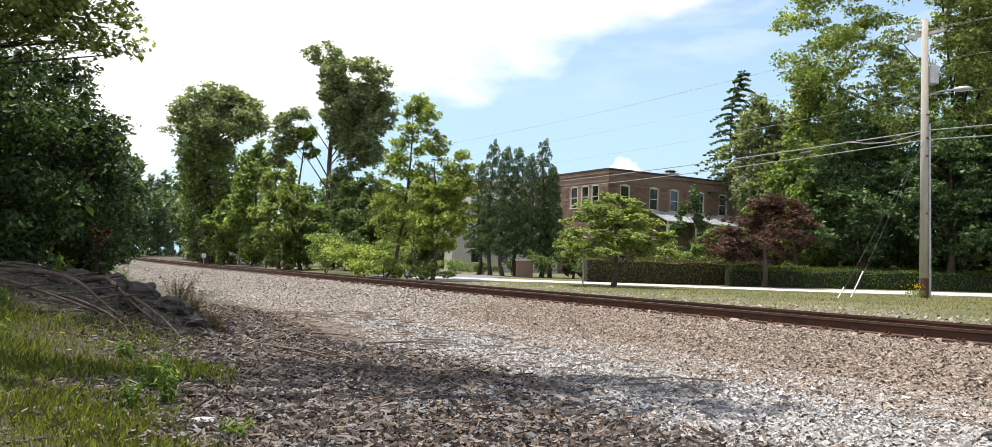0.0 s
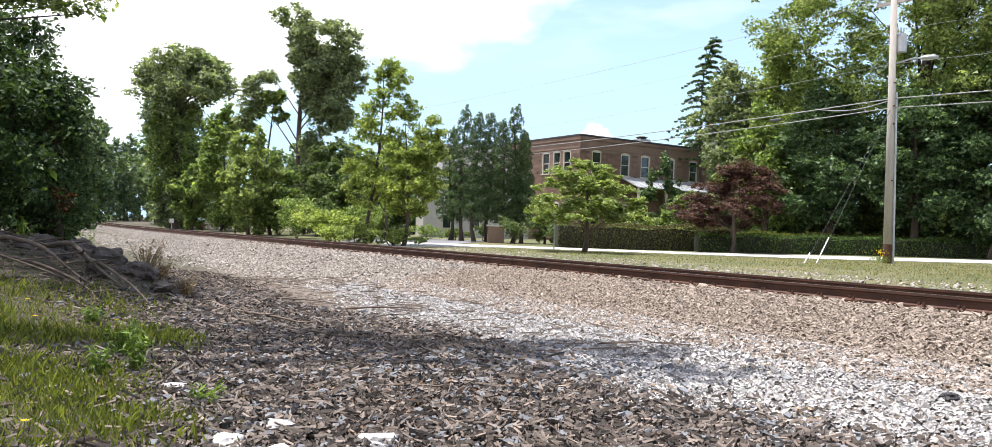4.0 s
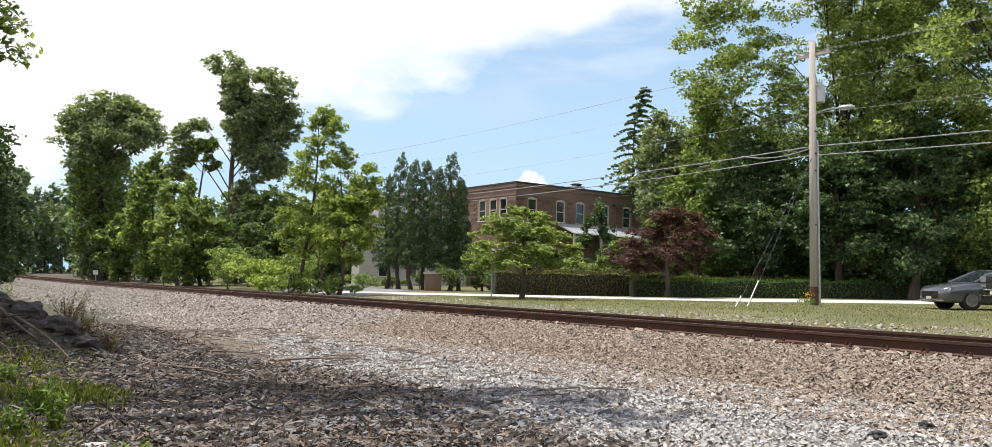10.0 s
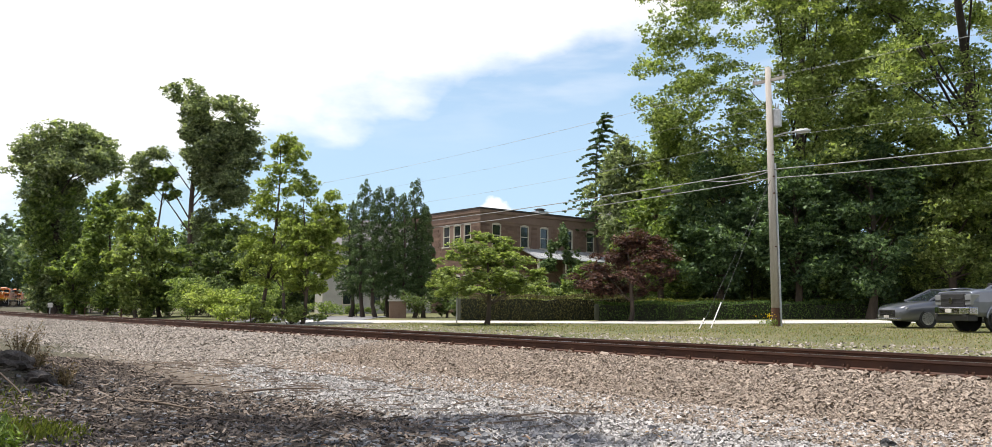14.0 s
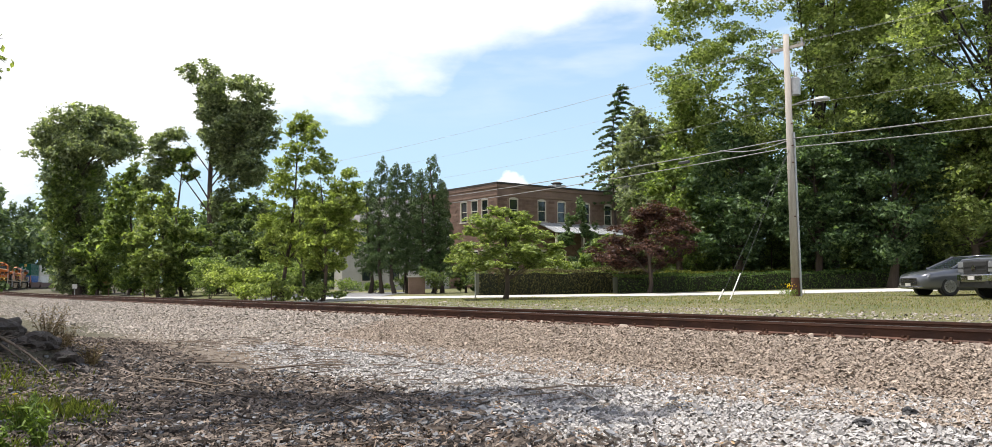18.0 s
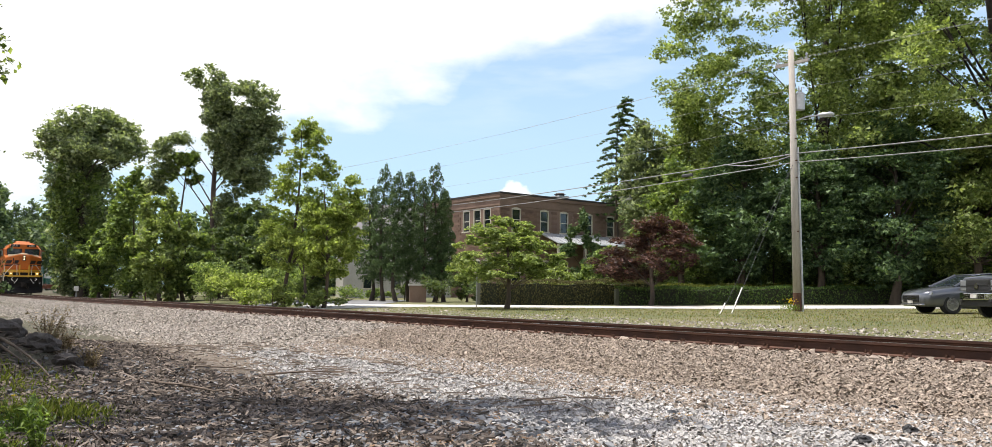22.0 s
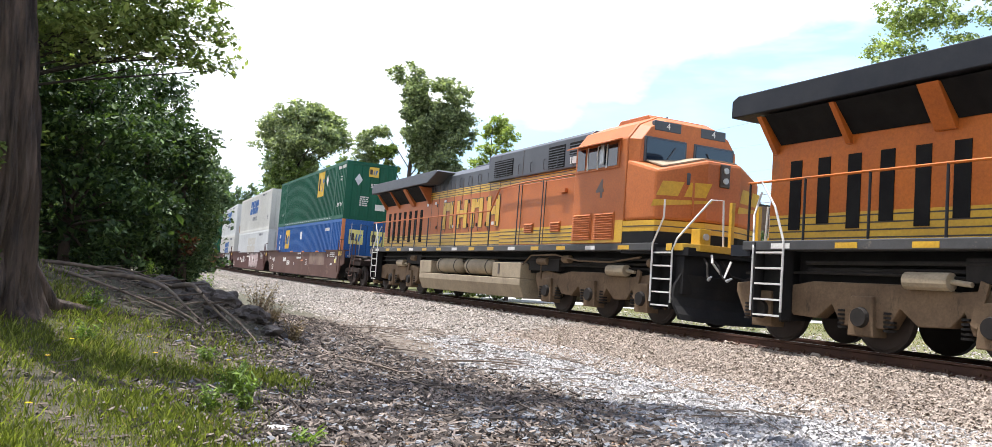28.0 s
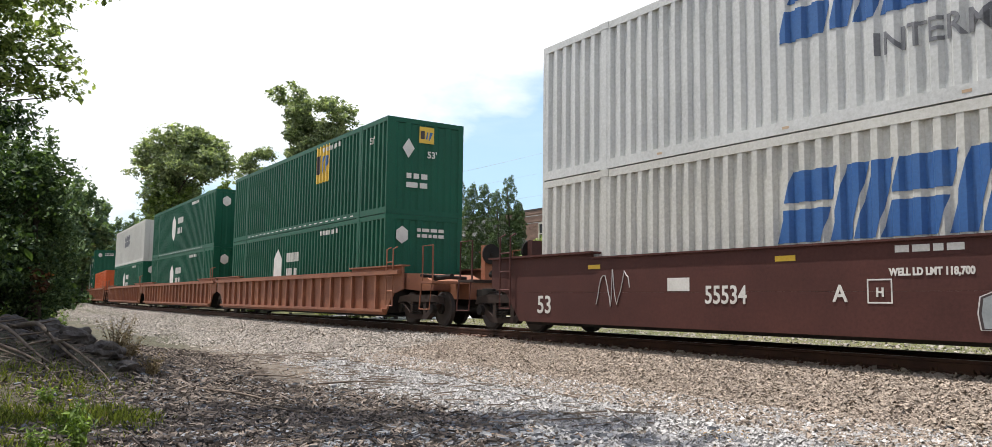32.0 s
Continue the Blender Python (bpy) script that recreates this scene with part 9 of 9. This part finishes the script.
def build_grass():
    def blades(name, count, rule, box, h0, h1, w, mat, label, tilt=0.12):
        xy = field(count, *box, rule)
        hh = RNG.uniform(h0, h1, len(xy))
        clump = 0.5 + 0.5 * np.sin(xy[:, 0] * 2.3) * np.sin(xy[:, 1] * 2.9 + xy[:, 0])
        hh *= 0.55 + 0.7 * clump
        sz = np.column_stack([np.full(len(xy), w), hh * 0.6, hh])
        return tagged(new(name, strew(name, on_ground(xy, -0.005), sz, BLADE_V, BLADE_F, M[mat], RNG, tilt)), label, "grass", kind="stuff")

    def bank(x, y):
        thinness = np.clip(0.62 + 0.55 * np.sin(x * 1.7 + np.sin(y)) * np.sin(y * 2.1) + 0.35 * np.sin(x * 4.3) * np.sin(y * 3.7), 0.16, 1)
        return (turf_edge(x, y) < RNG.normal(-0.1, 0.25, len(x))) & (y < 10.6 + RNG.normal(0, 0.7, len(x))) & (RNG.random(len(x)) < thinness)

    blades("grass", 120000, bank, (-9.5, -0.8, 3.5, 11.8), 0.04, 0.14, 0.010, "grass_green", "tufts of green grass on the bank")
    blades("dry_grass", 16000, bank, (-9.5, -0.8, 3.5, 11.8), 0.03, 0.11, 0.009, "grass_straw", "straw-coloured dead grass among the green", 0.3)

    def verge(x, y):
        s, n = along(x, y)
        q = 0.114 * x + 0.993 * y
        return (n > 15.4 + RNG.normal(0, 0.7, len(x))) & (q < 36.0) & (RNG.random(len(x)) < np.clip((n - 14) / 5, 0, 1))

    blades("verge_grass", 40000, verge, (-16, 34, 10, 36), 0.025, 0.07, 0.020, "grass_green", "mown dry green grass verge beside the road", 0.14)
    blades("verge_straw", 42000, verge, (-16, 34, 10, 36), 0.025, 0.065, 0.020, "grass_straw", "dry straw patches in the grass verge", 0.2)
    # dandelions
    rng = np.random.default_rng(23)
    for x, y in ((-3.9, 9.4), (-3.6, 9.0), (-4.6, 9.0), (-5.3, 8.5), (-2.75, 5.3), (-4.9, 7.5), (-5.4, 6.9), (-4.4, 10.0), (-5.9, 7.8), (-4.1, 6.1), (-6.4, 8.4), (-5.0, 9.6)):
        h = rng.uniform(0.10, 0.17)
        d = thing("dandelion", "small yellow dandelion flower in the grass", "flower", pose(x, y, float(ground_z(x, y))), "dandelions")
        part("stalk", Geo().rod((0, 0, 0), (0.01, 0, h), 0.003, 5), "weed_leaf", d)
        g = Geo()
        for k in range(12):
            a = k * math.pi / 6
            g.add([(0.01, 0, h), (0.01 + 0.024 * math.cos(a - 0.2), 0.024 * math.sin(a - 0.2), h + 0.008), (0.01 + 0.028 * math.cos(a), 0.028 * math.sin(a), h + 0.004), (0.01 + 0.024 * math.cos(a + 0.2), 0.024 * math.sin(a + 0.2), h + 0.008)], [(0, 1, 2, 3)])
        part("blossom", g, "petal", d)
    # orange daylilies by the pole and yellow flecks in the verge
    x, y = 16.0, 30.9
    lily = thing("daylily_clump", "clump of orange flowers at the foot of the pole", "flower", pose(x, y, float(ground_z(x, y))))
    part("foliage", strew("foliage", rng.normal(0, 1, (160, 3)) * (0.22, 0.15, 0.06) + (0, 0, 0.16), np.column_stack([np.full(160, 0.03), np.full(160, 0.2), np.full(160, 0.2)]), LEAF_V, LEAF_F, M["weed_leaf"], rng, 0.5), "weed_leaf", lily)
    part("blossom", strew("blossom", rng.normal(0, 1, (26, 3)) * (0.25, 0.15, 0.07) + (0, 0, 0.42), np.full(26, 0.08), LEAF_V, LEAF_F, M["petal"], rng, 0.5), "petal", lily)


# ---- parked vehicles ----
def car_paint(name, colour):
    m, nt, nd, ln, bs = nodes_of(name)
    dust = noise_fac(nd, ln, nd.new("ShaderNodeTexCoord").outputs["Object"], 2.2, 6, 0.7)
    ln.new(ramp(nd, ln, dust, [(0.40, colour), (0.85, shade(colour, 1.25))]), bs.inputs["Base Color"])
    bs.inputs["Metallic"].default_value, bs.inputs["Roughness"].default_value = 0.45, 0.32
    bs.inputs["Coat Weight"].default_value, bs.inputs["Coat Roughness"].default_value = 1.0, 0.05
    return m


M["car_grey"] = car_paint("dark_grey_car_paint", (0.100, 0.108, 0.125))
M["truck_grey"] = car_paint("slate_grey_truck_paint", (0.135, 0.150, 0.185))
M["chrome"] = surf("chrome_trim", (0.62, 0.62, 0.62), (0.55, 0.55, 0.55), 2, 40, 0.12, 1.0, 0.0)
M["tyre"] = surf("black_tyre", (0.022, 0.022, 0.023), None, 4, 50, 0.85, 0, 0.3)
M["alloy"] = surf("silver_alloy", (0.50, 0.50, 0.51), None, 3, 40, 0.3, 0.9, 0)
M["car_glass"] = glassy("tinted_car_glass", (0.018, 0.024, 0.028), 0.03)
M["lens"] = glassy("clear_lamp_lens", (0.22, 0.23, 0.24), 0.08)


def road_wheel(car, x, y, r, w, spokes):
    s = -1 if y < 0 else 1
    t = part("tyre", Geo().rod((x, y - s * w / 2, r), (x, y + s * w / 2 - s * 0.03, r), r, 26).rod((x, y + s * w / 2 - s * 0.03, r), (x, y + s * w / 2, r), r, 26, r * 0.93), "tyre", car)
    rim = Geo().rod((x, y + s * (w / 2 - 0.02), r), (x, y + s * (w / 2 + 0.004), r), r * 0.18, 12)
    for k in range(spokes):
        a = 2 * math.pi * k / spokes
        c, d = math.cos(a), math.sin(a)
        q = 0.05
        rim.add([(x + c * r * rr - d * q * m, y + s * (w / 2 + 0.002), r + d * r * rr + c * q * m) for rr, m in ((0.12, -1), (0.12, 1), (0.66, 1.2), (0.66, -1.2))], [(0, 1, 2, 3)])
    for k in range(24):
        a, b = 2 * math.pi * k / 24, 2 * math.pi * (k + 1) / 24
        rim.add([(x + math.cos(q) * r * rr, y + s * (w / 2 + 0.003), r + math.sin(q) * r * rr) for q, rr in ((a, 0.60), (b, 0.60), (b, 0.68), (a, 0.68))], [(0, 1, 2, 3)])
    part("rim", rim, "alloy", t)
    part("arch", Geo().rod((x, y - s * 0.10, r + 0.02), (x, y + s * (w / 2 - 0.06), r + 0.02), r * 1.16, 26), "black_scrap", car)


def shell_rings(stations):
    """Body sections: x, half width, low z, waist z, top z."""
    out = []
    for x, w, z0, z1, z2 in stations:
        out.append([(x, -w * 0.90, z0), (x, -w * 0.99, z0 + 0.12), (x, -w, z1), (x, -w * 0.96, z2 - 0.05), (x, -w * 0.86, z2), (x, 0, z2 + 0.03), (x, w * 0.86, z2), (x, w * 0.96, z2 - 0.05), (x, w, z1), (x, w * 0.99, z0 + 0.12), (x, w * 0.90, z0)])
    return out


def build_sedan():
    x, y = 21.85, 28.1
    car = thing("car", "dark grey saloon car parked on the grass verge", "car", pose(x, y, float(ground_z(x, y)), 0, 0, 176))
    st = [(-2.44, 0.72, 0.42, 0.72, 0.98), (-2.28, 0.86, 0.30, 0.76, 1.06), (-1.6, 0.92, 0.20, 0.74, 1.05), (-0.6, 0.93, 0.18, 0.72, 1.00), (0.6, 0.93, 0.18, 0.70, 0.98), (1.15, 0.92, 0.20, 0.70, 0.98), (1.7, 0.91, 0.22, 0.68, 0.92), (2.10, 0.88, 0.24, 0.64, 0.85), (2.32, 0.80, 0.25, 0.60, 0.77), (2.44, 0.66, 0.30, 0.54, 0.68)]
    part("body", Geo().loft(shell_rings(st)), "car_grey", car, smooth=True)
    gl = [[(-2.02, s * 0.66, 1.04) for s in (-1, 1)] + [(-2.0, 0.6, 1.06), (-2.0, -0.6, 1.06)], [(-1.15, -0.80, 0.99), (-1.15, 0.80, 0.99), (-1.15, 0.60, 1.39), (-1.15, -0.60, 1.39)], [(-0.25, -0.82, 0.98), (-0.25, 0.82, 0.98), (-0.25, 0.60, 1.45), (-0.25, -0.60, 1.45)], [(0.30, -0.82, 0.98), (0.30, 0.82, 0.98), (0.30, 0.58, 1.41), (0.30, -0.58, 1.41)], [(1.25, -0.76, 0.96), (1.25, 0.76, 0.96), (1.23, 0.68, 0.99), (1.23, -0.68, 0.99)]]
    part("glasshouse", Geo().loft(gl), "car_glass", car)
    part("roof", Geo().loft([[(-1.25, s * 0.60, 1.39) for s in (-1, 1)] + [(-1.25, 0.55, 1.42), (-1.25, -0.55, 1.42)], [(-0.25, -0.62, 1.455), (-0.25, 0.62, 1.455), (-0.25, 0.55, 1.49), (-0.25, -0.55, 1.49)], [(0.31, -0.59, 1.415), (0.31, 0.59, 1.415), (0.31, 0.54, 1.445), (0.31, -0.54, 1.445)]]), "car_grey", car, smooth=True)
    for s in (-1, 1):
        part("pillar", Geo().pipe([(0.31, s * 0.60, 1.43), (1.26, s * 0.78, 0.98)], 0.04), "car_grey", car)
        part("pillar", Geo().pipe([(-0.40, s * 0.61, 1.44), (-0.40, s * 0.84, 0.99)], 0.035), "black_scrap", car)
        part("pillar", Geo().pipe([(-1.15, s * 0.60, 1.40), (-2.0, s * 0.70, 1.04)], 0.055), "car_grey", car)
        part("headlamp", Geo().loft([[(2.34, s * 0.42, 0.64), (2.08, s * 0.84, 0.68), (2.08, s * 0.84, 0.78), (2.30, s * 0.42, 0.74)], [(2.46, s * 0.42, 0.64), (2.20, s * 0.88, 0.68), (2.16, s * 0.88, 0.77), (2.40, s * 0.42, 0.735)]]), "lens", car)
        part("mirror", Geo().box(0.95, 1.12, min(s * 0.90, s * 1.06), max(s * 0.90, s * 1.06), 0.94, 1.06), "car_grey", car, bevel=0.03)
        part("door_seam", Geo().box(-0.33, -0.315, min(s * 0.925, s * 0.934), max(s * 0.925, s * 0.934), 0.30, 0.92), "black_scrap", car)
        for a in (-1.42, 1.42):
            road_wheel(car, a, s * 0.80, 0.34, 0.22, 10)
    part("grille", Geo().box(2.36, 2.47, -0.50, 0.50, 0.40, 0.66), "black_scrap", car, bevel=0.02)
    for k in range(3):
        part("grille_bar", Geo().box(2.465, 2.48, -0.46, 0.46, 0.47 + k * 0.06, 0.49 + k * 0.06), "chrome", car)
    part("bumper_trim", Geo().box(2.34, 2.47, -0.72, 0.72, 0.29, 0.33), "chrome", car, bevel=0.01)
    part("plate", Geo().box(2.475, 2.49, -0.16, 0.16, 0.36, 0.46), "white_paint", car)


def build_pickup():
    x, y = 21.2, 23.3
    car = thing("pickup_truck", "slate grey pickup truck with chrome bumper parked on the grass", "truck", pose(x, y, float(ground_z(x, y)), 0, 0, 173))
    st = [(0.35, 0.99, 0.46, 0.95, 1.36), (1.2, 1.0, 0.46, 0.95, 1.37), (1.9, 1.0, 0.48, 0.95, 1.34), (2.45, 0.99, 0.50, 0.95, 1.32), (2.64, 0.96, 0.55, 0.95, 1.28)]
    part("bonnet", Geo().loft(shell_rings(st)), "truck_grey", car, bevel=0.03)
    part("bonnet_bulge", Geo().loft([[(0.9, y, 1.385 + z) for y, z in ((-0.5, 0), (-0.42, 0.04), (0.42, 0.04), (0.5, 0))], [(2.35, y, 1.305 + z) for y, z in ((-0.45, 0), (-0.38, 0.04), (0.38, 0.04), (0.45, 0))]]), "truck_grey", car)
    part("cab_body", Geo().loft(shell_rings([(-1.55, 0.98, 0.46, 0.95, 1.36), (0.345, 0.99, 0.46, 0.95, 1.36)])), "truck_grey", car)
    part("load_bed", Geo().loft(shell_rings([(-3.05, 0.97, 0.54, 0.95, 1.40), (-1.58, 0.98, 0.50, 0.95, 1.40)])), "truck_grey", car)
    gl = [[(-1.52, -0.88, 1.36), (-1.52, 0.88, 1.36), (-1.40, 0.74, 1.90), (-1.40, -0.74, 1.90)], [(-0.4, -0.90, 1.36), (-0.4, 0.90, 1.36), (-0.4, 0.74, 1.94), (-0.4, -0.74, 1.94)], [(0.15, -0.90, 1.36), (0.15, 0.90, 1.36), (0.10, 0.72, 1.90), (0.10, -0.72, 1.90)], [(1.02, -0.86, 1.35), (1.02, 0.86, 1.35), (1.0, 0.80, 1.37), (1.0, -0.80, 1.37)]]
    part("glasshouse", Geo().loft(gl), "car_glass", car)
    part("roof", Geo().box(-1.44, 0.10, -0.74, 0.74, 1.90, 1.98), "truck_grey", car, bevel=0.035)
    for s in (-1, 1):
        part("pillar", Geo().pipe([(0.10, s * 0.73, 1.93), (1.04, s * 0.88, 1.36)], 0.045), "truck_grey", car)
        part("pillar", Geo().pipe([(-0.50, s * 0.75, 1.93), (-0.50, s * 0.92, 1.36)], 0.05), "truck_grey", car)
        part("mirror", Geo().box(0.56, 0.72, min(s * 1.0, s * 1.26), max(s * 1.0, s * 1.26), 1.36, 1.60), "black_scrap", car, bevel=0.03)
        part("mirror_arm", Geo().box(0.60, 0.66, min(s * 0.90, s * 1.02), max(s * 0.90, s * 1.02), 1.38, 1.43), "black_scrap", car)
        lamp = part("headlamp", Geo().prism([(s * 0.65, 0.86), (s * 0.96, 0.86), (s * 0.97, 1.20), (s * 0.65, 1.18)], "x", 2.40, 2.70), "lens", car, bevel=0.02)
        part("lamp_bezel", Geo().box(2.69, 2.71, min(s * 0.66, s * 0.94), max(s * 0.66, s * 0.94), 0.97, 1.02), "black_scrap", lamp)
        part("fog_lamp", Geo().box(2.78, 2.81, min(s * 0.68, s * 0.84), max(s * 0.68, s * 0.84), 0.50, 0.58), "black_scrap", car)
        for a in (-1.95, 1.72):
            road_wheel(car, a, s * 0.88, 0.41, 0.27, 6)
            lip = [(a + 0.52 * math.cos(q), s * 1.012, 0.41 + 0.52 * math.sin(q)) for q in np.linspace(0.1, math.pi - 0.1, 12)]
            part("wheel_arch_lip", Geo().pipe(lip, 0.03, 6), "truck_grey", car)
        part("door_seam", Geo().box(-0.51, -0.49, min(s * 0.975, s * 0.992), max(s * 0.975, s * 0.992), 0.52, 1.33), "black_scrap", car)
        part("door_seam", Geo().box(0.80, 0.82, min(s * 0.985, s * 1.003), max(s * 0.985, s * 1.003), 0.52, 1.30), "black_scrap", car)
        part("door_handle", Geo().box(-0.35, -0.12, min(s * 0.98, s * 1.02), max(s * 0.98, s * 1.02), 1.12, 1.16), "chrome", car, bevel=0.008)
        part("running_board", Geo().box(-1.3, 1.1, min(s * 0.86, s * 1.0), max(s * 0.86, s * 1.0), 0.36, 0.42), "black_scrap", car)
    part("grille", Geo().box(2.58, 2.72, -0.64, 0.64, 0.80, 1.22), "black_scrap", car, bevel=0.04)
    for z in (0.90, 1.06):
        part("grille_bar", Geo().box(2.715, 2.74, -0.58, 0.58, z - 0.02, z + 0.02), "tyre", car)
    part("badge", Geo().rod((2.72, 0, 0.985), (2.76, 0, 0.985), 0.10, 16), "chrome", car)
    bp = part("bumper", Geo().prism([(2.50, -1.0), (2.74, -0.96), (2.84, -0.55), (2.84, 0.55), (2.74, 0.96), (2.50, 1.0)], "z", 0.56, 0.79), "chrome", car, bevel=0.03)
    part("plate", Geo().box(2.845, 2.86, -0.16, 0.16, 0.62, 0.74), "white_paint", bp)
    part("valance", Geo().box(2.45, 2.76, -0.88, 0.88, 0.36, 0.555), "black_scrap", car, bevel=0.02)


build_litter()
build_brush()
build_grass()
build_sedan()
build_pickup()


# ---- motion: the whole train along the track ----
RUN = [(0, 514.0), (10, 323.0), (15, 227.5), (19, 151.0), (22, 93.7), (23, 74.8), (24, 55.6), (25, 36.6), (26, 17.45), (27, -1.9), (28, -21.3), (28.5, -31.1), (29, -41.2), (29.5, -51.3), (30, -61.5), (30.5, -71.7), (31, -82.0), (31.5, -92.3), (32, -102.5)]


def on_track(s, half, z):
    """Pose of a vehicle whose pivots stand on the track at s - half and s + half, facing back along s."""
    a, b = spot(s - half, TRACK_N), spot(s + half, TRACK_N)
    m = (a + b) / 2
    yaw = math.degrees(math.atan2(a[1] - b[1], a[0] - b[0]))
    return pose(m[0], m[1], RAIL_Z + z, 0, 0, yaw)


def motions():
    ts, ss = zip(*RUN)
    for ob, offset, half, z in TRAIN:
        walk(ob, [(t, on_track(float(np.interp(t, ts, ss)) + offset, half, z)) for t in np.arange(0, 32.01, 0.5)])


motions()
